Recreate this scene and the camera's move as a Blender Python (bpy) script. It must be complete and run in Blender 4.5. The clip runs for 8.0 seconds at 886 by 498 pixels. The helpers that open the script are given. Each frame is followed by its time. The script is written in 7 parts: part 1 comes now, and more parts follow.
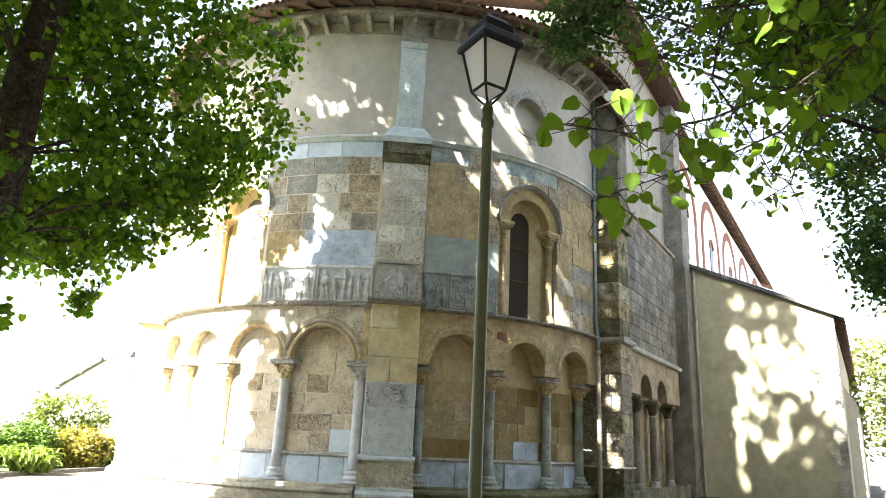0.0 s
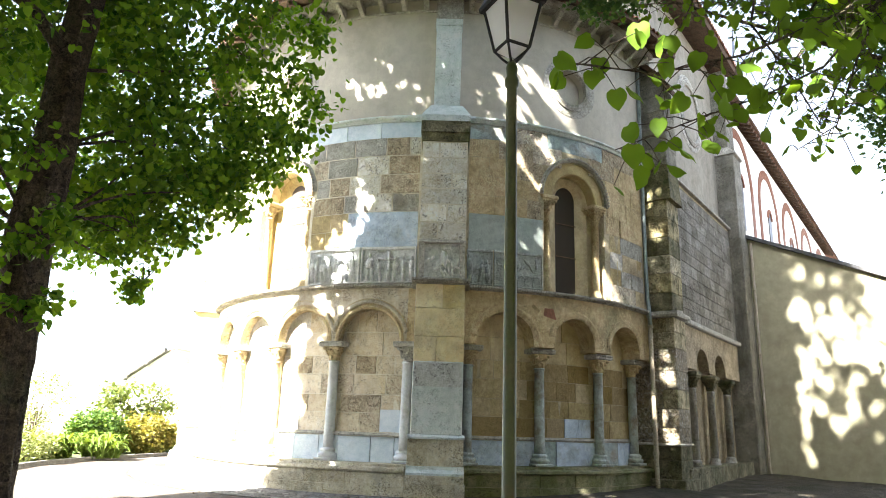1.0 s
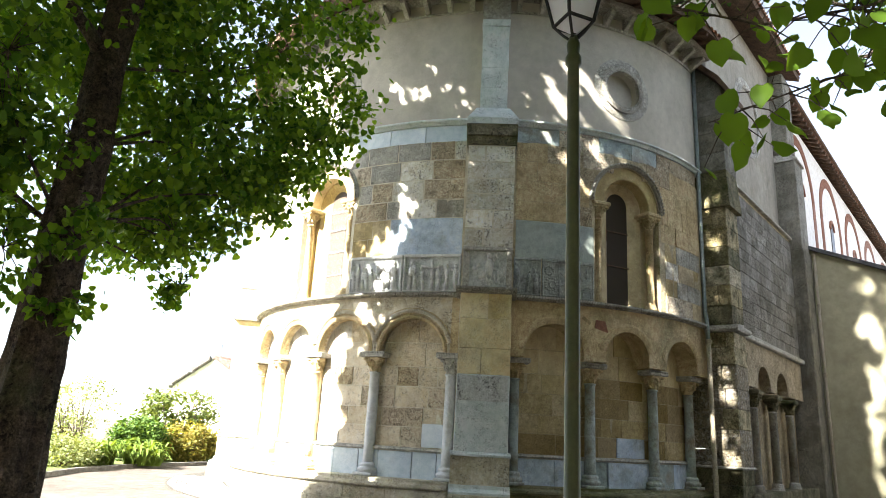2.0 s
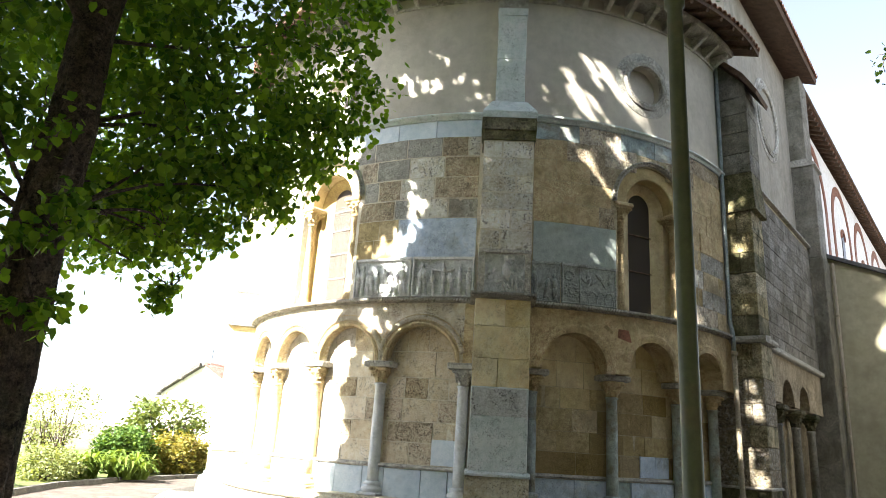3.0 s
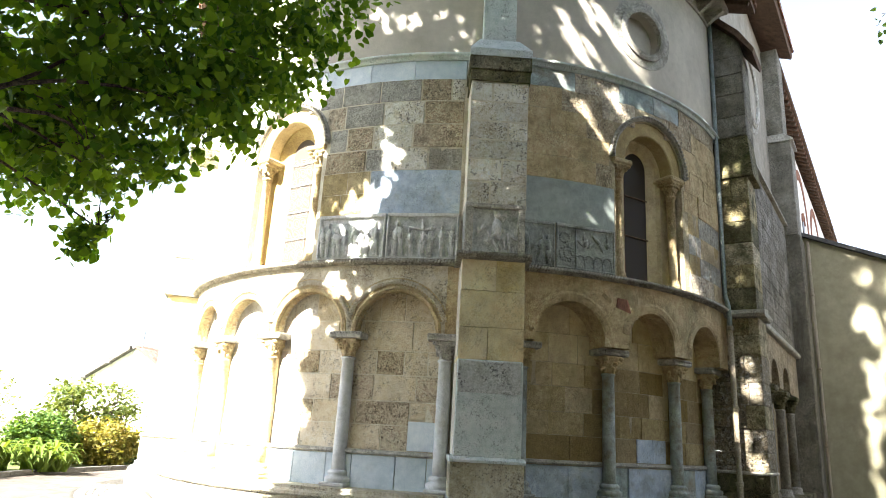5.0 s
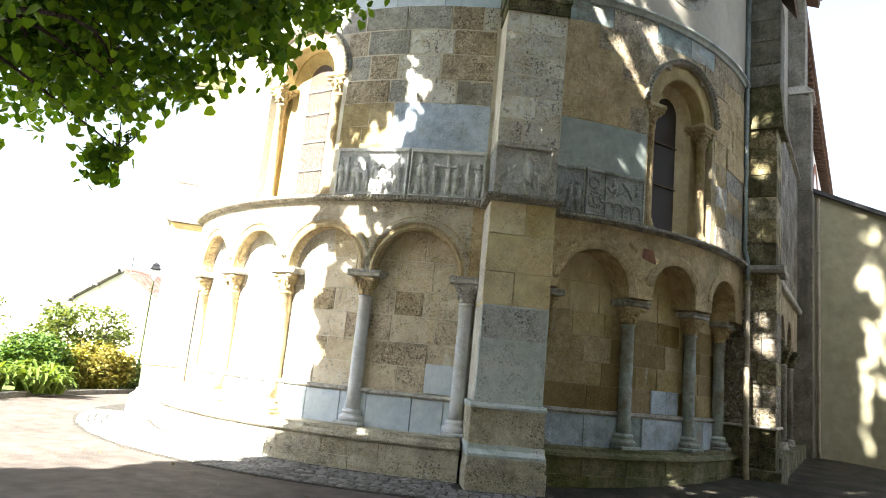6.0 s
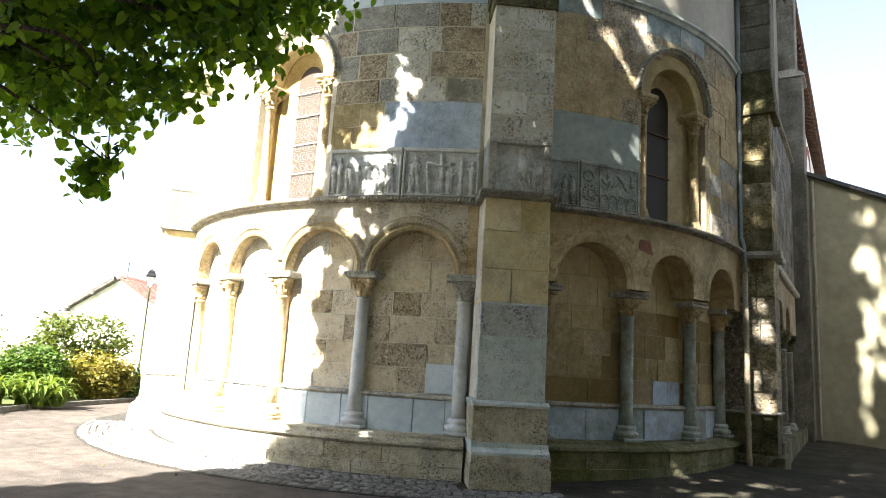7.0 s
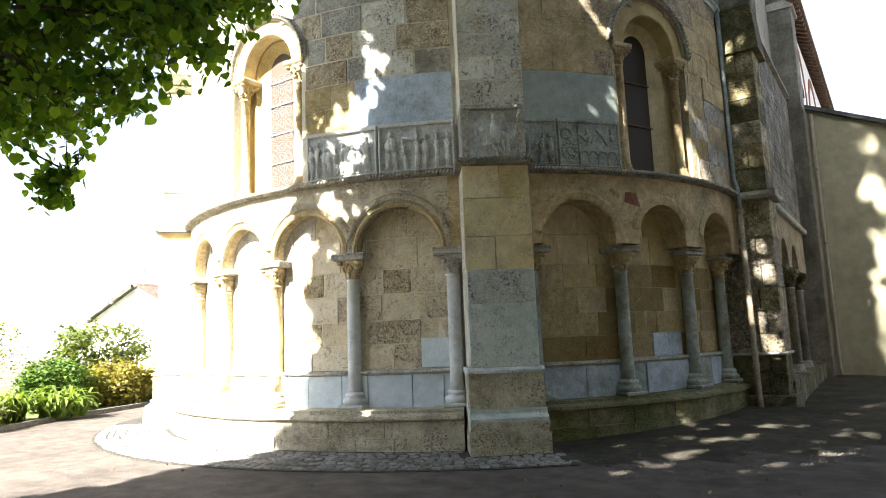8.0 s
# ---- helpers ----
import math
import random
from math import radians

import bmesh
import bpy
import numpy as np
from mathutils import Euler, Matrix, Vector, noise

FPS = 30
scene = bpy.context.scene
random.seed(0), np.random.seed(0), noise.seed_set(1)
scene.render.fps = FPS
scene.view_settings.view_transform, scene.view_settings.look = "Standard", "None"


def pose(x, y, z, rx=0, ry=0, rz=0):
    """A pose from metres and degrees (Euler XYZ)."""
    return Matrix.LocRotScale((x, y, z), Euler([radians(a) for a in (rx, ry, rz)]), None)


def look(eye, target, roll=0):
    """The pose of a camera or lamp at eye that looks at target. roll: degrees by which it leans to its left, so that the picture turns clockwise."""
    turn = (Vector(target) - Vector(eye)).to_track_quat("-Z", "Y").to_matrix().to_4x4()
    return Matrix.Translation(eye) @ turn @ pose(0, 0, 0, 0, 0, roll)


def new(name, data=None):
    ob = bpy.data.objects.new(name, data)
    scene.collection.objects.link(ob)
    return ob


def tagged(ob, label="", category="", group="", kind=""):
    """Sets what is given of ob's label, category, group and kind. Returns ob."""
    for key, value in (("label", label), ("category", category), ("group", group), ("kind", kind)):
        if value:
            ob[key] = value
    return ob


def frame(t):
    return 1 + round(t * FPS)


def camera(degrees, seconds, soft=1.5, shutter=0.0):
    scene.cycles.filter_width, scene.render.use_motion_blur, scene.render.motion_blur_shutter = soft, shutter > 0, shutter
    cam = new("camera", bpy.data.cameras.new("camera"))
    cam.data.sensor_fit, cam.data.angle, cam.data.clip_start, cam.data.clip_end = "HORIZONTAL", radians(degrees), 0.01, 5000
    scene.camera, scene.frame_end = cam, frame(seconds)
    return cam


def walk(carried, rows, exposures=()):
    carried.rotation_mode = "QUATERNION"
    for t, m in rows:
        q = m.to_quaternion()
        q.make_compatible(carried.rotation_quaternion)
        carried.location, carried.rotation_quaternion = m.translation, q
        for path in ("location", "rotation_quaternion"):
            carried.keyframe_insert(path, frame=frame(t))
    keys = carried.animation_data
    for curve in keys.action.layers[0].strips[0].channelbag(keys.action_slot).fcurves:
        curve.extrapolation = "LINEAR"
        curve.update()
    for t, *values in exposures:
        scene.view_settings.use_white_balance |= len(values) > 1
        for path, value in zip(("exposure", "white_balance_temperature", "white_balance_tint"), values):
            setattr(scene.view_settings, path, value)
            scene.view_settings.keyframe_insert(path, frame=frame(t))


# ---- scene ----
cam = camera(66.9, 8.0, soft=0.65)
PATH = [
    (0, (-0.112, 1.129, 1.530), (-1.193, 2.719, 2.081), 2.9),
    (0.5, (-0.093, 1.215, 1.491), (-1.161, 2.815, 2.037), 0.9),
    (1, (-0.045, 1.366, 1.418), (-1.256, 2.876, 1.922), 1.9),
    (1.5, (-0.178, 1.579, 1.436), (-1.469, 3.025, 1.928), 2.3),
    (1.7, (-0.260, 1.662, 1.441), (-1.560, 3.084, 1.980), 2.8),
    (2.8, (-1.221, 2.132, 1.593), (-2.521, 3.561, 2.110), 4.5),
    (3, (-1.408, 2.236, 1.603), (-2.690, 3.667, 2.160), 3.7),
    (3.5, (-1.754, 2.510, 1.585), (-3.032, 3.963, 2.088), 2.8),
    (4, (-2.089, 2.814, 1.524), (-3.302, 4.305, 2.078), 3.9),
    (4.5, (-2.593, 2.999, 1.542), (-3.709, 4.575, 2.062), 1.9),
    (5, (-3.063, 3.163, 1.455), (-4.210, 4.710, 1.994), 3.3),
    (5.2, (-3.306, 3.210, 1.492), (-4.516, 4.749, 1.904), 3.9),
    (6.3, (-3.926, 3.090, 1.578), (-5.027, 4.721, 1.933), 6.2),
    (6.5, (-3.958, 3.095, 1.593), (-5.084, 4.707, 1.955), 5.4),
    (7, (-3.867, 3.132, 1.644), (-4.978, 4.759, 1.987), 3.5),
    (7.5, (-3.761, 3.246, 1.682), (-4.986, 4.799, 1.979), -0.4),
    (8, (-3.440, 3.472, 1.616), (-4.603, 5.077, 1.886), -2.3),
]
walk(cam, [(t, look(eye, target, roll)) for t, eye, target, roll in PATH], exposures=[(0.0, 4.1), (1.0, 4.05), (1.7, 3.63), (3.0, 3.42), (3.5, 3.42), (4.5, 3.64), (5.2, 3.68), (6.5, 3.28), (7.5, 3.12), (8.0, 3.27)])


# ---- light ----
SUN_AZ, SUN_EL = -3.5, 42.0
TO_SUN = Vector((math.sin(radians(SUN_AZ)) * math.cos(radians(SUN_EL)), -math.cos(radians(SUN_AZ)) * math.cos(radians(SUN_EL)), math.sin(radians(SUN_EL))))
world = bpy.data.worlds.new("sky")
scene.world = world
world.use_nodes = True
wn = world.node_tree
sky = wn.nodes.new("ShaderNodeTexSky")
sky.sky_type, sky.sun_disc = "NISHITA", False
sky.sun_elevation, sky.sun_rotation = radians(SUN_EL), radians(180 - SUN_AZ)
sky.dust_density, sky.air_density = 1.2, 0.8
hazy = wn.nodes.new("ShaderNodeHueSaturation")
hazy.inputs["Saturation"].default_value = 0.6
wn.links.new(sky.outputs[0], hazy.inputs["Color"])
wn.links.new(hazy.outputs[0], wn.nodes["Background"].inputs[0])
wn.nodes["Background"].inputs[1].default_value = 0.05
sun = new("sun", bpy.data.lights.new("sun", "SUN"))
sun.data.energy, sun.data.angle, sun.data.color = 5.0, radians(0.53), (1.0, 0.95, 0.87)
sun.matrix_world = look(TO_SUN * 60, (0, 0, 0))


# ---- materials ----
def material(name, dark, light, scale=4.0, grain=60.0, rough=0.85, bump=0.25, vary=0.0, stain=None, stain_scale=0.8, stain_amount=0.0, metal=0.0, pits=0.0, streak=0.0, island=False, contrast=0.5):
    """A weathered surface: noise at three scales between dark and light, stains, pits, rain streaks, grain in relief, and a shift from piece to piece."""
    m = bpy.data.materials.new(name)
    m.use_nodes = True
    nt = m.node_tree
    nd, ln = nt.nodes, nt.links
    bsdf = nd["Principled BSDF"]
    bsdf.inputs["Roughness"].default_value, bsdf.inputs["Metallic"].default_value = rough, metal
    bsdf.inputs["Specular IOR Level"].default_value = 0.3
    geo = nd.new("ShaderNodeNewGeometry")
    info = nd.new("ShaderNodeObjectInfo")

    def noise_tex(sc, detail=5.0, r=0.6, stretch=None):
        n = nd.new("ShaderNodeTexNoise")
        n.inputs["Scale"].default_value, n.inputs["Detail"].default_value, n.inputs["Roughness"].default_value = sc, detail, r
        if stretch:
            mp = nd.new("ShaderNodeMapping")
            mp.inputs["Scale"].default_value = stretch
            ln.new(geo.outputs["Position"], mp.inputs["Vector"])
            ln.new(mp.outputs[0], n.inputs["Vector"])
        else:
            ln.new(geo.outputs["Position"], n.inputs["Vector"])
        return n.outputs["Fac"]

    def mix(fac, a, b, mode="MIX"):
        x = nd.new("ShaderNodeMix")
        x.data_type, x.blend_type = "RGBA", mode
        for sock, val in ((x.inputs[0], fac), (x.inputs[6], a), (x.inputs[7], b)):
            if isinstance(val, (float, int)):
                sock.default_value = val
            elif isinstance(val, tuple):
                sock.default_value = (*val, 1.0)
            else:
                ln.new(val, sock)
        return x.outputs[2]

    def ramp(fac, lo, hi, a=0.0, b=1.0):
        r = nd.new("ShaderNodeMapRange")
        for k, v in ((1, lo), (2, hi), (3, a), (4, b)):
            r.inputs[k].default_value = v
        ln.new(fac, r.inputs[0])
        return r.outputs[0]

    big, middle, fine = noise_tex(scale), noise_tex(scale * 5, 6.0, 0.65), noise_tex(grain, 6.0, 0.7)
    col = mix(ramp(big, 0.3, 0.7), dark, light)
    col = mix(contrast, col, ramp(middle, 0.36, 0.64, 0.26, 0.74), "OVERLAY")
    if stain:
        col = mix(ramp(noise_tex(stain_scale, 6.0, 0.65), 0.62 - 0.3 * stain_amount, 0.80 - 0.2 * stain_amount), col, stain)
    if streak:
        col = mix(ramp(noise_tex(2.2, 5.0, 0.6, (1, 1, 0.14)), 0.52, 0.72, 0.0, streak), col, tuple(0.4 * c for c in dark))
    height = fine
    if pits:
        hole = ramp(noise_tex(grain * 0.62, 4.0, 0.7), 0.555, 0.59, 0.0, 1.0)
        patch = ramp(noise_tex(2.6, 4.0), 0.47, 0.57)
        mul = nd.new("ShaderNodeMath")
        mul.operation = "MULTIPLY"
        ln.new(hole, mul.inputs[0])
        ln.new(patch, mul.inputs[1])
        scl = ramp(mul.outputs[0], 0.0, 1.0, 0.0, min(1.0, pits))
        col = mix(scl, col, tuple(0.27 * c for c in dark))
        worn = nd.new("ShaderNodeMath")
        worn.operation = "MULTIPLY"
        ln.new(ramp(noise_tex(grain * 0.24, 5.0, 0.72), 0.575, 0.63, 0.0, 1.0), worn.inputs[0])
        ln.new(ramp(noise_tex(3.4, 3.0), 0.43, 0.56), worn.inputs[1])
        cavity = worn.outputs[0]
        col = mix(ramp(cavity, 0.0, 1.0, 0.0, min(1.0, pits) * 0.75), col, tuple(0.40 * c for c in dark))
        bleached = ramp(noise_tex(grain * 0.3, 5.0, 0.7), 0.60, 0.66, 0.0, 0.45 * pits)
        col = mix(bleached, col, tuple(min(0.8, 1.25 * c + 0.06) for c in light))
        both = nd.new("ShaderNodeMath")
        ln.new(mul.outputs[0], both.inputs[0])
        ln.new(cavity, both.inputs[1])
        sub = nd.new("ShaderNodeMath")
        sub.operation = "SUBTRACT"
        ln.new(fine, sub.inputs[0])
        ln.new(both.outputs[0], sub.inputs[1])
        height = sub.outputs[0]
    if vary:
        hsv = nd.new("ShaderNodeHueSaturation")
        src = geo.outputs["Random Per Island"] if island else info.outputs["Random"]
        ln.new(ramp(src, 0.0, 1.0, 1.0 - vary, 1.0 + vary), hsv.inputs["Value"])
        ln.new(ramp(src, 0.0, 1.0, 1.15, 0.8), hsv.inputs["Saturation"])
        ln.new(col, hsv.inputs["Color"])
        col = hsv.outputs["Color"]
    ln.new(mix(ramp(noise_tex(1.9, 4.0, 0.7), 0.40, 0.60, contrast * 0.3, min(1.0, contrast * 1.7)), col, ramp(fine, 0.38, 0.62, 0.2, 0.8), "OVERLAY"), bsdf.inputs["Base Color"])
    if bump:
        bp = nd.new("ShaderNodeBump")
        bp.inputs["Strength"].default_value, bp.inputs["Distance"].default_value = min(1.0, bump * 1.9), 0.04
        add = nd.new("ShaderNodeMath")
        ln.new(height, add.inputs[0])
        ln.new(middle, add.inputs[1])
        ln.new(add.outputs[0], bp.inputs["Height"])
        ln.new(bp.outputs[0], bsdf.inputs["Normal"])
    return m


OCHRE = material("ochre_sandstone", (0.439, 0.338, 0.169), (0.652, 0.537, 0.309), 2.2, 55, bump=0.5, stain=(0.27, 0.205, 0.115), stain_amount=0.25, vary=0.24, pits=0.3, contrast=0.36)
BROWN = material("brown_pitted_stone", (0.439, 0.361, 0.248), (0.708, 0.609, 0.446), 4.0, 42, bump=0.7, stain=(0.21, 0.17, 0.12), stain_scale=3.0, stain_amount=0.35, vary=0.2, pits=1.0, contrast=0.68)
GREYSTONE = material("grey_limestone", (0.356, 0.339, 0.287), (0.575, 0.558, 0.494), 3.0, 55, bump=0.4, stain=(0.20, 0.18, 0.135), stain_amount=0.35, vary=0.22, pits=0.7, streak=0.3)
BLUESLAB = material("blue_grey_marble", (0.451, 0.537, 0.603), (0.616, 0.689, 0.748), 1.3, 80, rough=0.6, bump=0.1, stain=(0.36, 0.40, 0.43), stain_amount=0.2, vary=0.1, contrast=0.3)
RELIEF = material("carved_grey_marble", (0.636, 0.647, 0.625), (0.82, 0.82, 0.795), 6.0, 60, rough=0.7, bump=0.3, stain=(0.40, 0.395, 0.36), stain_scale=4.0, stain_amount=0.3, pits=0.4)
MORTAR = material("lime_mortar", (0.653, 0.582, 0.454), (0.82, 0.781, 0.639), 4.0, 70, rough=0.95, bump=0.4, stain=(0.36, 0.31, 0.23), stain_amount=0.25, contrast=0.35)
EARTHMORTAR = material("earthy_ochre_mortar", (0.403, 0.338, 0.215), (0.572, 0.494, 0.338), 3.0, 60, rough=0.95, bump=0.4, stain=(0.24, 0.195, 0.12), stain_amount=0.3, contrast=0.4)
BLUEWALL = material("blue_grey_wall_slab", (0.371, 0.449, 0.537), (0.555, 0.649, 0.765), 1.6, 70, rough=0.6, bump=0.25, stain=(0.24, 0.255, 0.27), stain_scale=2.2, stain_amount=0.35, pits=0.5, contrast=0.4)
GREENSLAB = material("grey_green_wall_slab", (0.299, 0.345, 0.32), (0.405, 0.451, 0.419), 1.1, 70, rough=0.7, bump=0.15, stain=(0.30, 0.30, 0.25), stain_amount=0.3, pits=0.25, contrast=0.3)
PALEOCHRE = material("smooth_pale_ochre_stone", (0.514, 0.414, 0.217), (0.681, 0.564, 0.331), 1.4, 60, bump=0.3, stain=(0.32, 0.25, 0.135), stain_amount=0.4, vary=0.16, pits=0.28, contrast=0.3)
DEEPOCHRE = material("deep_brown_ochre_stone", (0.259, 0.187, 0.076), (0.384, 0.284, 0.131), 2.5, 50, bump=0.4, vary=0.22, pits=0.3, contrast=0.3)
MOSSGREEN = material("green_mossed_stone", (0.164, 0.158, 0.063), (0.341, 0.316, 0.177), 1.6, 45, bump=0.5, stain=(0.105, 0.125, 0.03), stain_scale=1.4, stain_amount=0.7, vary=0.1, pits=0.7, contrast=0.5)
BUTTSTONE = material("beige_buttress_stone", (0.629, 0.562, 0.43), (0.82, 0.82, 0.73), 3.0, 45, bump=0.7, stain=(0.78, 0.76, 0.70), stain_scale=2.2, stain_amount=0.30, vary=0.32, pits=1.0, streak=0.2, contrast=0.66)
# Paled to hold full sun on the left stones and bounced light on flanks
LITSTONE = material("light_paled_cream_stone", (0.55, 0.51, 0.43), (0.68, 0.64, 0.56), 2.0, 55, bump=0.35, stain=(0.45, 0.40, 0.31), stain_amount=0.3, vary=0.08, pits=0.6, contrast=0.35)
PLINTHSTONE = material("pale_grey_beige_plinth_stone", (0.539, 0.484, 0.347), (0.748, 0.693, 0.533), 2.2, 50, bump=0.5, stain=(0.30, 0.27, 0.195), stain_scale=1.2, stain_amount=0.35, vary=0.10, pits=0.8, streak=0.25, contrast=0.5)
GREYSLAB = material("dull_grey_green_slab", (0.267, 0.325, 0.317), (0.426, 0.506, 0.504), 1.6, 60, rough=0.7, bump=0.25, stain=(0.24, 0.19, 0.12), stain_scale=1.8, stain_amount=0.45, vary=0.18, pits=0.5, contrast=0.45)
PALECEMENT = material("rough_pale_cement", (0.54, 0.555, 0.53), (0.70, 0.715, 0.685), 4.0, 45, bump=0.8, stain=(0.42, 0.42, 0.385), stain_scale=4.0, stain_amount=0.4, pits=1.0, contrast=0.5)
# Next four are paled to hold light bounced off the sunlit ground
NICHELIT = material("bounce_paled_niche_stone", (0.653, 0.554, 0.391), (0.82, 0.734, 0.554), 1.6, 55, bump=0.35, stain=(0.43, 0.35, 0.23), stain_amount=0.35, vary=0.10, pits=0.75, contrast=0.36)
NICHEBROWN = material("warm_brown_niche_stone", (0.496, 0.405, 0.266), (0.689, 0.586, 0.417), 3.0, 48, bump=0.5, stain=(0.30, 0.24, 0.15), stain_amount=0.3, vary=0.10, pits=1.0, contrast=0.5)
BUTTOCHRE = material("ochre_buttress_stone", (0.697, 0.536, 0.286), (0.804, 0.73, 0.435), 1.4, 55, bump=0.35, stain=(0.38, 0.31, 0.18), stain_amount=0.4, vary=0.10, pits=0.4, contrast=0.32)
LITSPAN = material("bounce_paled_limed_stone", (0.552, 0.489, 0.362), (0.747, 0.678, 0.54), 1.8, 55, bump=0.45, stain=(0.70, 0.67, 0.60), stain_scale=2.2, stain_amount=0.25, pits=0.9, streak=0.25, contrast=0.5)
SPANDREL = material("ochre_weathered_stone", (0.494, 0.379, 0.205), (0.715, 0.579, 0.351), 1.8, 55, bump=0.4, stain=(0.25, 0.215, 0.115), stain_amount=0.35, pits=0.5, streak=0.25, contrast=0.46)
PLASTER = material("cream_plaster", (0.43, 0.395, 0.33), (0.52, 0.485, 0.41), 0.9, 80, rough=0.9, bump=0.08, stain=(0.36, 0.325, 0.26), stain_amount=0.2, streak=0.12, contrast=0.15)
WHITEWALL = material("white_plaster", (0.72, 0.70, 0.66), (0.80, 0.78, 0.74), 0.9, 90, rough=0.9, bump=0.05)
CEMENT = material("grey_cement", (0.577, 0.645, 0.612), (0.76, 0.82, 0.805), 1.6, 60, bump=0.4, stain=(0.80, 0.80, 0.77), stain_scale=1.6, stain_amount=0.35, pits=0.65, streak=0.3, contrast=0.44)
MOSSY = material("mossy_stone", (0.115, 0.103, 0.052), (0.31, 0.276, 0.161), 3.0, 45, bump=0.6, stain=(0.05, 0.06, 0.016), stain_scale=2.0, stain_amount=0.6, vary=0.15, pits=1.0, streak=0.4, contrast=0.6)
BRICK = material("red_brick", (0.19, 0.08, 0.047), (0.31, 0.145, 0.09), 8.0, 60, bump=0.3, vary=0.2)
TILE = material("clay_roof_tile", (0.16, 0.07, 0.04), (0.30, 0.15, 0.09), 6.0, 50, bump=0.3, vary=0.3, stain=(0.10, 0.09, 0.07), stain_amount=0.4)
REDTILE = material("red_house_tile", (0.10, 0.048, 0.04), (0.18, 0.092, 0.075), 6.0, 50, bump=0.3, vary=0.25)
TIMBER = material("dark_roof_timber", (0.07, 0.045, 0.03), (0.16, 0.10, 0.065), 5.0, 60, bump=0.2)
SLATE = material("dark_lead_flashing", (0.05, 0.05, 0.055), (0.12, 0.12, 0.12), 3.0, 60, rough=0.55, bump=0.1)
IRON = material("grey_green_painted_iron", (0.043, 0.054, 0.023), (0.072, 0.081, 0.037), 3.0, 30, rough=0.42, bump=0.0, stain=(0.09, 0.05, 0.02), stain_scale=1.5, stain_amount=0.3, contrast=0.1)
BLACKIRON = material("black_painted_iron", (0.010, 0.011, 0.013), (0.02, 0.021, 0.024), 12.0, 80, rough=0.55, bump=0.03)
ZINC = material("weathered_zinc_pipe", (0.16, 0.19, 0.18), (0.26, 0.29, 0.28), 6.0, 60, rough=0.5, bump=0.05, metal=0.3)
PIPEPAINT = material("cream_cast_iron_pipe", (0.28, 0.244, 0.176), (0.376, 0.326, 0.24), 6.0, 60, rough=0.6, bump=0.1, stain=(0.2, 0.13, 0.07), stain_amount=0.4)
ASPHALT = material("worn_asphalt", (0.069, 0.058, 0.05), (0.118, 0.099, 0.084), 0.6, 110, rough=0.95, bump=0.35, stain=(0.11, 0.099, 0.088), stain_scale=0.35, stain_amount=0.3, contrast=0.6)
COBBLE = material("grey_cobble", (0.12, 0.115, 0.105), (0.25, 0.24, 0.22), 4.0, 60, bump=0.3, vary=0.35)
KERB = material("dark_stone_kerb", (0.062, 0.059, 0.053), (0.118, 0.112, 0.102), 4.0, 60, bump=0.25, vary=0.1)
BARK = material("furrowed_grey_bark", (0.042, 0.03, 0.021), (0.134, 0.1, 0.07), 9.0, 26, bump=1.0, rough=0.95, stain=(0.085, 0.095, 0.045), stain_amount=0.35, contrast=0.8, streak=0.7, pits=0.8)
GRASS = material("rough_grass", (0.05, 0.08, 0.02), (0.14, 0.16, 0.05), 3.0, 40, bump=0.4)


def leaf_material(name, dark, light, glow=0.35):
    m = bpy.data.materials.new(name)
    m.use_nodes = True
    nd, ln = m.node_tree.nodes, m.node_tree.links
    bsdf, out = nd["Principled BSDF"], nd["Material Output"]
    bsdf.inputs["Roughness"].default_value = 0.55
    bsdf.inputs["Specular IOR Level"].default_value = 0.14
    geo, ramp = nd.new("ShaderNodeNewGeometry"), nd.new("ShaderNodeValToRGB")
    ramp.color_ramp.elements[0].color, ramp.color_ramp.elements[1].color = (*dark, 1), (*light, 1)
    ln.new(geo.outputs["Random Per Island"], ramp.inputs[0])
    ln.new(ramp.outputs[0], bsdf.inputs["Base Color"])
    tr, mx = nd.new("ShaderNodeBsdfTranslucent"), nd.new("ShaderNodeMixShader")
    warm = nd.new("ShaderNodeMix")
    warm.data_type, warm.blend_type = "RGBA", "MULTIPLY"
    warm.inputs[0].default_value, warm.inputs[7].default_value = 1.0, (1.5, 1.35, 0.45, 1)
    ln.new(ramp.outputs[0], warm.inputs[6])
    ln.new(warm.outputs[2], tr.inputs[0])
    mx.inputs[0].default_value = glow
    ln.new(bsdf.outputs[0], mx.inputs[1])
    ln.new(tr.outputs[0], mx.inputs[2])
    ln.new(mx.outputs[0], out.inputs[0])
    return m


# LIME_LEAF's leaf again, with the boughs' shade in its colour
BOUGH_LEAF = leaf_material("shaded_linden_leaf", (0.05, 0.115, 0.012), (0.15, 0.26, 0.03), 0.5)
LIME_LEAF = leaf_material("linden_leaf", (0.036, 0.105, 0.010), (0.185, 0.325, 0.034), 0.43)
DARK_LEAF = leaf_material("dark_tree_leaf", (0.035, 0.085, 0.034), (0.10, 0.175, 0.07), 0.45)
BUSH_LEAF = leaf_material("olive_shrub_leaf", (0.055, 0.085, 0.024), (0.15, 0.185, 0.062), 0.35)
GREEN_LEAF = leaf_material("deep_green_shrub_leaf", (0.03, 0.07, 0.016), (0.10, 0.165, 0.04), 0.35)
RUSSET_LEAF = leaf_material("russet_shrub_leaf", (0.12, 0.135, 0.03), (0.26, 0.22, 0.07), 0.4)
BLADE_LEAF = leaf_material("bright_strap_leaf", (0.06, 0.105, 0.018), (0.14, 0.20, 0.045), 0.3)
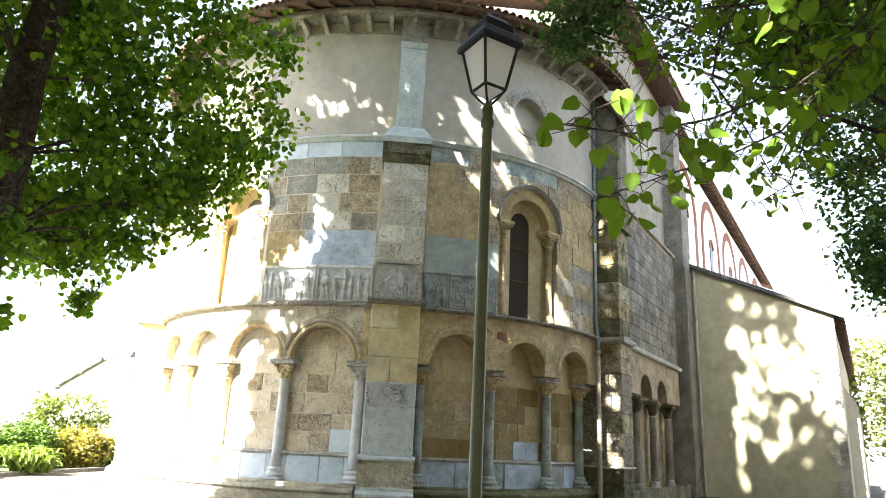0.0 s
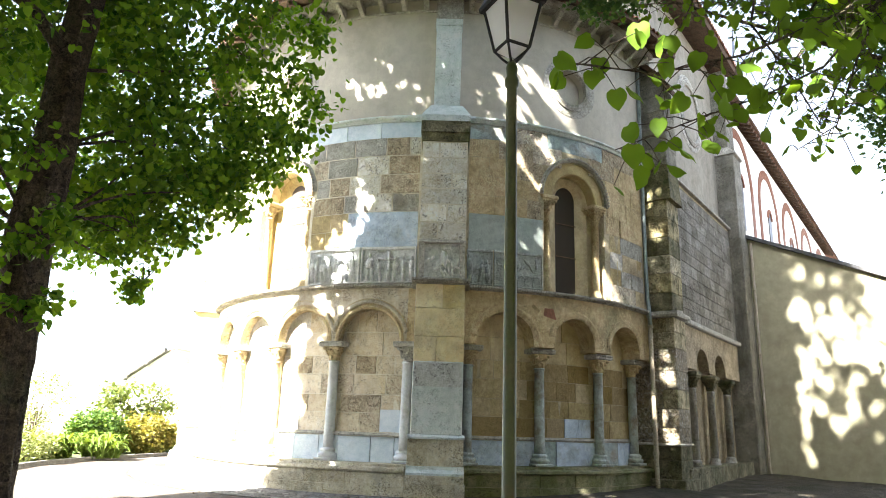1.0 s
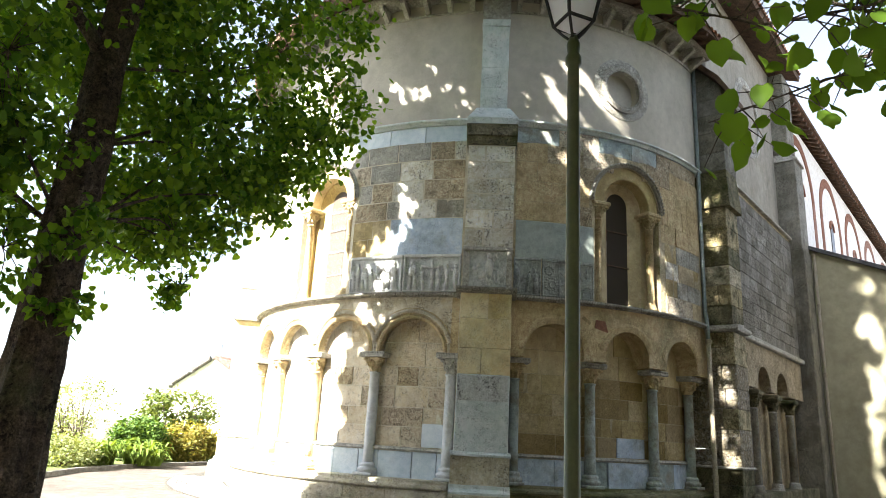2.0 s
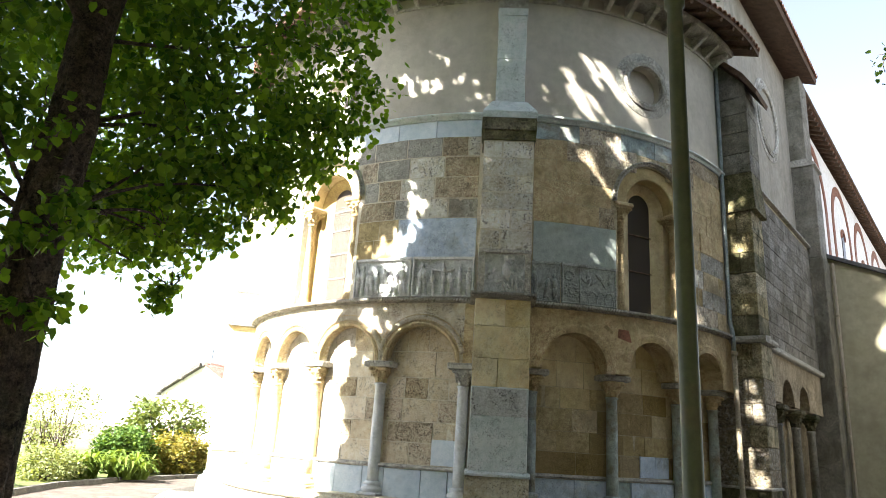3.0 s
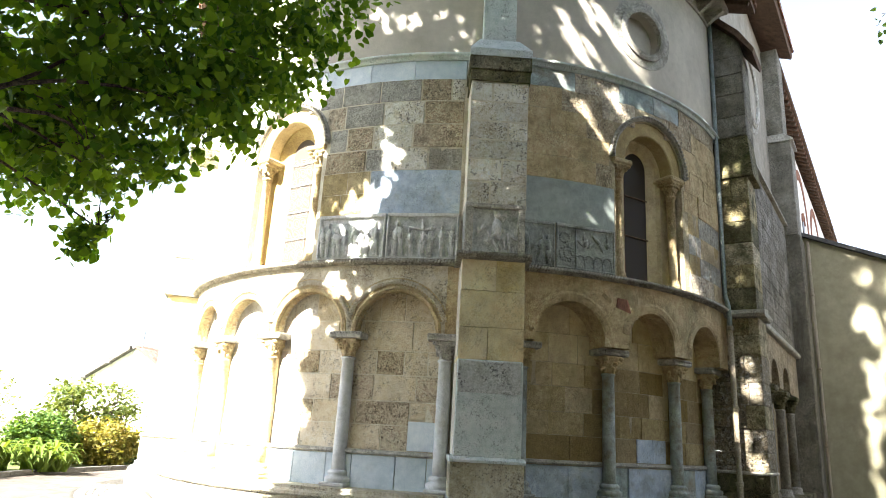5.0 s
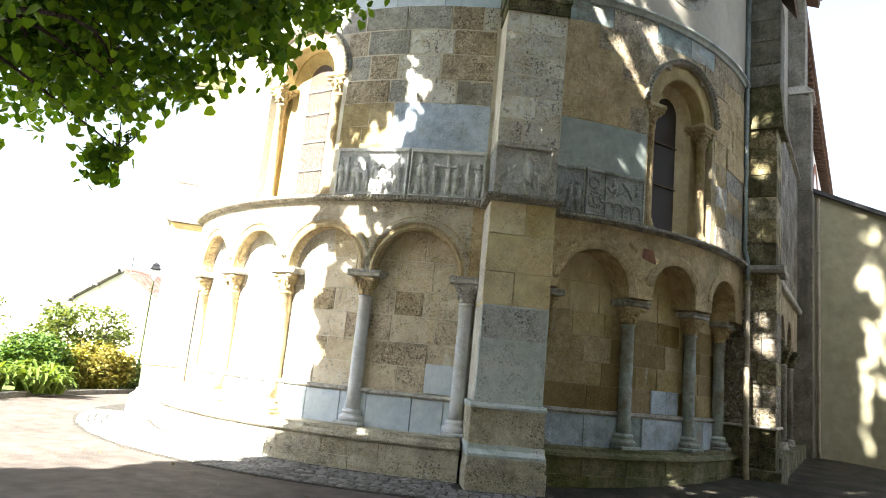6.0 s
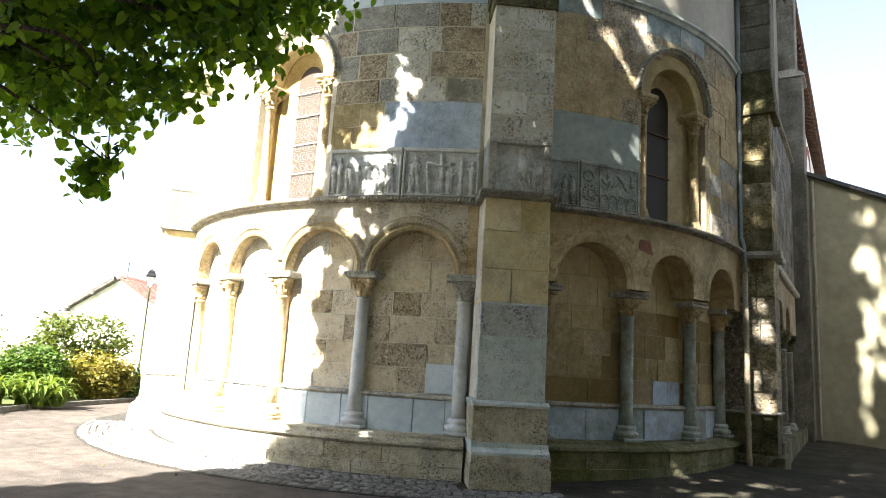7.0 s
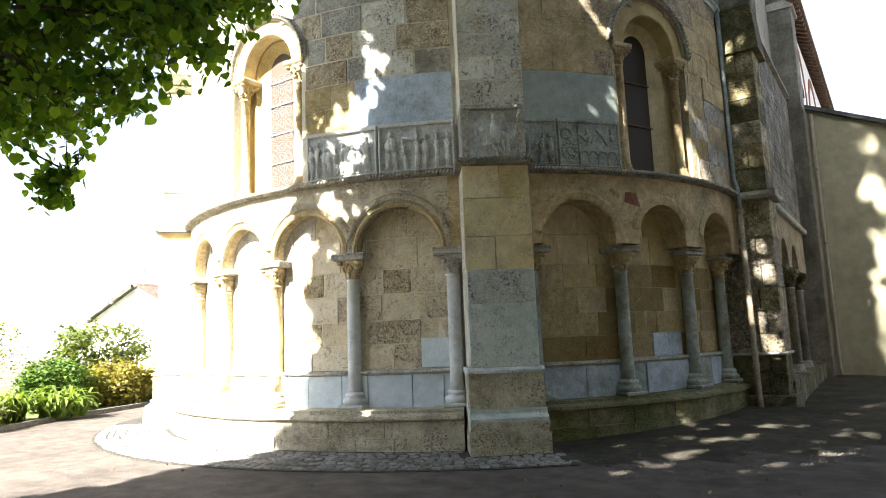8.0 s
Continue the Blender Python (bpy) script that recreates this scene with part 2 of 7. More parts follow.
PALE_LEAF = leaf_material("pale_sunlit_leaf", (0.12, 0.15, 0.06), (0.23, 0.26, 0.13), 0.35)


def glass(name, colour, rough=0.05, alpha=1.0, spec=0.5):
    m = bpy.data.materials.new(name)
    m.use_nodes = True
    b = m.node_tree.nodes["Principled BSDF"]
    b.inputs["Base Color"].default_value, b.inputs["Roughness"].default_value = (*colour, 1), rough
    b.inputs["Transmission Weight"].default_value = alpha
    b.inputs["Specular IOR Level"].default_value = spec
    return m


MILK = glass("frosted_lantern_glass", (0.92, 0.94, 0.97), 0.6, 0.5)
DARKGLASS = glass("dark_leaded_glass", (0.05, 0.04, 0.03), 0.3, 0.0, 0.12)
BROWNGLASS = glass("brown_grey_old_glass", (0.085, 0.066, 0.052), 0.4, 0.0, 0.2)
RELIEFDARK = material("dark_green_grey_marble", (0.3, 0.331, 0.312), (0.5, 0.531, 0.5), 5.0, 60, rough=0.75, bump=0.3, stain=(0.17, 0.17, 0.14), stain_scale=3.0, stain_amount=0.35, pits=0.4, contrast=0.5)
RELIEFBACK = material("grey_relief_ground", (0.405, 0.425, 0.425), (0.729, 0.748, 0.738), 5.0, 60, rough=0.8, bump=0.3, contrast=0.5)
WEATHERED = material("weathered_string_stone", (0.30, 0.28, 0.23), (0.52, 0.49, 0.42), 5.0, 50, bump=0.6, stain=(0.12, 0.11, 0.085), stain_scale=4.0, stain_amount=0.4, pits=0.9, contrast=0.6)
MARBLE = material("pale_marble_shaft", (0.50, 0.52, 0.53), (0.68, 0.70, 0.71), 2.5, 60, rough=0.6, bump=0.15, stain=(0.38, 0.355, 0.30), stain_scale=1.5, stain_amount=0.35, streak=0.3, contrast=0.3)
AISLE = material("grey_beige_render", (0.345, 0.32, 0.218), (0.432, 0.406, 0.284), 0.9, 80, rough=0.9, bump=0.08, stain=(0.28, 0.265, 0.20), stain_amount=0.2, streak=0.15, contrast=0.2)
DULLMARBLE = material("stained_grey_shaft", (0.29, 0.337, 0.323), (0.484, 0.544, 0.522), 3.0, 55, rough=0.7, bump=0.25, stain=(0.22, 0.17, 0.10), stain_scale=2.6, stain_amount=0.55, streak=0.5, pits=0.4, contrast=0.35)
MOSSOCHRE = material("moss_blotched_ochre_stone", (0.354, 0.295, 0.163), (0.679, 0.59, 0.369), 3.5, 45, bump=0.7, stain=(0.05, 0.055, 0.018), stain_scale=3.2, stain_amount=0.6, vary=0.22, pits=1.0, streak=0.3, contrast=0.6)
LEAD = material("pale_window_lead", (0.168, 0.164, 0.152), (0.22, 0.212, 0.196), 8, 60, rough=0.6, bump=0.05)


# ---- building blocks ----
CX, CY, AXIS = -12.98, 17.51, 2.1
CHURCH = pose(CX, CY, 0, 0, 0, AXIS)


def pol(a, r, z):
    """A point of the church by its angle round the apse, its distance from the apse's centre and its height."""
    return Vector((r * math.sin(radians(a)), -r * math.cos(radians(a)), z))


def at_angle(a, r, z=0.0):
    """A pose on the apse: x along the wall, y inwards, z up."""
    return Matrix.Translation(pol(a, r, z)) @ Matrix.Rotation(radians(a), 4, "Z")


def thing(name, m=None, label="", category="", group="", kind=""):
    ob = new(name)
    ob.empty_display_size = 0.2
    ob.matrix_world = m if m is not None else Matrix()
    return tagged(ob, label, category, group, kind)


def smooth(me, on=True):
    me.polygons.foreach_set("use_smooth", [on] * len(me.polygons))


def part(name, bm, mat, parent=None, label="", m=None, soft=False):
    """Links a bmesh (or a finished mesh) as one object, under its thing if one is given."""
    if isinstance(bm, bpy.types.Mesh):
        me = bm
    else:
        me = bpy.data.meshes.new(name)
        bmesh.ops.recalc_face_normals(bm, faces=bm.faces)
        bm.to_mesh(me)
        bm.free()
        if soft:
            smooth(me)
    if mat and not me.materials:
        me.materials.append(mat)
    ob = new(name, me)
    if parent:
        ob.parent = parent
    if m is not None:
        ob.matrix_basis = m
    return tagged(ob, label)


def raw(name, verts, faces, mat, parent=None, label="", m=None, soft=False):
    me = bpy.data.meshes.new(name)
    me.from_pydata([tuple(v) for v in verts], [], faces)
    me.update()
    if soft:
        smooth(me)
    return part(name, me, mat, parent, label, m)


def box(bm, lo, hi, m=None):
    lo, hi = Vector(lo), Vector(hi)
    mm = Matrix.Translation((lo + hi) / 2) @ Matrix.Diagonal((*(hi - lo), 1))
    return bmesh.ops.create_cube(bm, size=1, matrix=(m @ mm) if m is not None else mm)["verts"]


def bevelled_box(lo, hi, w=0.012, segments=1):
    bm = bmesh.new()
    box(bm, lo, hi)
    bmesh.ops.bevel(bm, geom=bm.edges[:], offset=w, segments=segments, affect="EDGES", profile=0.6)
    return bm


def lathe(profile, n=20):
    """A turned solid from (radius, height) pairs."""
    bm = bmesh.new()
    rings = [[bm.verts.new((r * math.cos(2 * math.pi * i / n), r * math.sin(2 * math.pi * i / n), z)) for i in range(n)] for r, z in profile]
    for a, b in zip(rings, rings[1:]):
        for i in range(n):
            bm.faces.new((a[i], a[(i + 1) % n], b[(i + 1) % n], b[i]))
    bm.faces.new(rings[0][::-1])
    bm.faces.new(rings[-1])
    return bm


def tube(points, radii, n=8):
    """A round bar along points, with a radius at each."""
    bm = bmesh.new()
    pts = [Vector(p) for p in points]
    rings = []
    for i, p in enumerate(pts):
        d = (pts[min(i + 1, len(pts) - 1)] - pts[max(i - 1, 0)]).normalized()
        side = d.cross(Vector((0.13, 0.94, 0.31))).normalized()
        up = side.cross(d)
        r = radii[i] if isinstance(radii, (list, tuple)) else radii
        rings.append([bm.verts.new(p + r * (math.cos(2 * math.pi * k / n) * side + math.sin(2 * math.pi * k / n) * up)) for k in range(n)])
    for a, b in zip(rings, rings[1:]):
        for k in range(n):
            bm.faces.new((a[k], a[(k + 1) % n], b[(k + 1) % n], b[k]))
    bm.faces.new(rings[0][::-1])
    bm.faces.new(rings[-1])
    return bm


def prism(outline, depth, m=None):
    """A flat outline in x and z, given thickness along y (0 to depth)."""
    bm = bmesh.new()
    a = [bm.verts.new((x, 0, z)) for x, z in outline]
    b = [bm.verts.new((x, depth, z)) for x, z in outline]
    n = len(a)
    bm.faces.new(a)
    bm.faces.new(b[::-1])
    for i in range(n):
        bm.faces.new((a[i], b[i], b[(i + 1) % n], a[(i + 1) % n]))
    if m is not None:
        bm.transform(m)
    return bm


def sweep(profile, stations):
    """A profile of (out, up) pairs carried along stations, each a function of (out, up) to a point. Open ended."""
    bm = bmesh.new()
    rings = [[bm.verts.new(s(o, u)) for o, u in profile] for s in stations]
    for a, b in zip(rings, rings[1:]):
        for i in range(len(profile)):
            j = (i + 1) % len(profile)
            bm.faces.new((a[i], a[j], b[j], b[i]))
    bm.faces.new(rings[0])
    bm.faces.new(rings[-1][::-1])
    return bm


def ring_band(a0, a1, profile, step=2.0):
    """A moulding round the apse from angle a0 to a1; profile of (radius, height)."""
    n = max(2, int(abs(a1 - a0) / step) + 1)
    return sweep(profile, [lambda o, u, a=a0 + (a1 - a0) * i / (n - 1): pol(a, o, u) for i in range(n)])


R = 6.51
DEG = math.degrees(1 / R)
BUTT = 36.4
COLUMNS = [(-26.4, 6.36), (-12.3, 6.36), (1.2, 6.36), (15.5, 6.36), (30.5, 6.36), (42.3, 6.16), (57.5, 6.16), (73.2, 6.16), (86.8, 6.16)]
# the arches: from angle, to angle, middle, half width, height of the springing
BAYS = [(-26.4, -12.3, -19.35, 0.69, 3.08), (-12.3, 1.2, -5.5, 0.67, 3.08), (1.2, 15.5, 8.4, 0.71, 3.08), (15.5, 30.3, 22.95, 0.70, 3.08),
        (42.0, 57.0, 49.1, 0.64, 3.15), (57.0, 71.3, 64.2, 0.555, 3.22), (71.3, 87.0, 79.4, 0.62, 3.16)]
SPRING, STRING = 3.08, 4.22
Z_BLUE, Z_ASHLAR, Z_WHITE, Z_MOULD, Z_EAVE = 5.14, 5.97, 7.74, 8.15, 11.0
WINDOWS, OCULI = (0.0, 64.9), (0.0, 63.9)
NICHE, DEEP_NICHE = 6.28, 6.02

# ---- ground ----
ground = raw("ground", [(-900, -900, -0.01), (900, -900, -0.01), (900, 900, -0.01), (-900, 900, -0.01)], [(0, 1, 2, 3)], ASPHALT)
tagged(ground, "worn grey asphalt ground with fallen leaves and patches", "ground", kind="structure")

# ---- apse: wall faces ----
rng = random.Random(7)
apse = thing("wall_apse", CHURCH, "round Romanesque apse of ochre and grey stone, cream plastered above", "church wall", kind="structure")


def strip(a0, a1, r, z0, z1, step=2.0):
    bm = bmesh.new()
    n = max(2, int((a1 - a0) / step) + 1)
    cols = [[bm.verts.new(pol(a0 + (a1 - a0) * i / (n - 1), r, z)) for z in (z0, z1)] for i in range(n)]
    for p, q in zip(cols, cols[1:]):
        bm.faces.new((p[0], q[0], q[1], p[1]))
    return bm


def arched_face(bm, centre, half, spring, z0, top, r_out, r_in, a0, a1, n=22):
    """Wall face from angle a0 to a1 with a round-headed opening at centre, and the reveal of the opening."""
    ss = [-half * math.cos(math.pi * i / n) for i in range(n + 1)]
    h = [spring + math.sqrt(max(0.0, half * half - s * s)) for s in ss]
    low = [bm.verts.new(pol(centre + s * DEG, r_out, z)) for s, z in zip(ss, h)]
    back = [bm.verts.new(pol(centre + s * DEG, r_in, z)) for s, z in zip(ss, h)]
    up = [bm.verts.new(pol(centre + s * DEG, r_out, top)) for s in ss]
    for i in range(n):
        bm.faces.new((low[i], low[i + 1], up[i + 1], up[i]))
        bm.faces.new((low[i], back[i], back[i + 1], low[i + 1]))
    for k, a in ((0, a0), (-1, a1)):
        if abs(a - (centre + ss[k] * DEG)) > 1e-6:
            e = [bm.verts.new(pol(a, r_out, z)) for z in (z0, spring, top)]
            f = bm.verts.new(pol(centre + ss[k] * DEG, r_out, z0))
            bm.faces.new((f, e[0], e[1], low[k]))
            bm.faces.new((low[k], e[1], e[2], up[k]))
            if z0 < spring - 0.01:
                g = bm.verts.new(pol(centre + ss[k] * DEG, r_in, z0))
                bm.faces.new((f, low[k], back[k], g))


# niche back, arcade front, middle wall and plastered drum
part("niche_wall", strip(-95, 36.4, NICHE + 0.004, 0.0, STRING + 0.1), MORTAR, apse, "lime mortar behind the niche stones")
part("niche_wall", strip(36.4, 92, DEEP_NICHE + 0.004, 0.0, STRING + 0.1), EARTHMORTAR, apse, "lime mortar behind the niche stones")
# spandrels left of the buttress get the stone with bounced light in its colour
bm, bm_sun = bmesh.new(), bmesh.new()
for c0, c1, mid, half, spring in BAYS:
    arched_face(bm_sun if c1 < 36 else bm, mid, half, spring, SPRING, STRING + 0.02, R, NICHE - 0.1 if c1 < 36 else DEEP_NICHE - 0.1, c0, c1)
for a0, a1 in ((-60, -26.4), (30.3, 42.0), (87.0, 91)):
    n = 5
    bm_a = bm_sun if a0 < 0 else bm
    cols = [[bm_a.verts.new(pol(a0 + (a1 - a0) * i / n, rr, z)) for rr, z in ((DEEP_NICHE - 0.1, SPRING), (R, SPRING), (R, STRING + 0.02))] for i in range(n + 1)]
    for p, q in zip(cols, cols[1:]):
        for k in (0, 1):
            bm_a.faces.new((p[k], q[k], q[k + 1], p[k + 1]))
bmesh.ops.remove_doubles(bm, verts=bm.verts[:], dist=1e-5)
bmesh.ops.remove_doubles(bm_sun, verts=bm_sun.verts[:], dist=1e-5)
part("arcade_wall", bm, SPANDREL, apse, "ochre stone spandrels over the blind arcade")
part("arcade_wall", bm_sun, LITSPAN, apse, "limed stone spandrels over the blind arcade, paled for bounced light")
WIN_HALF, WIN_SPRING = 0.90, 6.60
for w in WINDOWS:
    bm = bmesh.new()
    arched_face(bm, w, WIN_HALF, WIN_SPRING, STRING + 0.02, Z_WHITE, R - 0.002, 6.16, w - 12, w + 12)
    bmesh.ops.remove_doubles(bm, verts=bm.verts[:], dist=1e-5)
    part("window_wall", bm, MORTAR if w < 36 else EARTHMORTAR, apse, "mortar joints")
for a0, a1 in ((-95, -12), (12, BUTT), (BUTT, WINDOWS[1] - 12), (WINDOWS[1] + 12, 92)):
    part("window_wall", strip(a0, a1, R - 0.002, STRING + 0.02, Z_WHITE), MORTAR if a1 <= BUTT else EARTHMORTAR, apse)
OCULUS_Z, OCULUS_R = 9.47, 0.47
bm = bmesh.new()
for w in OCULI:
    n = 40
    inner = [bm.verts.new(pol(w + OCULUS_R * math.cos(2 * math.pi * i / n) * DEG, R, OCULUS_Z + OCULUS_R * math.sin(2 * math.pi * i / n))) for i in range(n)]
    deep = [bm.verts.new(pol(w + OCULUS_R * math.cos(2 * math.pi * i / n) * DEG, R - 0.22, OCULUS_Z + OCULUS_R * math.sin(2 * math.pi * i / n))) for i in range(n)]
    sq = []
    for i in range(n):
        c, s = math.cos(2 * math.pi * i / n), math.sin(2 * math.pi * i / n)
        k = 1.0 / max(abs(c), abs(s))
        sq.append(bm.verts.new(pol(w + c * k * DEG, R, OCULUS_Z + s * k)))
    for i in range(n):
        j = (i + 1) % n
        bm.faces.new((inner[i], inner[j], sq[j], sq[i]))
        bm.faces.new((inner[i], deep[i], deep[j], inner[j]))
    bm.faces.new(deep)
    for z0, z1 in ((Z_MOULD, OCULUS_Z - 1), (OCULUS_Z + 1, Z_EAVE + 0.4)):
        m2 = 8
        cols = [[bm.verts.new(pol(w + (-1 + 2 * i / m2) * DEG, R, z)) for z in (z0, z1)] for i in range(m2 + 1)]
        for p, q in zip(cols, cols[1:]):
            bm.faces.new((p[0], q[0], q[1], p[1]))
part("drum_wall", bm, PLASTER, apse, "cream plaster with a round blind window")
for a0, a1 in ((-95, -DEG), (DEG, OCULI[1] - DEG), (OCULI[1] + DEG, 92)):
    part("drum_wall", strip(a0, a1, R, Z_MOULD, Z_EAVE + 0.4), PLASTER, apse)

# oculus surrounds
for w in OCULI:
    oc = thing("window_oculus", CHURCH, "round blind window with a grey moulded stone ring", "round window", kind="structure")
    for name, r0, r1, out in (("ring", 0.46, 0.60, 0.07), ("outer_ring", 0.61, 0.78, 0.015)):
        n = 48
        prof = [(r0, -0.05), (r0, out * 0.7), ((r0 + r1) / 2, out), (r1, out * 0.6), (r1, -0.05)]
        bm = bmesh.new()
        rings = [[bm.verts.new(pol(w + rr * math.cos(2 * math.pi * i / n) * DEG, R + o, OCULUS_Z + rr * math.sin(2 * math.pi * i / n))) for rr, o in prof] for i in range(n)]
        for i in range(n):
            for k in range(len(prof) - 1):
                bm.faces.new((rings[i][k], rings[i][k + 1], rings[(i + 1) % n][k + 1], rings[(i + 1) % n][k]))
        part(name, bm, GREYSTONE, oc, soft=False)

# mouldings round the apse
part("string_course", ring_band(-95, 90, [(6.4, STRING), (R + 0.06, STRING), (R + 0.13, STRING + 0.05), (R + 0.13, STRING + 0.09), (6.4, STRING + 0.115)]), WEATHERED, apse, "carved grey string course with rope moulding")
bm = bmesh.new()
a = -40.0
while a < 88:
    if abs(a - BUTT) > 5.2:
        m = at_angle(a, R + 0.125, STRING + 0.055) @ Matrix.Rotation(radians(35), 4, "Y") @ Matrix.Diagonal((0.022, 0.026, 0.044, 1))
        bmesh.ops.create_icosphere(bm, subdivisions=1, radius=1, matrix=m)
    a += 0.5
part("rope_moulding", bm, GREYSTONE, apse, soft=True)
part("drum_moulding", ring_band(-95, 90, [(6.4, Z_MOULD - 0.02), (R + 0.03, Z_MOULD - 0.02), (R + 0.05, Z_MOULD + 0.04), (R + 0.10, Z_MOULD + 0.06), (R + 0.10, Z_MOULD + 0.10), (R + 0.01, Z_MOULD + 0.15), (6.4, Z_MOULD + 0.15)]), CEMENT, apse, "grey moulded ledge below the plaster")
part("cornice_slab", ring_band(-95, 90, [(6.4, 11.30), (6.95, 11.30), (6.98, 11.34), (6.98, 11.43), (6.4, 11.46)]), GREYSTONE, apse, "pale stone cornice slab")
part("cornice_fillet", ring_band(-95, 90, [(6.4, 10.98), (R + 0.04, 10.98), (R + 0.05, 11.03), (6.4, 11.05)]), GREYSTONE, apse)

# corbels under the eave
bmc = bmesh.new()
prof = [(0.0, 0.0), (0.10, 0.02), (0.20, 0.09), (0.34, 0.17), (0.42, 0.22), (0.42, 0.30), (0.0, 0.30)]
f0 = [bmc.verts.new((-0.055, -o, u)) for o, u in prof]
f1 = [bmc.verts.new((0.055, -o, u)) for o, u in prof]
bmc.faces.new(f0)
bmc.faces.new(f1[::-1])
for i in range(len(prof)):
    j = (i + 1) % len(prof)
    bmc.faces.new((f0[i], f1[i], f1[j], f0[j]))
bmesh.ops.recalc_face_normals(bmc, faces=bmc.faces)
corbel_me = bpy.data.meshes.new("corbel")
bmc.to_mesh(corbel_me)
bmc.free()
for i in range(38):
    part("corbel", corbel_me, GREYSTONE, apse, m=at_angle(-86 + 4.7 * i, R - 0.02, 11.0))

# ---- apse roof ----
roof = thing("roof_apse", CHURCH, "half-cone roof of weathered clay tiles on dark rafters", "roof", kind="structure")
n = 90
bm = bmesh.new()
apex = bm.verts.new((0, 0.6, 14.6))
apex2 = bm.verts.new((0, 0.6, 14.45))
top = [bm.verts.new(pol(-92 + 184 * i / n, 7.52, 11.36)) for i in range(n + 1)]
bot = [bm.verts.new(pol(-92 + 184 * i / n, 7.50, 11.28)) for i in range(n + 1)]
for i in range(n):
    bm.faces.new((top[i], top[i + 1], apex))
    bm.faces.new((bot[i + 1], bot[i], apex2))
    bm.faces.new((bot[i], bot[i + 1], top[i + 1], top[i]))
part("roof_boards", bm, TIMBER, roof)
tile_me = None
bmt = bmesh.new()
k = 6
ra = [[bmt.verts.new((rad * math.cos(math.pi * j / k), y, rad * math.sin(math.pi * j / k))) for j in range(k + 1)] for rad, y in ((0.085, -0.05), (0.07, 0.42))]
rb = [[bmt.verts.new((rad * math.cos(math.pi * j / k), y, rad * math.sin(math.pi * j / k))) for j in range(k + 1)] for rad, y in ((0.068, -0.05), (0.055, 0.42))]
for j in range(k):
    bmt.faces.new((ra[0][j], ra[0][j + 1], ra[1][j + 1], ra[1][j]))
    bmt.faces.new((rb[0][j + 1], rb[0][j], rb[1][j], rb[1][j + 1]))
    bmt.faces.new((ra[0][j], rb[0][j], rb[0][j + 1], ra[0][j + 1]))
tile_me = bpy.data.meshes.new("roof_tile")
bmt.to_mesh(tile_me)
bmt.free()
smooth(tile_me)
slope = math.degrees(math.atan2(14.6 - 11.36, 7.5))
for row in range(2):
    r = 7.50 - 0.40 * row
    count = int(184 / (0.19 / r * 57.3))
    for i in range(count):
        a = -92 + 184 * i / count
        if a < -20 and row:
            continue
        part("roof_tile", tile_me, TILE, roof, m=at_angle(a, r, 11.36 + 0.4 * row * math.tan(radians(slope))) @ Matrix.Rotation(radians(slope), 4, "X"))
raft = bevelled_box((-0.045, -0.58, -0.10), (0.045, 0.35, 0.0), 0.008)
raft_me = bpy.data.meshes.new("rafter")
raft.to_mesh(raft_me)
raft.free()
for i in range(44):
    part("rafter", raft_me, TIMBER, roof, m=at_angle(-84 + 4.0 * i, 6.95, 11.53) @ Matrix.Rotation(radians(slope), 4, "X"))

# ---- pieces of wall ----
BLOCKS = {}


def block_mesh(name, l, h, d, mat, w=0.004):
    key = (name, round(l, 2), round(h, 2), round(d, 2), mat.name)
    if key not in BLOCKS:
        l, h, d = key[1:4]
        bm = bevelled_box((-l / 2, 0, 0), (l / 2, d, h), min(w, l / 5, h / 5))
        for v in bm.verts:
            v.co += Vector((rng.uniform(-1, 1), rng.uniform(-1, 1) * 0.7, rng.uniform(-1, 1))) * 0.004
        me = bpy.data.meshes.new(name)
        bmesh.ops.recalc_face_normals(bm, faces=bm.faces)
        bm.to_mesh(me)
        bm.free()
        me.materials.append(mat)
        BLOCKS[key] = me
    return BLOCKS[key]


def lay(parent, name, a0, a1, z0, z1, r, mats, lo=0.4, hi=0.9, joint=0.012, depth=0.06, avoid=None):
    """One course of stones round the apse from angle a0 to a1."""
    a = a0
    zm = (z0 + z1) / 2
    while a < a1 - 0.3:
        l = rng.uniform(lo, hi)
        b = a + l * math.degrees(1 / r)
        if a1 - b < 2.2:
            b = a1
        p, q = a, b
        if avoid:
            for c, wdt in avoid(zm):
                if p < c + wdt and q > c - wdt:
                    if p < c - wdt:
                        q = c - wdt
                    elif q > c + wdt:
                        p = c + wdt
                    else:
                        p = q
        size = (q - p) / math.degrees(1 / r) - joint
        if size > 0.06:
            size = round(size, 2)
            # stones left of angle 9 have the sun put into their colour
            me = block_mesh(name, size, z1 - z0 - joint, depth, LITSTONE if q < 9 and mats[0] is not BLUESLAB else rng.choice(mats))
            part(name, me, None, parent, m=at_angle((p + q) / 2, r + rng.uniform(-0.004, 0.004), z0))
        a = b


def near_window(z):
    if z < WIN_SPRING:
        return [(w, 0.97 * DEG) for w in WINDOWS]
    return [(w, math.sqrt(max(0.0, 1.03 ** 2 - (z - WIN_SPRING) ** 2)) * DEG) for w in WINDOWS]


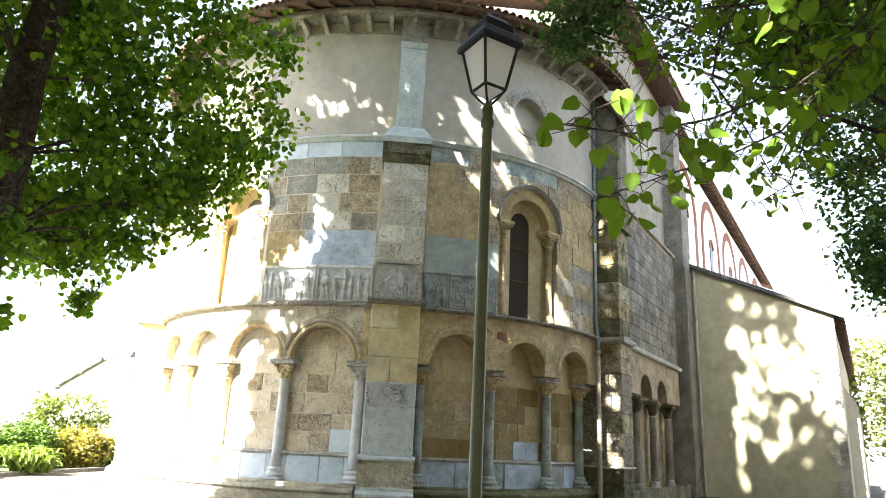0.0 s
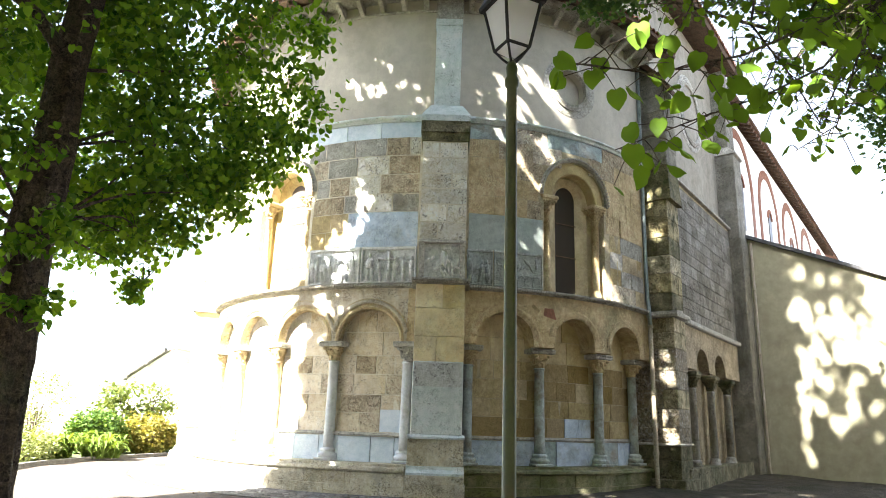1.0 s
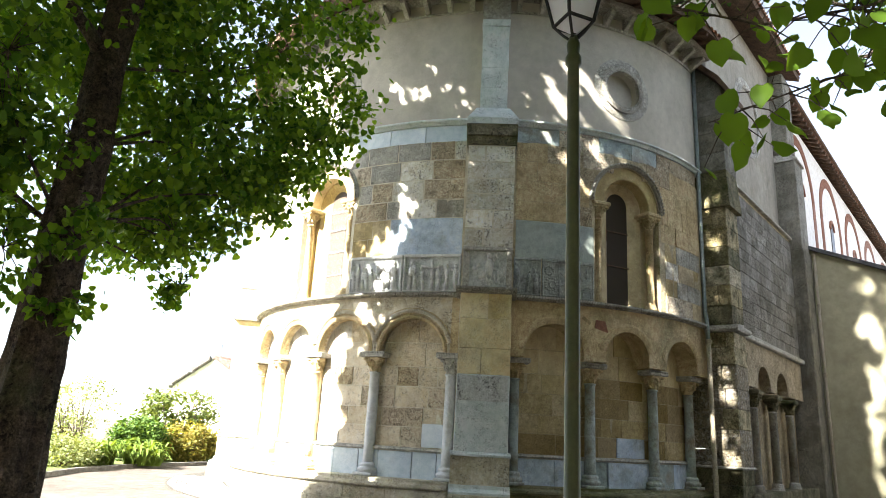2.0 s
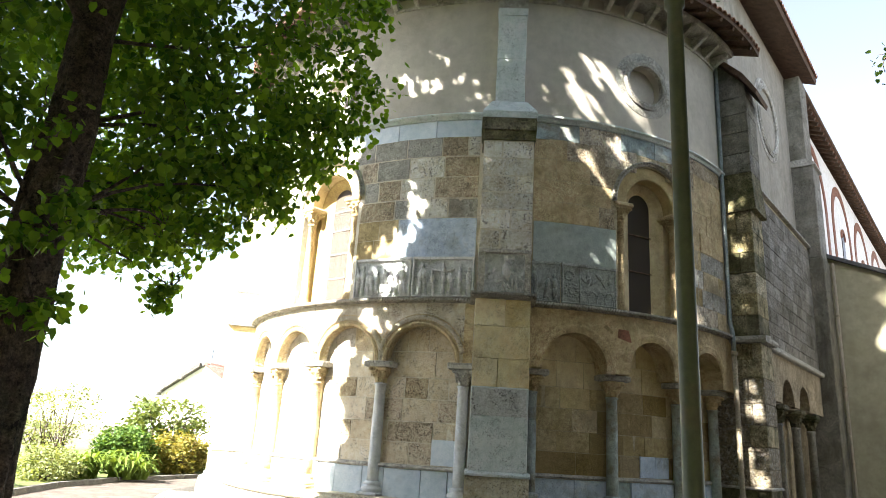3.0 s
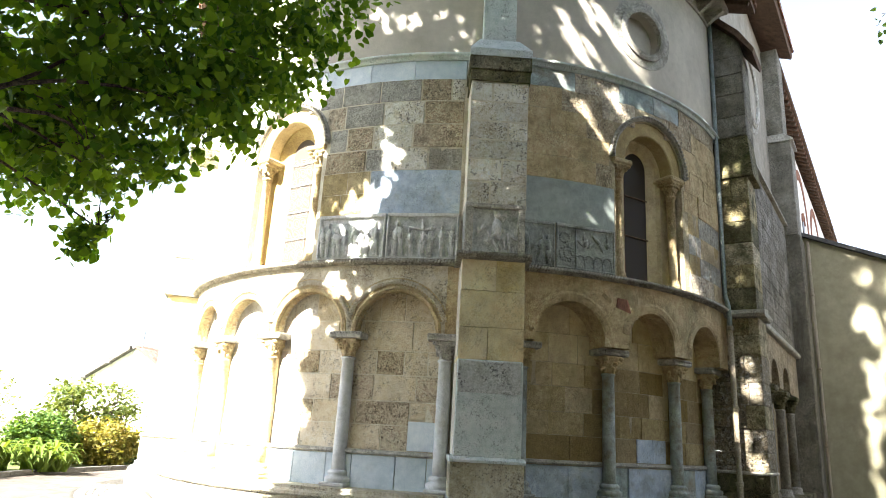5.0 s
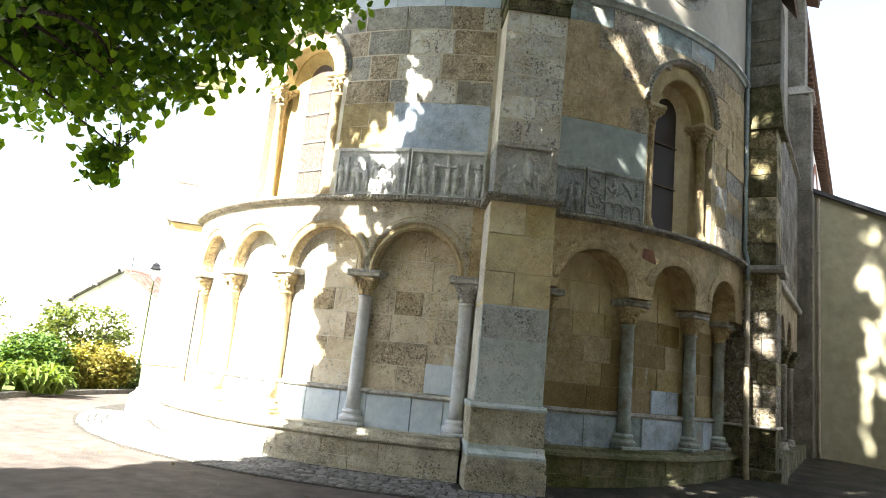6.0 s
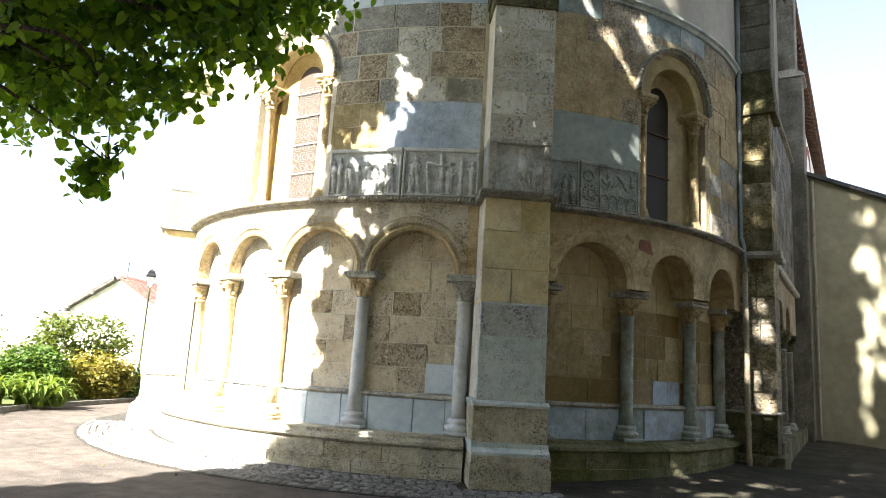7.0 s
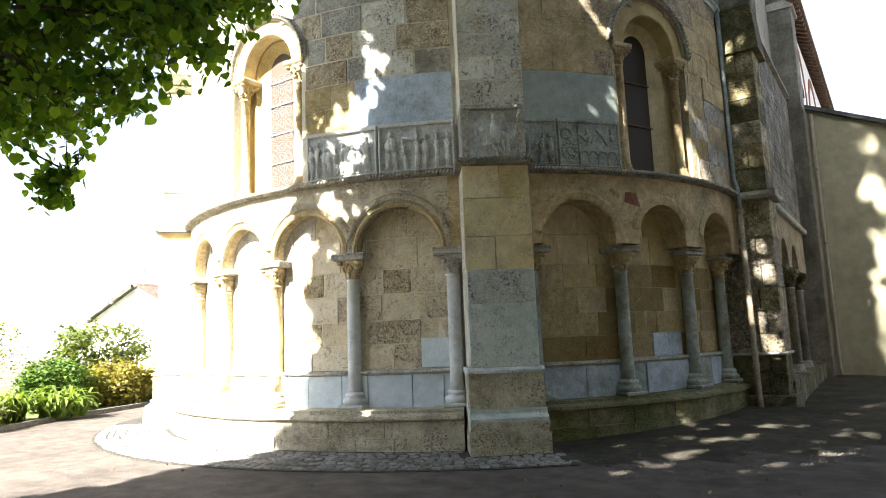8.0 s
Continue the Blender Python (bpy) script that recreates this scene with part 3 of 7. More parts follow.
# niche stones, dado and plinth
SPANS = ((-30.0, 31.5), (42.0, 88.0))
courses = [1.20, 1.60, 1.98, 2.40, 2.80, 3.30, 3.85]
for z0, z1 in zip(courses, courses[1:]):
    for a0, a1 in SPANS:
        # left niches use the stones paled for bounced light
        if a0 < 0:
            kinds = (NICHELIT,) if z0 > 2.7 else (NICHELIT, NICHELIT, NICHEBROWN)
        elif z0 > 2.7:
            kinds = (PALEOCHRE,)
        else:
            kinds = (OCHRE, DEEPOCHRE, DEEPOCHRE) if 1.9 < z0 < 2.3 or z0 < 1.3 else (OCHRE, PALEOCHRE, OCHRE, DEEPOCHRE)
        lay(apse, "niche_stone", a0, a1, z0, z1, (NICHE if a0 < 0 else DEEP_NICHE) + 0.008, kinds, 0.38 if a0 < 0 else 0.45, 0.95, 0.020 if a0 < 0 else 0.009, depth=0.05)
for a, z, l, h in ((27.6, 1.205, 0.46, 0.46), (66.3, 1.205, 0.40, 0.40), (70.0, 1.205, 0.36, 0.40)):
    part("patch_slab", block_mesh("patch_slab", l, h, 0.05, BLUESLAB if a < 36 else BLUEWALL), None, apse, "pale blue-grey repair slab", m=at_angle(a, (NICHE if a < 36 else DEEP_NICHE) + 0.024, z))
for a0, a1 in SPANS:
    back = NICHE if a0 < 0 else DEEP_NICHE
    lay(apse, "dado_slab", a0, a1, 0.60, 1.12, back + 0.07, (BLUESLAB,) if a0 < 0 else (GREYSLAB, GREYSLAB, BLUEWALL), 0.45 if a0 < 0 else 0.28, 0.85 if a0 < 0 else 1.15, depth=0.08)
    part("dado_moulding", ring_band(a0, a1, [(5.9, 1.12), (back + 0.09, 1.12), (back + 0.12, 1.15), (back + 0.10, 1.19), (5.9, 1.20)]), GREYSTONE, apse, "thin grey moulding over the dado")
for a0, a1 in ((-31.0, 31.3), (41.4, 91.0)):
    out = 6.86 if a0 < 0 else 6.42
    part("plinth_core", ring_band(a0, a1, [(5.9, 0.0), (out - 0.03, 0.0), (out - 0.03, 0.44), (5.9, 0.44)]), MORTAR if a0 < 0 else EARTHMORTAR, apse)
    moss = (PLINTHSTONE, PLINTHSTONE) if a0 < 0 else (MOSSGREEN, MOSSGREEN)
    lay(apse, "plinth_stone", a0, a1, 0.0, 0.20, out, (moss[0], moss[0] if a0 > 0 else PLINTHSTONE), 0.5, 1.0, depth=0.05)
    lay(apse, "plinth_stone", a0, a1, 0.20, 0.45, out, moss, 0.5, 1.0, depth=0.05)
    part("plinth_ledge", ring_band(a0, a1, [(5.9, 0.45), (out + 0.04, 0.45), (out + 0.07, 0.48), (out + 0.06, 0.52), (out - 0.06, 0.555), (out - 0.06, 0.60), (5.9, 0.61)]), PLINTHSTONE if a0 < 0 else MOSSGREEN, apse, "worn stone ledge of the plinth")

# frieze band, blue slabs, rough ashlar, white course
for p, q, stone in ((17.2, 31.5, BLUEWALL), (41.4, 56.6, GREENSLAB)):
    profile = [(6.42, Z_BLUE), (R + 0.008, Z_BLUE), (R + 0.012, Z_BLUE + 0.01), (R + 0.012, Z_ASHLAR - 0.025), (R + 0.008, Z_ASHLAR - 0.015), (6.42, Z_ASHLAR - 0.015)]
    part("blue_slab", ring_band(p, q, profile, 1.0), stone, apse)
lay(apse, "ashlar_stone", 8.2, 17.0, Z_BLUE, 5.55, R, (OCHRE, GREYSTONE), 0.4, 0.6, avoid=near_window)
lay(apse, "ashlar_stone", 8.2, 17.0, 5.55, Z_ASHLAR, R, (OCHRE, BROWN), 0.4, 0.6, avoid=near_window)
course = [5.97, 6.40, 6.86, 7.32, 7.77]
for z0, z1 in zip(course, course[1:]):
    lay(apse, "ashlar_stone", -34, 31.6, z0, z1, R + 0.003, (BROWN, BROWN, BUTTSTONE, GREYSTONE), 0.42, 0.85, 0.034, avoid=near_window)
    lay(apse, "ashlar_stone", 41.2, 88, z0, z1, R + 0.003, (BROWN, SPANDREL, SPANDREL), 0.45, 0.9, 0.010, avoid=near_window)
for z0, z1 in ((4.35, 4.75), (4.75, 5.14), (5.14, 5.55), (5.55, 5.97)):
    lay(apse, "ashlar_stone", 74.5, 88, z0, z1, R, (OCHRE, BROWN, GREYSTONE), 0.4, 0.7, avoid=near_window)
    lay(apse, "ashlar_stone", -34, -8, z0, z1, R, (OCHRE, OCHRE, GREYSTONE), 0.4, 0.7, avoid=near_window)
lay(apse, "white_slab", -34, 31.6, Z_WHITE, Z_MOULD - 0.02, R, (BLUESLAB,), 0.8, 1.0, depth=0.06)
lay(apse, "white_slab", 41.2, 88, Z_WHITE, Z_MOULD - 0.02, R, (GREYSLAB, BROWN, GREYSLAB), 0.8, 1.0, depth=0.06)


part("brick_patch", prism([(-0.16, 0.10), (0.16, 0.02), (0.09, 0.26), (-0.13, 0.27)], 0.06), BRICK, apse, "small red brick repair", m=at_angle(58.2, R + 0.006, 3.68))
part("brick_patch", prism([(-0.16, 0.02), (0.02, -0.10), (0.05, -0.05), (-0.12, 0.08)], 0.06), DEEPOCHRE, apse, "dark broken stone", m=at_angle(55.6, R + 0.006, 3.93))


# ---- carved slabs of the frieze ----
def carving(bm, w, h, count, seed):
    """Worn raised upright shapes on a slab, plain and rounded, with ridges like folds."""
    rg = random.Random(seed)

    def lump(base, x, y, z, sx, sy, sz, turn=0.0, sub=2):
        bmesh.ops.create_icosphere(bm, subdivisions=sub, radius=1, matrix=base @ Matrix.Translation((x, y, z)) @ Matrix.Rotation(radians(turn), 4, "Y") @ Matrix.Diagonal((sx, sy, sz, 1)))
    for i in range(count):
        x = -w / 2 + w * (i + 0.5) / count + rg.uniform(-0.03, 0.03)
        tall = h * rg.uniform(0.66, 0.97)
        base = Matrix.Translation((x, 0.0, 0.03)) @ Matrix.Rotation(radians(rg.uniform(-9, 9)), 4, "Y") @ Matrix.Diagonal((rg.uniform(0.65, 1.0), 1, 1, 1))
        lump(base, 0, 0, tall * 0.30, 0.06, 0.055, tall * 0.30)
        lump(base, 0, -0.01, tall * 0.62, 0.066, 0.062, tall * 0.22)
        lump(base, rg.uniform(-0.01, 0.01), -0.02, tall * 0.91, 0.034, 0.045, 0.048)
        for k in range(4):
            lump(base, -0.036 + 0.024 * k, -0.035, tall * rg.uniform(0.22, 0.34), 0.008, 0.022, tall * rg.uniform(0.16, 0.26), rg.uniform(-6, 6), 1)
        for sgn in (-1, 1):
            lump(base, sgn * 0.045, -0.045, tall * rg.uniform(0.52, 0.70), 0.016, 0.02, 0.085, sgn * rg.uniform(15, 75), 1)
        lump(base, 0.0, -0.01, tall * 0.03, 0.07, 0.05, 0.02, 0, 1)


def scroll(bm, w, h, count, seed):
    """A worn slab: a curl at one end, a row of small blind arches at the other with shapes over them."""
    rg = random.Random(seed)

    def bead(x, z, sx, sz, turn=0.0):
        bmesh.ops.create_icosphere(bm, subdivisions=1, radius=1, matrix=Matrix.Translation((x, -0.004, z)) @ Matrix.Rotation(turn, 4, "Y") @ Matrix.Diagonal((sx, 0.03, sz, 1)))
    for cx, cz, rad in ((-w * 0.36, h * 0.36, 0.15), (-w * 0.33, h * 0.36, 0.08), (-w * 0.40, h * 0.76, 0.10)):
        for j in range(13):
            t = 0.46 * j
            bead(cx + rad * (1 - 0.02 * j) * math.cos(t), cz + rad * (1 - 0.02 * j) * math.sin(t), 0.03, 0.024, -t)
    for k in range(4):
        cx = -w * 0.10 + k * w * 0.17
        for j in range(9):
            t = math.pi * j / 8
            bead(cx + 0.075 * math.cos(t), h * 0.24 + 0.10 * math.sin(t), 0.020, 0.020)
        for sgn in (-1, 1):
            bead(cx + sgn * 0.085, h * 0.12, 0.016, 0.10)
    for k in range(count):
        bead(-w * 0.14 + w * 0.62 * (k + rg.random()) / count, h * rg.uniform(0.55, 0.9), rg.uniform(0.025, 0.05), rg.uniform(0.06, 0.12), rg.uniform(-0.9, 0.9))
    box(bm, (-w * 0.20, -0.03, 0.0), (-w * 0.185, 0.0, h))


def relief_slab(a0, a1, h, z, style, count, seed, label):
    am, w = (a0 + a1) / 2, (a1 - a0) / DEG - 0.01
    t = thing("relief_slab", CHURCH @ at_angle(am, R + 0.0, z), label, "carved slab", "carved slabs of the frieze")
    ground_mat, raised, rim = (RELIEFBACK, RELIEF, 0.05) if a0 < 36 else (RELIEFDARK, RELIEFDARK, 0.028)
    slab = part("slab", bevelled_box((-w / 2, 0.0, 0), (w / 2, 0.06, h), 0.008), ground_mat, t)
    bm = bmesh.new()
    for lo, hi in (((-w / 2, -rim, h - 0.06), (w / 2, 0, h)), ((-w / 2, -0.03, 0), (w / 2, 0, 0.03)), ((-w / 2, -rim, 0.03), (-w / 2 + 0.03, 0, h - 0.06)), ((w / 2 - 0.03, -rim, 0.03), (w / 2, 0, h - 0.06))):
        box(bm, lo, hi)
    bmesh.ops.bevel(bm, geom=bm.edges[:], offset=0.008, segments=1, affect="EDGES")
    part("border", bm, raised, slab)
    bm = bmesh.new()
    (carving if style == "rows" else scroll)(bm, w - 0.10, h - 0.08, count, seed)
    if count == 7:
        box(bm, (-0.02, -0.035, 0.05), (0.02, 0, h - 0.1))
        for sgn in (-1, 1):
            box(bm, (0.0, -0.035, -0.02), (0.24, 0, 0.02), Matrix.Translation((0, 0, h - 0.30)) @ Matrix.Rotation(radians(-12 if sgn > 0 else 192), 4, "Y"))
    part("carving", bm, raised, slab, "worn carved shapes", soft=True)
    return t


FZ, FH = 4.34, 0.80
relief_slab(9.1, 20.5, FH, FZ, "rows", 11, 3, "grey marble slab carved with a row of worn upright shapes")
relief_slab(20.6, 31.6, FH, FZ, "rows", 7, 5, "grey marble slab carved with spaced worn shapes")
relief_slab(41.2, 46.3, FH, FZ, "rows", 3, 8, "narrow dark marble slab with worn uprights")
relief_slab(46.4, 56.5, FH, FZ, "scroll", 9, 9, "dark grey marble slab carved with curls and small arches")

# ---- windows ----
def window(n, w, lead):
    win = thing("window_%d" % n, CHURCH, "round-headed Romanesque window with shafts, beaded hood and deep splay", "window", kind="structure")
    W = lambda s, d, z: pol(w + s * DEG, R - d, z)
    orders = [(0.90, 0.30, WIN_SPRING), (0.60, 0.30, WIN_SPRING), (0.54, 0.36, WIN_SPRING), (0.31, 0.44, WIN_SPRING + 0.12)]
    bm = bmesh.new()
    loops = []
    for half, d, sp in orders:
        k = 16
        pts = [(-half, STRING + 0.1)] + [(-half * math.cos(math.pi * i / k), sp + half * math.sin(math.pi * i / k)) for i in range(k + 1)] + [(half, STRING + 0.1)]
        loops.append([bm.verts.new(W(s, d, z)) for s, z in pts])
    for a, b in zip(loops, loops[1:]):
        for i in range(len(a) - 1):
            bm.faces.new((a[i], a[i + 1], b[i + 1], b[i]))
    part("splay", bm, PALEOCHRE, win, "ochre stone splay")
    half, d, sp = orders[-1]
    k = 16
    pts = [(-half, STRING + 0.1)] + [(-half * math.cos(math.pi * i / k), sp + half * math.sin(math.pi * i / k)) for i in range(k + 1)] + [(half, STRING + 0.1)]
    raw("pane", [W(s, d - 0.01, z) for s, z in pts], [tuple(range(len(pts)))], BROWNGLASS if lead else DARKGLASS, win, "dark glass")
    for z in (4.95, 5.5, 6.05, 6.5) if lead else (5.3, 6.1):
        bm = bmesh.new()
        box(bm, (-half, 0, z - 0.012), (half, 0.02, z + 0.012))
        bm.transform(at_angle(w, R - d + 0.03))
        part("glazing_bar", bm, LEAD if lead else TIMBER, win)
    if lead:
        bm = bmesh.new()
        rg = random.Random(4)
        z = STRING + 0.2
        while z < 6.7:
            for s in (-0.17, 0.02, 0.19):
                for rad in (0.10, 0.055):
                    ring = [(s + rad * math.cos(t * math.pi / 4 + rg.random()), z + rad * math.sin(t * math.pi / 4)) for t in range(9)]
                    for (x0, z0), (x1, z1) in zip(ring, ring[1:]):
                        ang = math.atan2(z1 - z0, x1 - x0)
                        box(bm, (-0.5, -0.5, -0.5), (0.5, 0.5, 0.5), Matrix.Translation(((x0 + x1) / 2, 0, (z0 + z1) / 2)) @ Matrix.Rotation(-ang, 4, "Y") @ Matrix.Diagonal((math.hypot(x1 - x0, z1 - z0), 0.006, 0.007, 1)))
            z += 0.21
        bm.transform(at_angle(w, R - d + 0.02))
        part("leadwork", bm, LEAD, win, "pale interlaced leadwork")
    # shafts in the corners
    for sgn in (-1, 1):
        m = at_angle(w + sgn * 0.74 * DEG, R - 0.15)
        bm = lathe([(0.15, 4.32), (0.15, 4.38), (0.125, 4.40), (0.135, 4.44), (0.10, 4.47), (0.115, 4.51), (0.085, 4.54), (0.083, 6.18), (0.105, 6.19), (0.105, 6.22), (0.085, 6.24)], 16)
        bm.transform(m)
        part("shaft", bm, SPANDREL, win, soft=True)
        cap = part("capital", capital_mesh(0.085, 0.17, 6.24, 6.50, 11 + sgn + n), SPANDREL, win, m=m, soft=True)
        bm = bevelled_box((-0.23, -0.2, 6.50), (0.22, 0.25, 6.60), 0.025)
        part("impost", bm, SPANDREL, cap)
    # inner roll, hood and beads
    def arc(rad, d, t):
        return lambda o, u: W((rad + o) * -math.cos(t), d - u, WIN_SPRING + (rad + o) * math.sin(t))
    ts = [math.pi * i / 30 for i in range(31)]
    part("arch_order", sweep([(0.0, -0.30), (0.0, -0.02), (0.02, 0.0), (0.28, 0.0), (0.28, -0.08)], [arc(0.64, 0.03, t) for t in ts]), PALEOCHRE, win, "plain ochre arch over the shafts", soft=False)
    hood = part("hood", sweep([(0.0, -0.05), (0.0, 0.06), (0.04, 0.09), (0.09, 0.05), (0.10, -0.05)], [arc(0.93, 0.0, t) for t in ts]), GREYSTONE, win, "grey beaded hood mould")
    bm = bmesh.new()
    for i in range(40):
        t = math.pi * (i + 0.5) / 40
        p = W(0.985 * -math.cos(t), -0.085, WIN_SPRING + 0.985 * math.sin(t))
        bmesh.ops.create_icosphere(bm, subdivisions=1, radius=0.035, matrix=Matrix.Translation(p))
    part("bead_moulding", bm, GREYSTONE, hood, soft=True)


def capital_mesh(r0, r1, z0, z1, seed, n=24, rings=9):
    """A carved capital: round below, square above, with worn leaves in relief."""
    rg = random.Random(seed)
    ph, lobes = rg.uniform(0, 6), rg.choice((4, 6, 8))
    bm = bmesh.new()
    rs = []
    for j in range(rings):
        t = j / (rings - 1)
        ring = []
        for i in range(n):
            a = 2 * math.pi * i / n
            sq = 1.0 / max(abs(math.cos(a)), abs(math.sin(a)))
            rad = (r0 + (r1 - r0) * t ** 1.6) * (1 + (sq - 1) * 0.75 * t)
            rad *= 1 + 0.10 * math.sin(lobes * a + ph) * math.sin(math.pi * min(1, t * 1.3)) + 0.09 * math.sin(11 * t + 3 * math.sin(2 * a + ph)) * (1 - t)
            rad += rg.uniform(-0.008, 0.008)
            ring.append(bm.verts.new((rad * math.cos(a), rad * math.sin(a), z0 + (z1 - z0) * t)))
        rs.append(ring)
    for a, b in zip(rs, rs[1:]):
        for i in range(n):
            bm.faces.new((a[i], a[(i + 1) % n], b[(i + 1) % n], b[i]))
    bm.faces.new(rs[0][::-1])
    bm.faces.new(rs[-1])
    hgt = z1 - z0
    for k in range(4):
        a = math.pi / 4 + k * math.pi / 2
        for u, w, q in ((0.86, 0.30, 1.18), (0.66, 0.22, 1.02)):
            rr_ = r1 * q * (0.55 + 0.55 * u)
            bmesh.ops.create_icosphere(bm, subdivisions=2, radius=1, matrix=Matrix.Translation((rr_ * math.cos(a), rr_ * math.sin(a), z0 + hgt * u)) @ Matrix.Diagonal((r1 * w, r1 * w, hgt * 0.13, 1)))
        for j in range(5):
            b = k * math.pi / 2 + rg.uniform(-0.6, 0.6)
            u = rg.uniform(0.15, 0.8)
            rr_ = r0 + (r1 - r0) * u ** 1.4
            bmesh.ops.create_icosphere(bm, subdivisions=1, radius=1, matrix=Matrix.Translation((rr_ * math.cos(b), rr_ * math.sin(b), z0 + hgt * u)) @ Matrix.Rotation(rg.uniform(0, 3), 4, "X") @ Matrix.Diagonal((r1 * 0.16, r1 * 0.16, r1 * 0.42, 1)))
    return bm


window(1, WINDOWS[0], True)
window(2, WINDOWS[1], False)

# ---- arcade columns ----
for i, (a, r) in enumerate(COLUMNS):
    col = thing("arcade_column", CHURCH @ at_angle(a, r), "slender worn stone column with a carved capital, on the plinth ledge", "column", "columns of the blind arcade")
    # left of angle 10 the ochre stands for warm bounced light on the shafts
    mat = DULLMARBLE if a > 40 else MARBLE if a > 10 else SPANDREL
    part("base", lathe([(0.20, 0.66), (0.20, 0.69), (0.215, 0.715), (0.20, 0.745), (0.15, 0.77), (0.165, 0.80), (0.17, 0.82), (0.145, 0.85), (0.125, 0.86)], 24), mat, col, soft=True)
    part("plinth_block", bevelled_box((-0.22, -0.22, 0.605), (0.22, 0.2, 0.665), 0.015), mat, col)
    part("shaft", lathe([(0.115, 0.855), (0.110, 1.2), (0.107, 2.0), (0.102, 2.62), (0.12, 2.63), (0.125, 2.655), (0.10, 2.67)], 24), mat, col, soft=True)
    part("capital", capital_mesh(0.102, 0.185, 2.665, 2.96, 20 + i), SPANDREL if a < 20 else SPANDREL if a > 40 else GREYSTONE, col, "worn carved capital", soft=True)
    ab = bevelled_box((-0.30, -0.22, 2.965), (0.30, 0.2, 3.075), 0.03, 2)
    abacus = part("abacus", ab, GREYSTONE, col)
    bm = bmesh.new()
    for sx in (-1, 1):
        for k in range(10):
            bmesh.ops.create_icosphere(bm, subdivisions=1, radius=0.022, matrix=Matrix.Translation((-0.26 + 0.0575 * k, -0.215, 3.035)))
    part("bead_row", bm, GREYSTONE, abacus, soft=True)

# archivolts
bm = bmesh.new()
for sgn in (-1, 1):
    bmesh.ops.create_icosphere(bm, subdivisions=1, radius=1, matrix=Matrix.Rotation(sgn * radians(38), 4, "Y") @ Matrix.Diagonal((0.021, 0.034, 0.070, 1)))
bmesh.ops.create_icosphere(bm, subdivisions=1, radius=1, matrix=Matrix.Diagonal((0.026, 0.032, 0.020, 1)))
link_me = bpy.data.meshes.new("carved_link")
bm.to_mesh(link_me)
bm.free()
smooth(link_me)
bm = bmesh.new()
box(bm, (-0.026, -0.065, -0.016), (0.026, 0.065, 0.012))
box(bm, (-0.045, -0.02, -0.012), (0.045, 0.02, 0.010))
soffit_me = bpy.data.meshes.new("soffit_link")
bm.to_mesh(soffit_me)
bm.free()
for c0, c1, c, half, spring in BAYS:
    arch = thing("arch", CHURCH, "carved ochre archivolt over a blind niche" if c < 35 else "plain shallow stone arch over a blind niche", "arch", "arches of the blind arcade")
    def arc2(rad, t):
        return lambda o, u: pol(c - (rad + o) * math.cos(t) * DEG, R + u, spring + (rad + o) * math.sin(t))
    ts = [math.pi * k / 28 for k in range(29)]
    if c < 35:
        part("roll", sweep([(0.0, -0.1), (-0.01, 0.02), (0.03, 0.045), (0.075, 0.02), (0.08, -0.1)], [arc2(half, t) for t in ts]), SPANDREL, arch)
        ts2 = [math.radians(14 + 152 * k / 28) for k in range(29)]
        part("band", sweep([(0.0, -0.05), (0.0, 0.03), (0.13, 0.035), (0.13, -0.05)], [arc2(half + 0.08, t) for t in ts2]), SPANDREL, arch)
        for k in range(40):
            t = math.radians(15 + 150 * k / 39)
            m = Matrix.Translation(arc2(half + 0.145, t)(0, 0.032)) @ Matrix.Rotation(radians(c), 4, "Z") @ Matrix.Rotation(t - math.pi / 2, 4, "Y")
            part("carved_link", link_me, LITSPAN, arch, m=m)
        for k in range(24):
            t = math.radians(8 + 164 * k / 23)
            m = Matrix.Translation(arc2(half - 0.004, t)(0, -0.115)) @ Matrix.Rotation(radians(c), 4, "Z") @ Matrix.Rotation(t - math.pi / 2, 4, "Y")
            part("soffit_link", soffit_me, SPANDREL, arch, m=m)
    else:
        ts2 = [math.radians(10 + 160 * k / 28) for k in range(29)]
        part("band", sweep([(0.0, -0.05), (0.0, 0.012), (0.09, 0.03), (0.14, 0.012), (0.14, -0.05)], [arc2(half + 0.03, t) for t in ts2]), SPANDREL, arch)


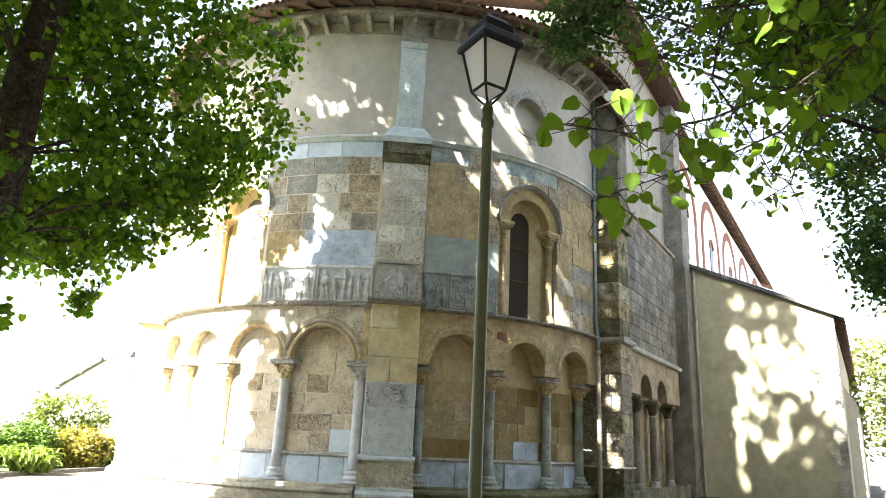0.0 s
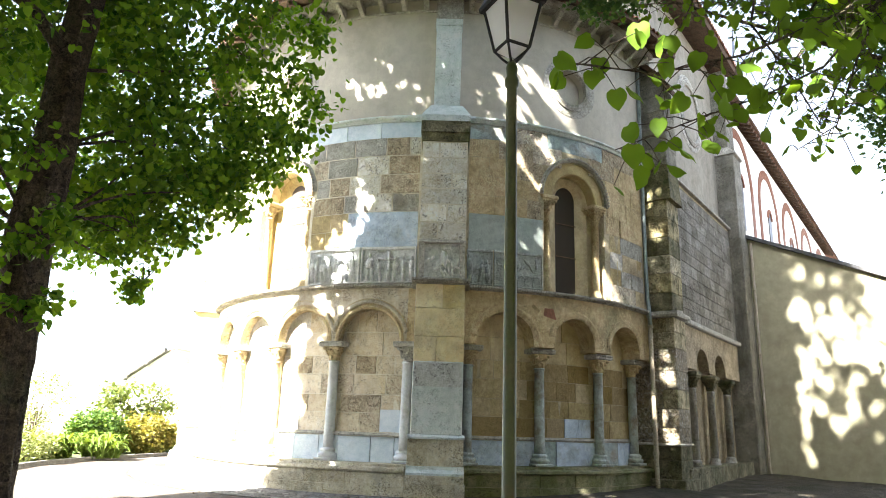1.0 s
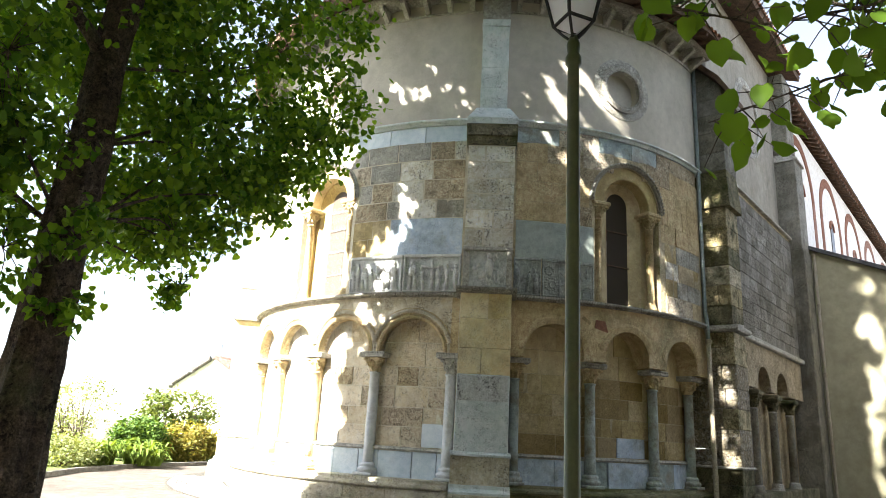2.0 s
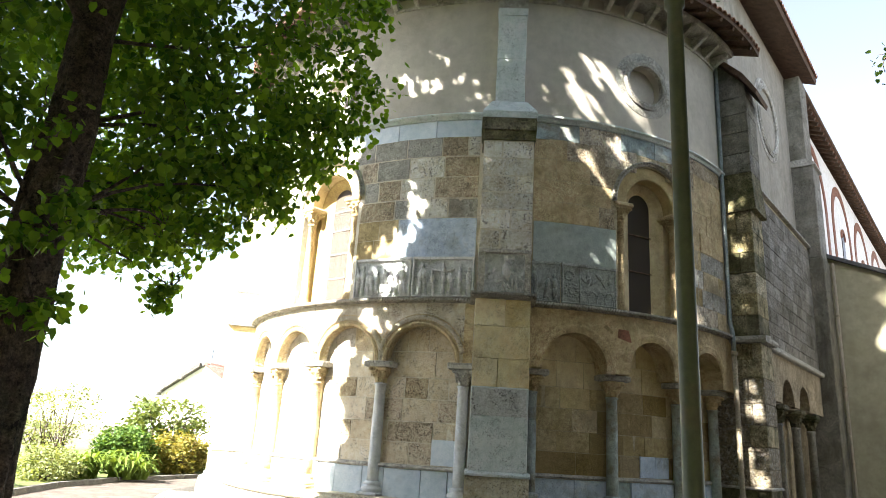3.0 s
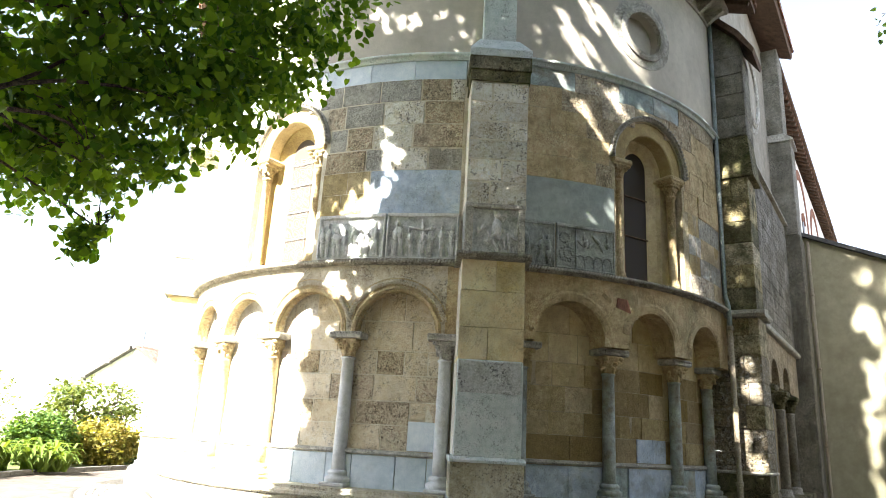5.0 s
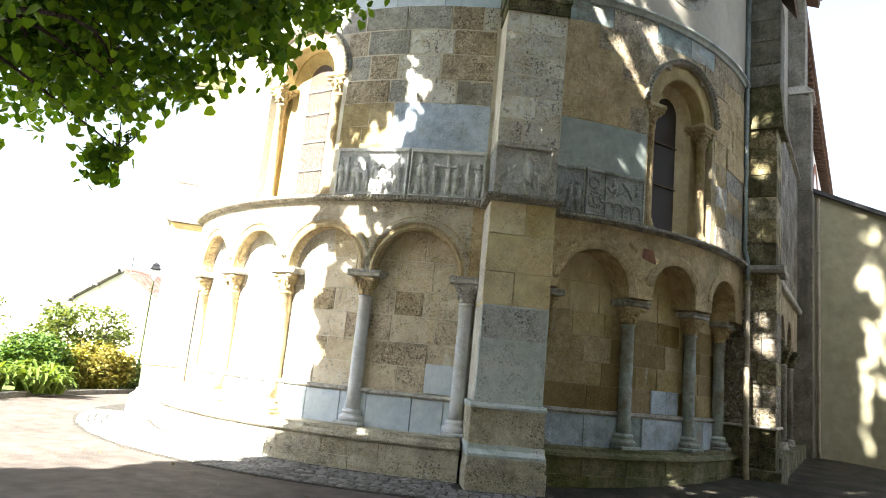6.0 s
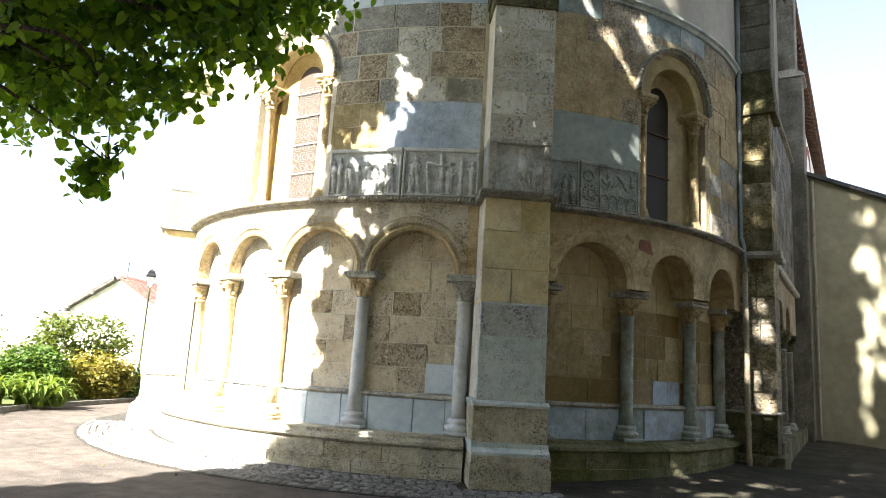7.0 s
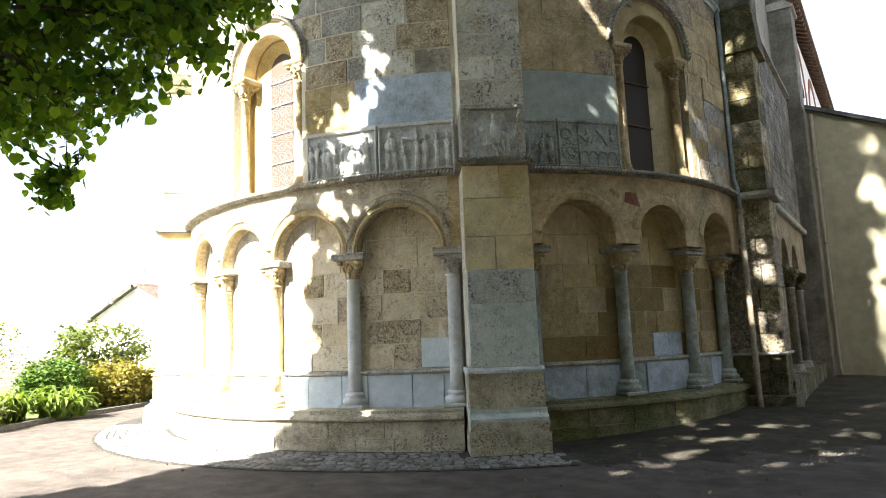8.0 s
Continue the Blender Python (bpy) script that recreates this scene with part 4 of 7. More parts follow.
# ---- apse buttresses ----
def buttress(name, a, front):
    b = thing(name, CHURCH @ at_angle(a, R), "tall stepped stone buttress with cement repairs and a sloping cap", "buttress", kind="structure")
    P = 0.62

    def stack(piece, z0, z1, half, out, mats, gap=0.004, splits=(2,)):
        n = rng.choice(splits)
        cuts = sorted([-half] + [rng.uniform(-half * 0.4, half * 0.4) for _ in range(n - 1)] + [half])
        for x0, x1 in zip(cuts, cuts[1:]):
            bm = bevelled_box((x0 + gap / 2, -out, z0), (x1 - gap / 2, 0.15, z1 - gap), 0.006)
            for v in bm.verts:
                v.co += Vector((rng.uniform(-1, 1), rng.uniform(-1, 1), rng.uniform(-1, 1))) * 0.005
            part(piece, bm, rng.choice(mats), b)
    stack("footing", 0.0, 0.30, 0.575, P + 0.25, (PLINTHSTONE,), splits=(3,))
    stack("footing", 0.30, 0.46, 0.56, P + 0.24, (PLINTHSTONE,), splits=(1,))
    bm = sweep([(-P - 0.22, 0.46), (-P - 0.22, 0.50), (-P - 0.12, 0.56), (-P - 0.12, 0.62), (0.15, 0.62), (0.15, 0.46)], [lambda o, u, x=x: Vector((x, o, u)) for x in (-0.555, 0.555)])
    part("offset", bm, CEMENT, b)
    stack("stone", 0.62, 1.12, 0.545, P + 0.08, (PLINTHSTONE,), splits=(2,))
    bm = sweep([(-P - 0.11, 1.12), (-P - 0.11, 1.16), (-P - 0.02, 1.20), (0.15, 1.20), (0.15, 1.12)], [lambda o, u, x=x: Vector((x, o, u)) for x in (-0.56, 0.56)])
    part("offset", bm, CEMENT, b)
    part("cement_render", bevelled_box((-0.505, -P - 0.015, 1.20), (0.505, 0.15, 2.62), 0.015), CEMENT, b, "grey cement render")
    part("cement_patch", bevelled_box((-0.49, -P - 0.021, 2.12), (0.47, -P, 2.60), 0.008), PALECEMENT, b, "rough paler cement patch")
    # thin faces whose pale colour holds light bounced from the sunlit wall
    for z0, z1 in ((1.22, 2.60), (2.66, 4.16)):
        part("flank_render", bevelled_box((-0.5095, -P + 0.02, z0), (-0.495, 0.1, z1), 0.003), LITSTONE, b, "flank face paled for light off the sunlit wall")
    stack("stone", 2.62, 3.12, 0.505, P, (BUTTOCHRE,), splits=(2,))
    stack("stone", 3.12, 3.70, 0.505, P, (BUTTOCHRE,), splits=(1,))
    stack("stone", 3.70, 4.20, 0.505, P, (BUTTOCHRE,), splits=(2,))
    bm = sweep([(-P, 4.20), (-P - 0.07, 4.22), (-P - 0.10, 4.27), (-P - 0.10, 4.31), (-P + 0.02, 4.34), (0.15, 4.34), (0.15, 4.20)], [lambda o, u, x=x: Vector((x, o, u)) for x in (-0.60, 0.60)])
    string = part("string", bm, WEATHERED, b, "weathered carved string")
    bm = bmesh.new()
    for k in range(24):
        bmesh.ops.create_icosphere(bm, subdivisions=1, radius=1, matrix=Matrix.Translation((-0.58 + 0.05 * k, -P - 0.10, 4.275)) @ Matrix.Rotation(radians(35), 4, "Y") @ Matrix.Diagonal((0.02, 0.02, 0.04, 1)))
    part("rope", bm, GREYSTONE, string, soft=True)
    # carved panel
    panel = part("panel", bevelled_box((-0.485, -P + 0.06, 4.34), (0.485, 0.15, 5.08), 0.012), RELIEFBACK, b, "grey carved panel")
    bm = bmesh.new()
    rg = random.Random(2)
    for k in range(34):
        bmesh.ops.create_icosphere(bm, subdivisions=1, radius=1, matrix=Matrix.Translation((0.02 + rg.gauss(0, 0.13), -P + 0.05, 4.68 + rg.gauss(0, 0.15))) @ Matrix.Rotation(rg.uniform(-1.2, 1.2), 4, "Y") @ Matrix.Diagonal((0.028 * rg.uniform(0.6, 1.3), 0.05, 0.085 * rg.uniform(0.5, 1.2), 1)))
    bmesh.ops.create_icosphere(bm, subdivisions=2, radius=1, matrix=Matrix.Translation((0.03, -P + 0.05, 4.98)) @ Matrix.Diagonal((0.05, 0.06, 0.06, 1)))
    bmesh.ops.create_icosphere(bm, subdivisions=2, radius=1, matrix=Matrix.Translation((0.04, -P + 0.06, 4.75)) @ Matrix.Diagonal((0.09, 0.07, 0.18, 1)))
    part("carving", bm, RELIEF, panel, "worn seated shape", soft=True)
    bm = bmesh.new()
    for x0, x1 in ((-0.485, -0.36), (0.38, 0.485)):
        box(bm, (x0, -P + 0.0, 4.34), (x1, 0.1, 5.08))
    part("panel_side", bm, GREYSTONE, b)
    part("band", bevelled_box((-0.50, -P - 0.02, 5.08), (0.50, 0.15, 5.15), 0.015), GREYSTONE, b)
    zs = [5.15, 5.55, 5.95, 6.30, 6.64, 7.00, 7.37]
    part("mortar_core", bevelled_box((-0.491, -P + 0.004, 5.15), (0.491, 0.14, 7.37), 0.004), MORTAR, b)
    for z0, z1 in zip(zs, zs[1:]):
        stack("stone", z0, z1, 0.495, P, (BUTTSTONE,), 0.026, splits=(1, 2, 2))
    stack("ledge", 7.37, 7.58, 0.52, P + 0.03, (MOSSY,), splits=(2,))
    stack("ledge", 7.58, 7.84, 0.54, P + 0.05, (MOSSY,), splits=(1,))
    # sloping shoulders
    bm = bmesh.new()
    lo = [bm.verts.new(v) for v in ((-0.54, -P - 0.06, 7.84), (0.54, -P - 0.06, 7.84), (0.54, 0.1, 7.84), (-0.54, 0.1, 7.84))]
    mid = [bm.verts.new(v) for v in ((-0.54, -P - 0.06, 7.98), (0.54, -P - 0.06, 7.98), (0.54, 0.1, 7.98), (-0.54, 0.1, 7.98))]
    hi = [bm.verts.new(v) for v in ((-0.36, -0.30, 8.39), (0.36, -0.30, 8.39), (0.36, 0.1, 8.39), (-0.36, 0.1, 8.39))]
    for p, q in ((lo, mid), (mid, hi)):
        for k in range(4):
            bm.faces.new((p[k], p[(k + 1) % 4], q[(k + 1) % 4], q[k]))
    bm.faces.new(lo[::-1])
    bm.faces.new(hi)
    part("shoulder", bm, CEMENT, b, "sloping cement shoulder")
    zs = [8.39, 8.9, 9.4, 9.95, 10.45]
    for z0, z1 in zip(zs, zs[1:]):
        stack("pilaster", z0, z1, 0.30, 0.28, (CEMENT,), splits=(1,))
    stack("pilaster", 10.45, 10.62, 0.32, 0.30, (CEMENT,), splits=(1,))
    stack("pilaster", 10.62, 11.30, 0.32, 0.29, (GREYSTONE,), splits=(1,))
    return b


buttress("buttress", BUTT, True)
buttress("buttress", -39.4, False)

# ---- choir, nave and aisle ----
# Grey stone with the near trees' shade worked into its base colour
CHOIRSTONE = material("shade_darkened_choir_stone", (0.197, 0.185, 0.154), (0.336, 0.314, 0.265), 2.5, 55, bump=0.5, stain=(0.13, 0.115, 0.085), stain_scale=1.5, stain_amount=0.4, vary=0.24, pits=0.7, streak=0.3, contrast=0.38)
# PLASTER darkened: the shade on the choir's side is in the colour
DIMPLASTER = material("shade_dimmed_plaster", (0.27, 0.25, 0.205), (0.36, 0.335, 0.28), 0.9, 80, rough=0.9, bump=0.1, stain=(0.22, 0.20, 0.155), stain_amount=0.3, streak=0.3, contrast=0.25)
CHOIRBROWN = material("dull_brown_choir_stone", (0.355, 0.29, 0.188), (0.551, 0.46, 0.312), 2.5, 55, bump=0.5, vary=0.2, pits=0.8, streak=0.3)
choir = thing("wall_choir", CHURCH, "straight choir wall of grey-brown stone, plastered above, with a small blind arcade", "church wall", kind="structure")
XC = 6.98
bm = bmesh.new()
# upright face at XC with two small arches, seen on the side of the church
def flat_arches(bm, x, y0, y1, z0, spring, top, centres, half, deep, n=12):
    prev = y0
    for c in centres:
        ss = [c - half * math.cos(math.pi * i / n) for i in range(n + 1)]
        hs = [spring + math.sqrt(max(0, half * half - (s - c) ** 2)) for s in ss]
        lowv = [bm.verts.new((x, s, h)) for s, h in zip(ss, hs)]
        upv = [bm.verts.new((x, s, top)) for s in ss]
        bk = [bm.verts.new((x - deep, s, h)) for s, h in zip(ss, hs)]
        for i in range(n):
            bm.faces.new((lowv[i], lowv[i + 1], upv[i + 1], upv[i]))
            bm.faces.new((lowv[i], bk[i], bk[i + 1], lowv[i + 1]))
        e = [bm.verts.new(v) for v in ((x, prev, spring), (x, ss[0], spring), (x, ss[0], top), (x, prev, top))]
        bm.faces.new(e)
        prev = ss[-1]
    bm.faces.new([bm.verts.new(v) for v in ((x, prev, spring), (x, y1, spring), (x, y1, top), (x, prev, top))])
flat_arches(bm, XC, 0.9, 7.2, 0.5, 3.05, 4.2, (2.93, 4.72), 0.62, 0.3)
part("arcade_wall", bm, CHOIRBROWN, choir)
part("niche_back", bevelled_box((6.2, 0.5, 0.0), (XC - 0.28, 7.2, 4.2), 0.01), CHOIRBROWN, choir)
part("plinth", bevelled_box((6.2, 0.6, 0.0), (XC + 0.22, 8.1, 0.55), 0.02), MOSSY, choir)
part("string", bevelled_box((6.4, 0.9, 4.18), (XC + 0.13, 7.2, 4.32), 0.03), GREYSTONE, choir)
part("backing", bevelled_box((6.2, 0.3, 4.2), (XC - 0.03, 7.2, 8.25), 0.01), EARTHMORTAR, choir)
z = 4.32
while z < 8.1:
    h = rng.uniform(0.27, 0.36)
    y = 1.0
    while y < 7.1:
        l = rng.uniform(0.4, 0.8)
        e = min(7.2, y + l)
        me = block_mesh("stone", e - y - 0.015, min(h, 8.2 - z) - 0.015, 0.06, CHOIRSTONE)
        part("stone", me, None, choir, m=Matrix.Translation((XC, (y + e) / 2, z)) @ Matrix.Rotation(radians(90), 4, "Z"))
        y = e
    z += h
bm = sweep([(XC + 0.08, 8.22), (XC + 0.08, 8.28), (6.6, 8.75), (6.2, 8.75), (6.2, 8.22)], [lambda o, u, y=y: Vector((o, y, u)) for y in (0.9, 7.25)])
part("weathering", bm, GREYSTONE, choir, "sloping stone ledge")
part("upper_wall", bevelled_box((5.9, 0.5, 8.2), (6.70, 8.2, 14.4), 0.01), DIMPLASTER, choir, "cream plaster dimmed to hold its shade")
part("east_wall", bevelled_box((-6.75, 0.6, 8.2), (5.9, 1.2, 14.4), 0.01), PLASTER, choir)
part("south_wall", bevelled_box((-7.1, 0.5, 0), (-6.2, 34, 13.6), 0.01), PLASTER, choir)
for y in (2.05, 3.83, 5.6):
    col = thing("choir_column", CHURCH @ pose(XC - 0.08, y, 0), "small dark weathered column of the choir arcade", "column", "columns of the choir arcade")
    part("base", lathe([(0.18, 0.45), (0.18, 0.55), (0.14, 0.62), (0.15, 0.68), (0.11, 0.72)], 16), GREYSTONE, col, soft=True)
    part("shaft", lathe([(0.11, 0.72), (0.10, 2.5), (0.125, 2.52), (0.10, 2.56)], 16), GREYSTONE, col, soft=True)
    part("capital", capital_mesh(0.10, 0.17, 2.56, 2.86, 40 + int(y)), MOSSY, col, soft=True)
    part("abacus", bevelled_box((-0.22, -0.24, 2.86), (0.22, 0.24, 2.99), 0.03), MOSSY, col)
# choir oculus
n = 40
oc = thing("window_oculus", CHURCH, "large round window ring in cream plaster", "round window", kind="structure")
for r0, r1, o in ((0.95, 1.12, 0.09), (1.13, 1.3, 0.03)):
    bm = bmesh.new()
    prof = [(r0, -0.1), (r0, o * 0.6), ((r0 + r1) / 2, o), (r1, o * 0.5), (r1, -0.1)]
    rings = [[bm.verts.new((6.70 + u, 4.25 + rr * math.cos(2 * math.pi * i / n), 11.5 + rr * math.sin(2 * math.pi * i / n))) for rr, u in prof] for i in range(n)]
    for i in range(n):
        for k in range(4):
            bm.faces.new((rings[i][k], rings[i][k + 1], rings[(i + 1) % n][k + 1], rings[(i + 1) % n][k]))
    part("ring", bm, GREYSTONE, oc)


def far_buttress():
    b = thing("buttress", CHURCH, "mossy dark stepped buttress with lichen-speckled stones", "buttress", kind="structure")
    X0, X1, Y0, Y1 = 6.0, 7.15, 0.03, 0.95
    part("footing", bevelled_box((X0, Y0 - 0.12, 0), (X1 + 0.12, Y1 + 0.1, 0.32), 0.02), MOSSY, b)
    zs = [0.32, 0.75, 1.1, 1.5, 1.95, 2.4, 2.85, 3.4, 3.8, 4.16]
    for i, (z0, z1) in enumerate(zip(zs, zs[1:])):
        cut = rng.uniform(6.7, 6.95)
        for x0, x1 in ((X0, cut), (cut, X1)):
            bm = bevelled_box((x0 + 0.004, Y0 + rng.uniform(-0.02, 0.03), z0), (x1 - 0.004, Y1, z1 - 0.006), 0.025, 2)
            part("stone", bm, MOSSY if i < 2 else MOSSOCHRE if i > 6 else rng.choice((MOSSOCHRE, LICHEN, LICHEN)), b)
    part("offset", bevelled_box((X0, Y0 - 0.05, 1.08), (X1 + 0.04, Y1 + 0.04, 1.14), 0.02), GREYSTONE, b)
    bm = sweep([(-0.13, 4.16), (-0.16, 4.22), (-0.14, 4.30), (0.3, 4.34), (0.3, 4.16)], [lambda o, u, x=x: Vector((x, Y0 + o, u)) for x in (6.3, X1 + 0.14)])
    part("cornice", bm, GREYSTONE, b)
    part("cornice", bevelled_box((7.0, Y0 - 0.1, 4.18), (X1 + 0.13, Y1 + 0.07, 4.31), 0.04), GREYSTONE, b)
    zs = [4.33, 4.8, 5.3, 5.78, 6.25, 6.75, 7.25]
    for i, (z0, z1) in enumerate(zip(zs, zs[1:])):
        cut = 6.45 + 0.35 * (i % 2) + rng.uniform(-0.06, 0.06)
        for x0, x1 in ((X0, cut), (cut, X1 - 0.02)):
            bm = bevelled_box((x0 + 0.003, Y0 + 0.02 + rng.uniform(-0.02, 0.02), z0), (x1 - 0.003, Y1, z1 - 0.006), 0.025, 2)
            part("stone", bm, MOSSOCHRE if rng.random() < 0.7 else MOSSY, b)
    bm = bmesh.new()
    lo = [bm.verts.new(v) for v in ((X0, Y0 - 0.04, 7.25), (X1 + 0.10, Y0 - 0.04, 7.25), (X1 + 0.10, Y1, 7.25), (X0, Y1, 7.25))]
    hi = [bm.verts.new(v) for v in ((X0, Y0 + 0.10, 8.25), (7.16, Y0 + 0.10, 8.25), (7.16, Y1, 8.25), (X0, Y1, 8.25))]
    for k in range(4):
        bm.faces.new((lo[k], lo[(k + 1) % 4], hi[(k + 1) % 4], hi[k]))
    bm.faces.new(lo[::-1])
    bm.faces.new(hi)
    part("weathering", bm, MOSSY, b, "mossy sloping offset")
    zs = [8.25, 8.75, 9.3, 9.8, 10.25]
    for z0, z1 in zip(zs, zs[1:]):
        part("pier", bevelled_box((6.0, Y0 + 0.08, z0), (7.17, Y1, z1 - 0.008), 0.015), STAINED, b)
    part("pier", prism([(6.0, 10.25), (7.17, 10.25), (7.12, 10.6), (6.5, 11.3), (6.0, 11.3)], Y1 - Y0 - 0.08, Matrix.Translation((0, Y0 + 0.08, 0))), STAINED, b)
    bm = prism([(7.42, 10.16), (7.46, 10.26), (7.16, 10.80), (6.6, 11.42), (6.5, 11.34), (7.08, 10.70)], Y1 - Y0 + 0.1, Matrix.Translation((0, Y0 - 0.05, 0)))
    part("cap", bm, TIMBER, b, "dark sloping cap")
    return b


STAINED = material("rain_stained_grey_stone", (0.212, 0.196, 0.151), (0.343, 0.323, 0.265), 2.4, 50, bump=0.5, stain=(0.15, 0.135, 0.095), stain_scale=1.3, stain_amount=0.4, vary=0.12, pits=0.8, streak=0.6, contrast=0.5)
LICHEN = material("lichen_spotted_stone", (0.168, 0.137, 0.089), (0.347, 0.289, 0.189), 5.0, 40, bump=0.6, stain=(0.62, 0.60, 0.54), stain_scale=14.0, stain_amount=0.40, vary=0.12, pits=1.0, contrast=0.7)
far_buttress()
pil = thing("buttress", CHURCH, "tall grey pilaster buttress between choir and aisle", "buttress", kind="structure")
part("lower_pier", bevelled_box((6.5, 7.1, 0), (7.38, 8.1, 7.9), 0.02), STAINED, pil)
part("middle_pier", bevelled_box((6.3, 7.1, 7.9), (7.34, 8.1, 11.0), 0.02), STAINED, pil)
part("upper_pier", bevelled_box((6.3, 7.1, 11.2), (7.18, 8.1, 14.3), 0.02), STAINED, pil)
bm = sweep([(7.42, 11.0), (7.42, 11.06), (7.18, 11.24), (6.4, 11.24), (6.4, 11.0)], [lambda o, u, y=y: Vector((o, y, u)) for y in (7.05, 8.14)])
part("offset", bm, GREYSTONE, pil)

# nave clerestory with brick arches
nave = thing("wall_nave", CHURCH, "white plastered clerestory with red brick arches and small windows", "church wall", kind="structure")
part("clerestory", bevelled_box((6.0, 8.1, 7.5), (6.62, 40, 14.0), 0.01), WHITEWALL, nave)
for k in range(5):
    yc = 11.4 + 5.6 * k
    def arcn(t):
        return lambda o, u: Vector((6.62 + u, yc - (1.85 + o) * math.cos(t), 11.4 + (1.85 + o) * math.sin(t)))
    bm = sweep([(0.0, -0.05), (0.0, 0.03), (0.42, 0.03), (0.42, -0.05)], [arcn(math.pi * i / 24) for i in range(25)])
    part("brick_arch", bm, BRICK, nave, "red brick arch")
    for sgn in (-1, 1):
        part("brick_jamb", bevelled_box((6.57, yc + sgn * 2.06 - 0.21, 8.0), (6.65, yc + sgn * 2.06 + 0.21, 11.4), 0.005), BRICK, nave)
    bm = bmesh.new()
    pts = [(-0.3, 9.4)] + [(-0.3 * math.cos(math.pi * i / 10), 11.3 + 0.3 * math.sin(math.pi * i / 10)) for i in range(11)] + [(0.3, 9.4)]
    bm = prism(pts, 0.03, pose(6.65, yc, 0, 0, 0, 90))
    part("window_pane", bm, DARKGLASS, nave, "small dark round-headed window")
    part("surround", sweep([(0.0, -0.02), (0.0, 0.05), (0.16, 0.05), (0.16, -0.02)], [lambda o, u, t=math.pi * i / 12: Vector((6.64 + u, yc - (0.3 + o) * math.cos(t), 11.3 + (0.3 + o) * math.sin(t))) for i in range(13)]), BRICK, nave)

nroof = thing("roof_nave", CHURCH, "long clay-tiled nave roof with exposed dark rafters", "roof", kind="structure")
bm = sweep([(7.08, 14.22), (7.10, 14.32), (0.0, 17.6), (0.0, 17.45)], [lambda o, u, y=y: Vector((o, y, u)) for y in (8.1, 40.5)])
part("slope", bm, TILE, nroof)
bm = sweep([(-7.08, 14.22), (-7.10, 14.32), (0.0, 17.6), (0.0, 17.45)], [lambda o, u, y=y: Vector((o, y, u)) for y in (8.1, 40.5)])
part("slope", bm, TILE, nroof)
nr_me = bpy.data.meshes.new("rafter")
bm = bevelled_box((-0.06, -0.8, -0.13), (0.06, 0.1, 0.0), 0.008)
bm.to_mesh(nr_me)
bm.free()
sl = math.atan2(17.5 - 14.22, 7.35)
for k in range(60):
    part("rafter", nr_me, TIMBER, nroof, m=Matrix.Translation((6.35, 8.3 + 0.5 * k, 14.50)) @ Matrix.Rotation(radians(90), 4, "Z") @ Matrix.Rotation(sl, 4, "X"))
part("gutter", tube([(7.12, 8.1, 14.27), (7.12, 40.5, 14.27)], 0.06, 8), TIMBER, nroof)
croof = thing("roof_choir", CHURCH, "dark-timbered overhanging tiled roof of the choir", "roof", kind="structure")
for sgn in (1, -1):
    bm = sweep([(sgn * 7.5, 14.38), (sgn * 7.54, 14.54), (0.0, 17.9), (0.0, 17.7)], [lambda o, u, y=y: Vector((o, y, u)) for y in (0.3, 8.2)])
    part("slope", bm, TILE if sgn < 0 else TIMBER, croof)
part("gable", prism([(-6.7, 14.3), (6.7, 14.3), (0, 17.2)], 0.5, Matrix.Translation((0, 0.7, 0))), PLASTER, croof)
tt = math.atan2(3.36, 7.54)
for row in range(3):
    for k in range(43):
        part("roof_tile", tile_me, TILE, croof, m=Matrix.Translation((7.54 - 0.4 * row * math.cos(tt), 0.4 + 0.18 * k, 14.54 + 0.4 * row * math.sin(tt))) @ Matrix.Rotation(radians(90), 4, "Z") @ Matrix.Rotation(tt, 4, "X"))

# aisle with its blank end wall
aisle = thing("wall_aisle", CHURCH, "blank cream-plastered end wall of the aisle with a sloping top", "church wall", kind="structure")
bm = prism([(7.2, 0.0), (11.72, 0.0), (11.72, 6.10), (7.2, 8.15)], 0.5, Matrix.Translation((0, 8.1, 0)))
part("end_wall", bm, AISLE, aisle)
part("side_wall", bevelled_box((11.22, 8.6, 0.0), (11.72, 36, 5.75), 0.01), AISLE, aisle)
for k in range(9):
    w = 0.42 if k % 2 else 0.24
    part("quoin", bevelled_box((11.735 - w, 8.085, 0.1 + 0.42 * k), (11.735, 8.25, 0.50 + 0.42 * k), 0.015), GREYSTONE, aisle)
aroof = thing("roof_aisle", CHURCH, "lean-to tiled aisle roof with a dark edge", "roof", kind="structure")
bm = sweep([(12.0, 5.97), (12.03, 6.09), (6.6, 8.55), (6.6, 8.43)], [lambda o, u, y=y: Vector((o, y, u)) for y in (7.95, 36.2)])
part("slope", bm, SLATE, aroof)
bm = bevelled_box((-0.06, -0.5, -0.14), (0.06, 0.3, 0.0), 0.01)
me = bpy.data.meshes.new("rafter")
bm.to_mesh(me)
bm.free()
for k in range(40):
    part("rafter", me, TIMBER, aroof, m=Matrix.Translation((11.6, 8.4 + 0.65 * k, 6.12)) @ Matrix.Rotation(radians(90), 4, "Z") @ Matrix.Rotation(math.atan2(2.46, 5.43), 4, "X"))
for k in range(4):
    fb = thing("aisle_buttress", CHURCH @ pose(11.7, 11.7 + 5.2 * k, 0), "plastered aisle buttress with a sloping top", "buttress", "aisle buttresses", kind="structure")
    part("pier", sweep([(0.0, 0.0), (0.4, 0.0), (0.4, 3.4), (0.0, 4.2)], [lambda o, u, y=y: Vector((o, y, u)) for y in (-0.35, 0.35)]), PLASTER, fb)

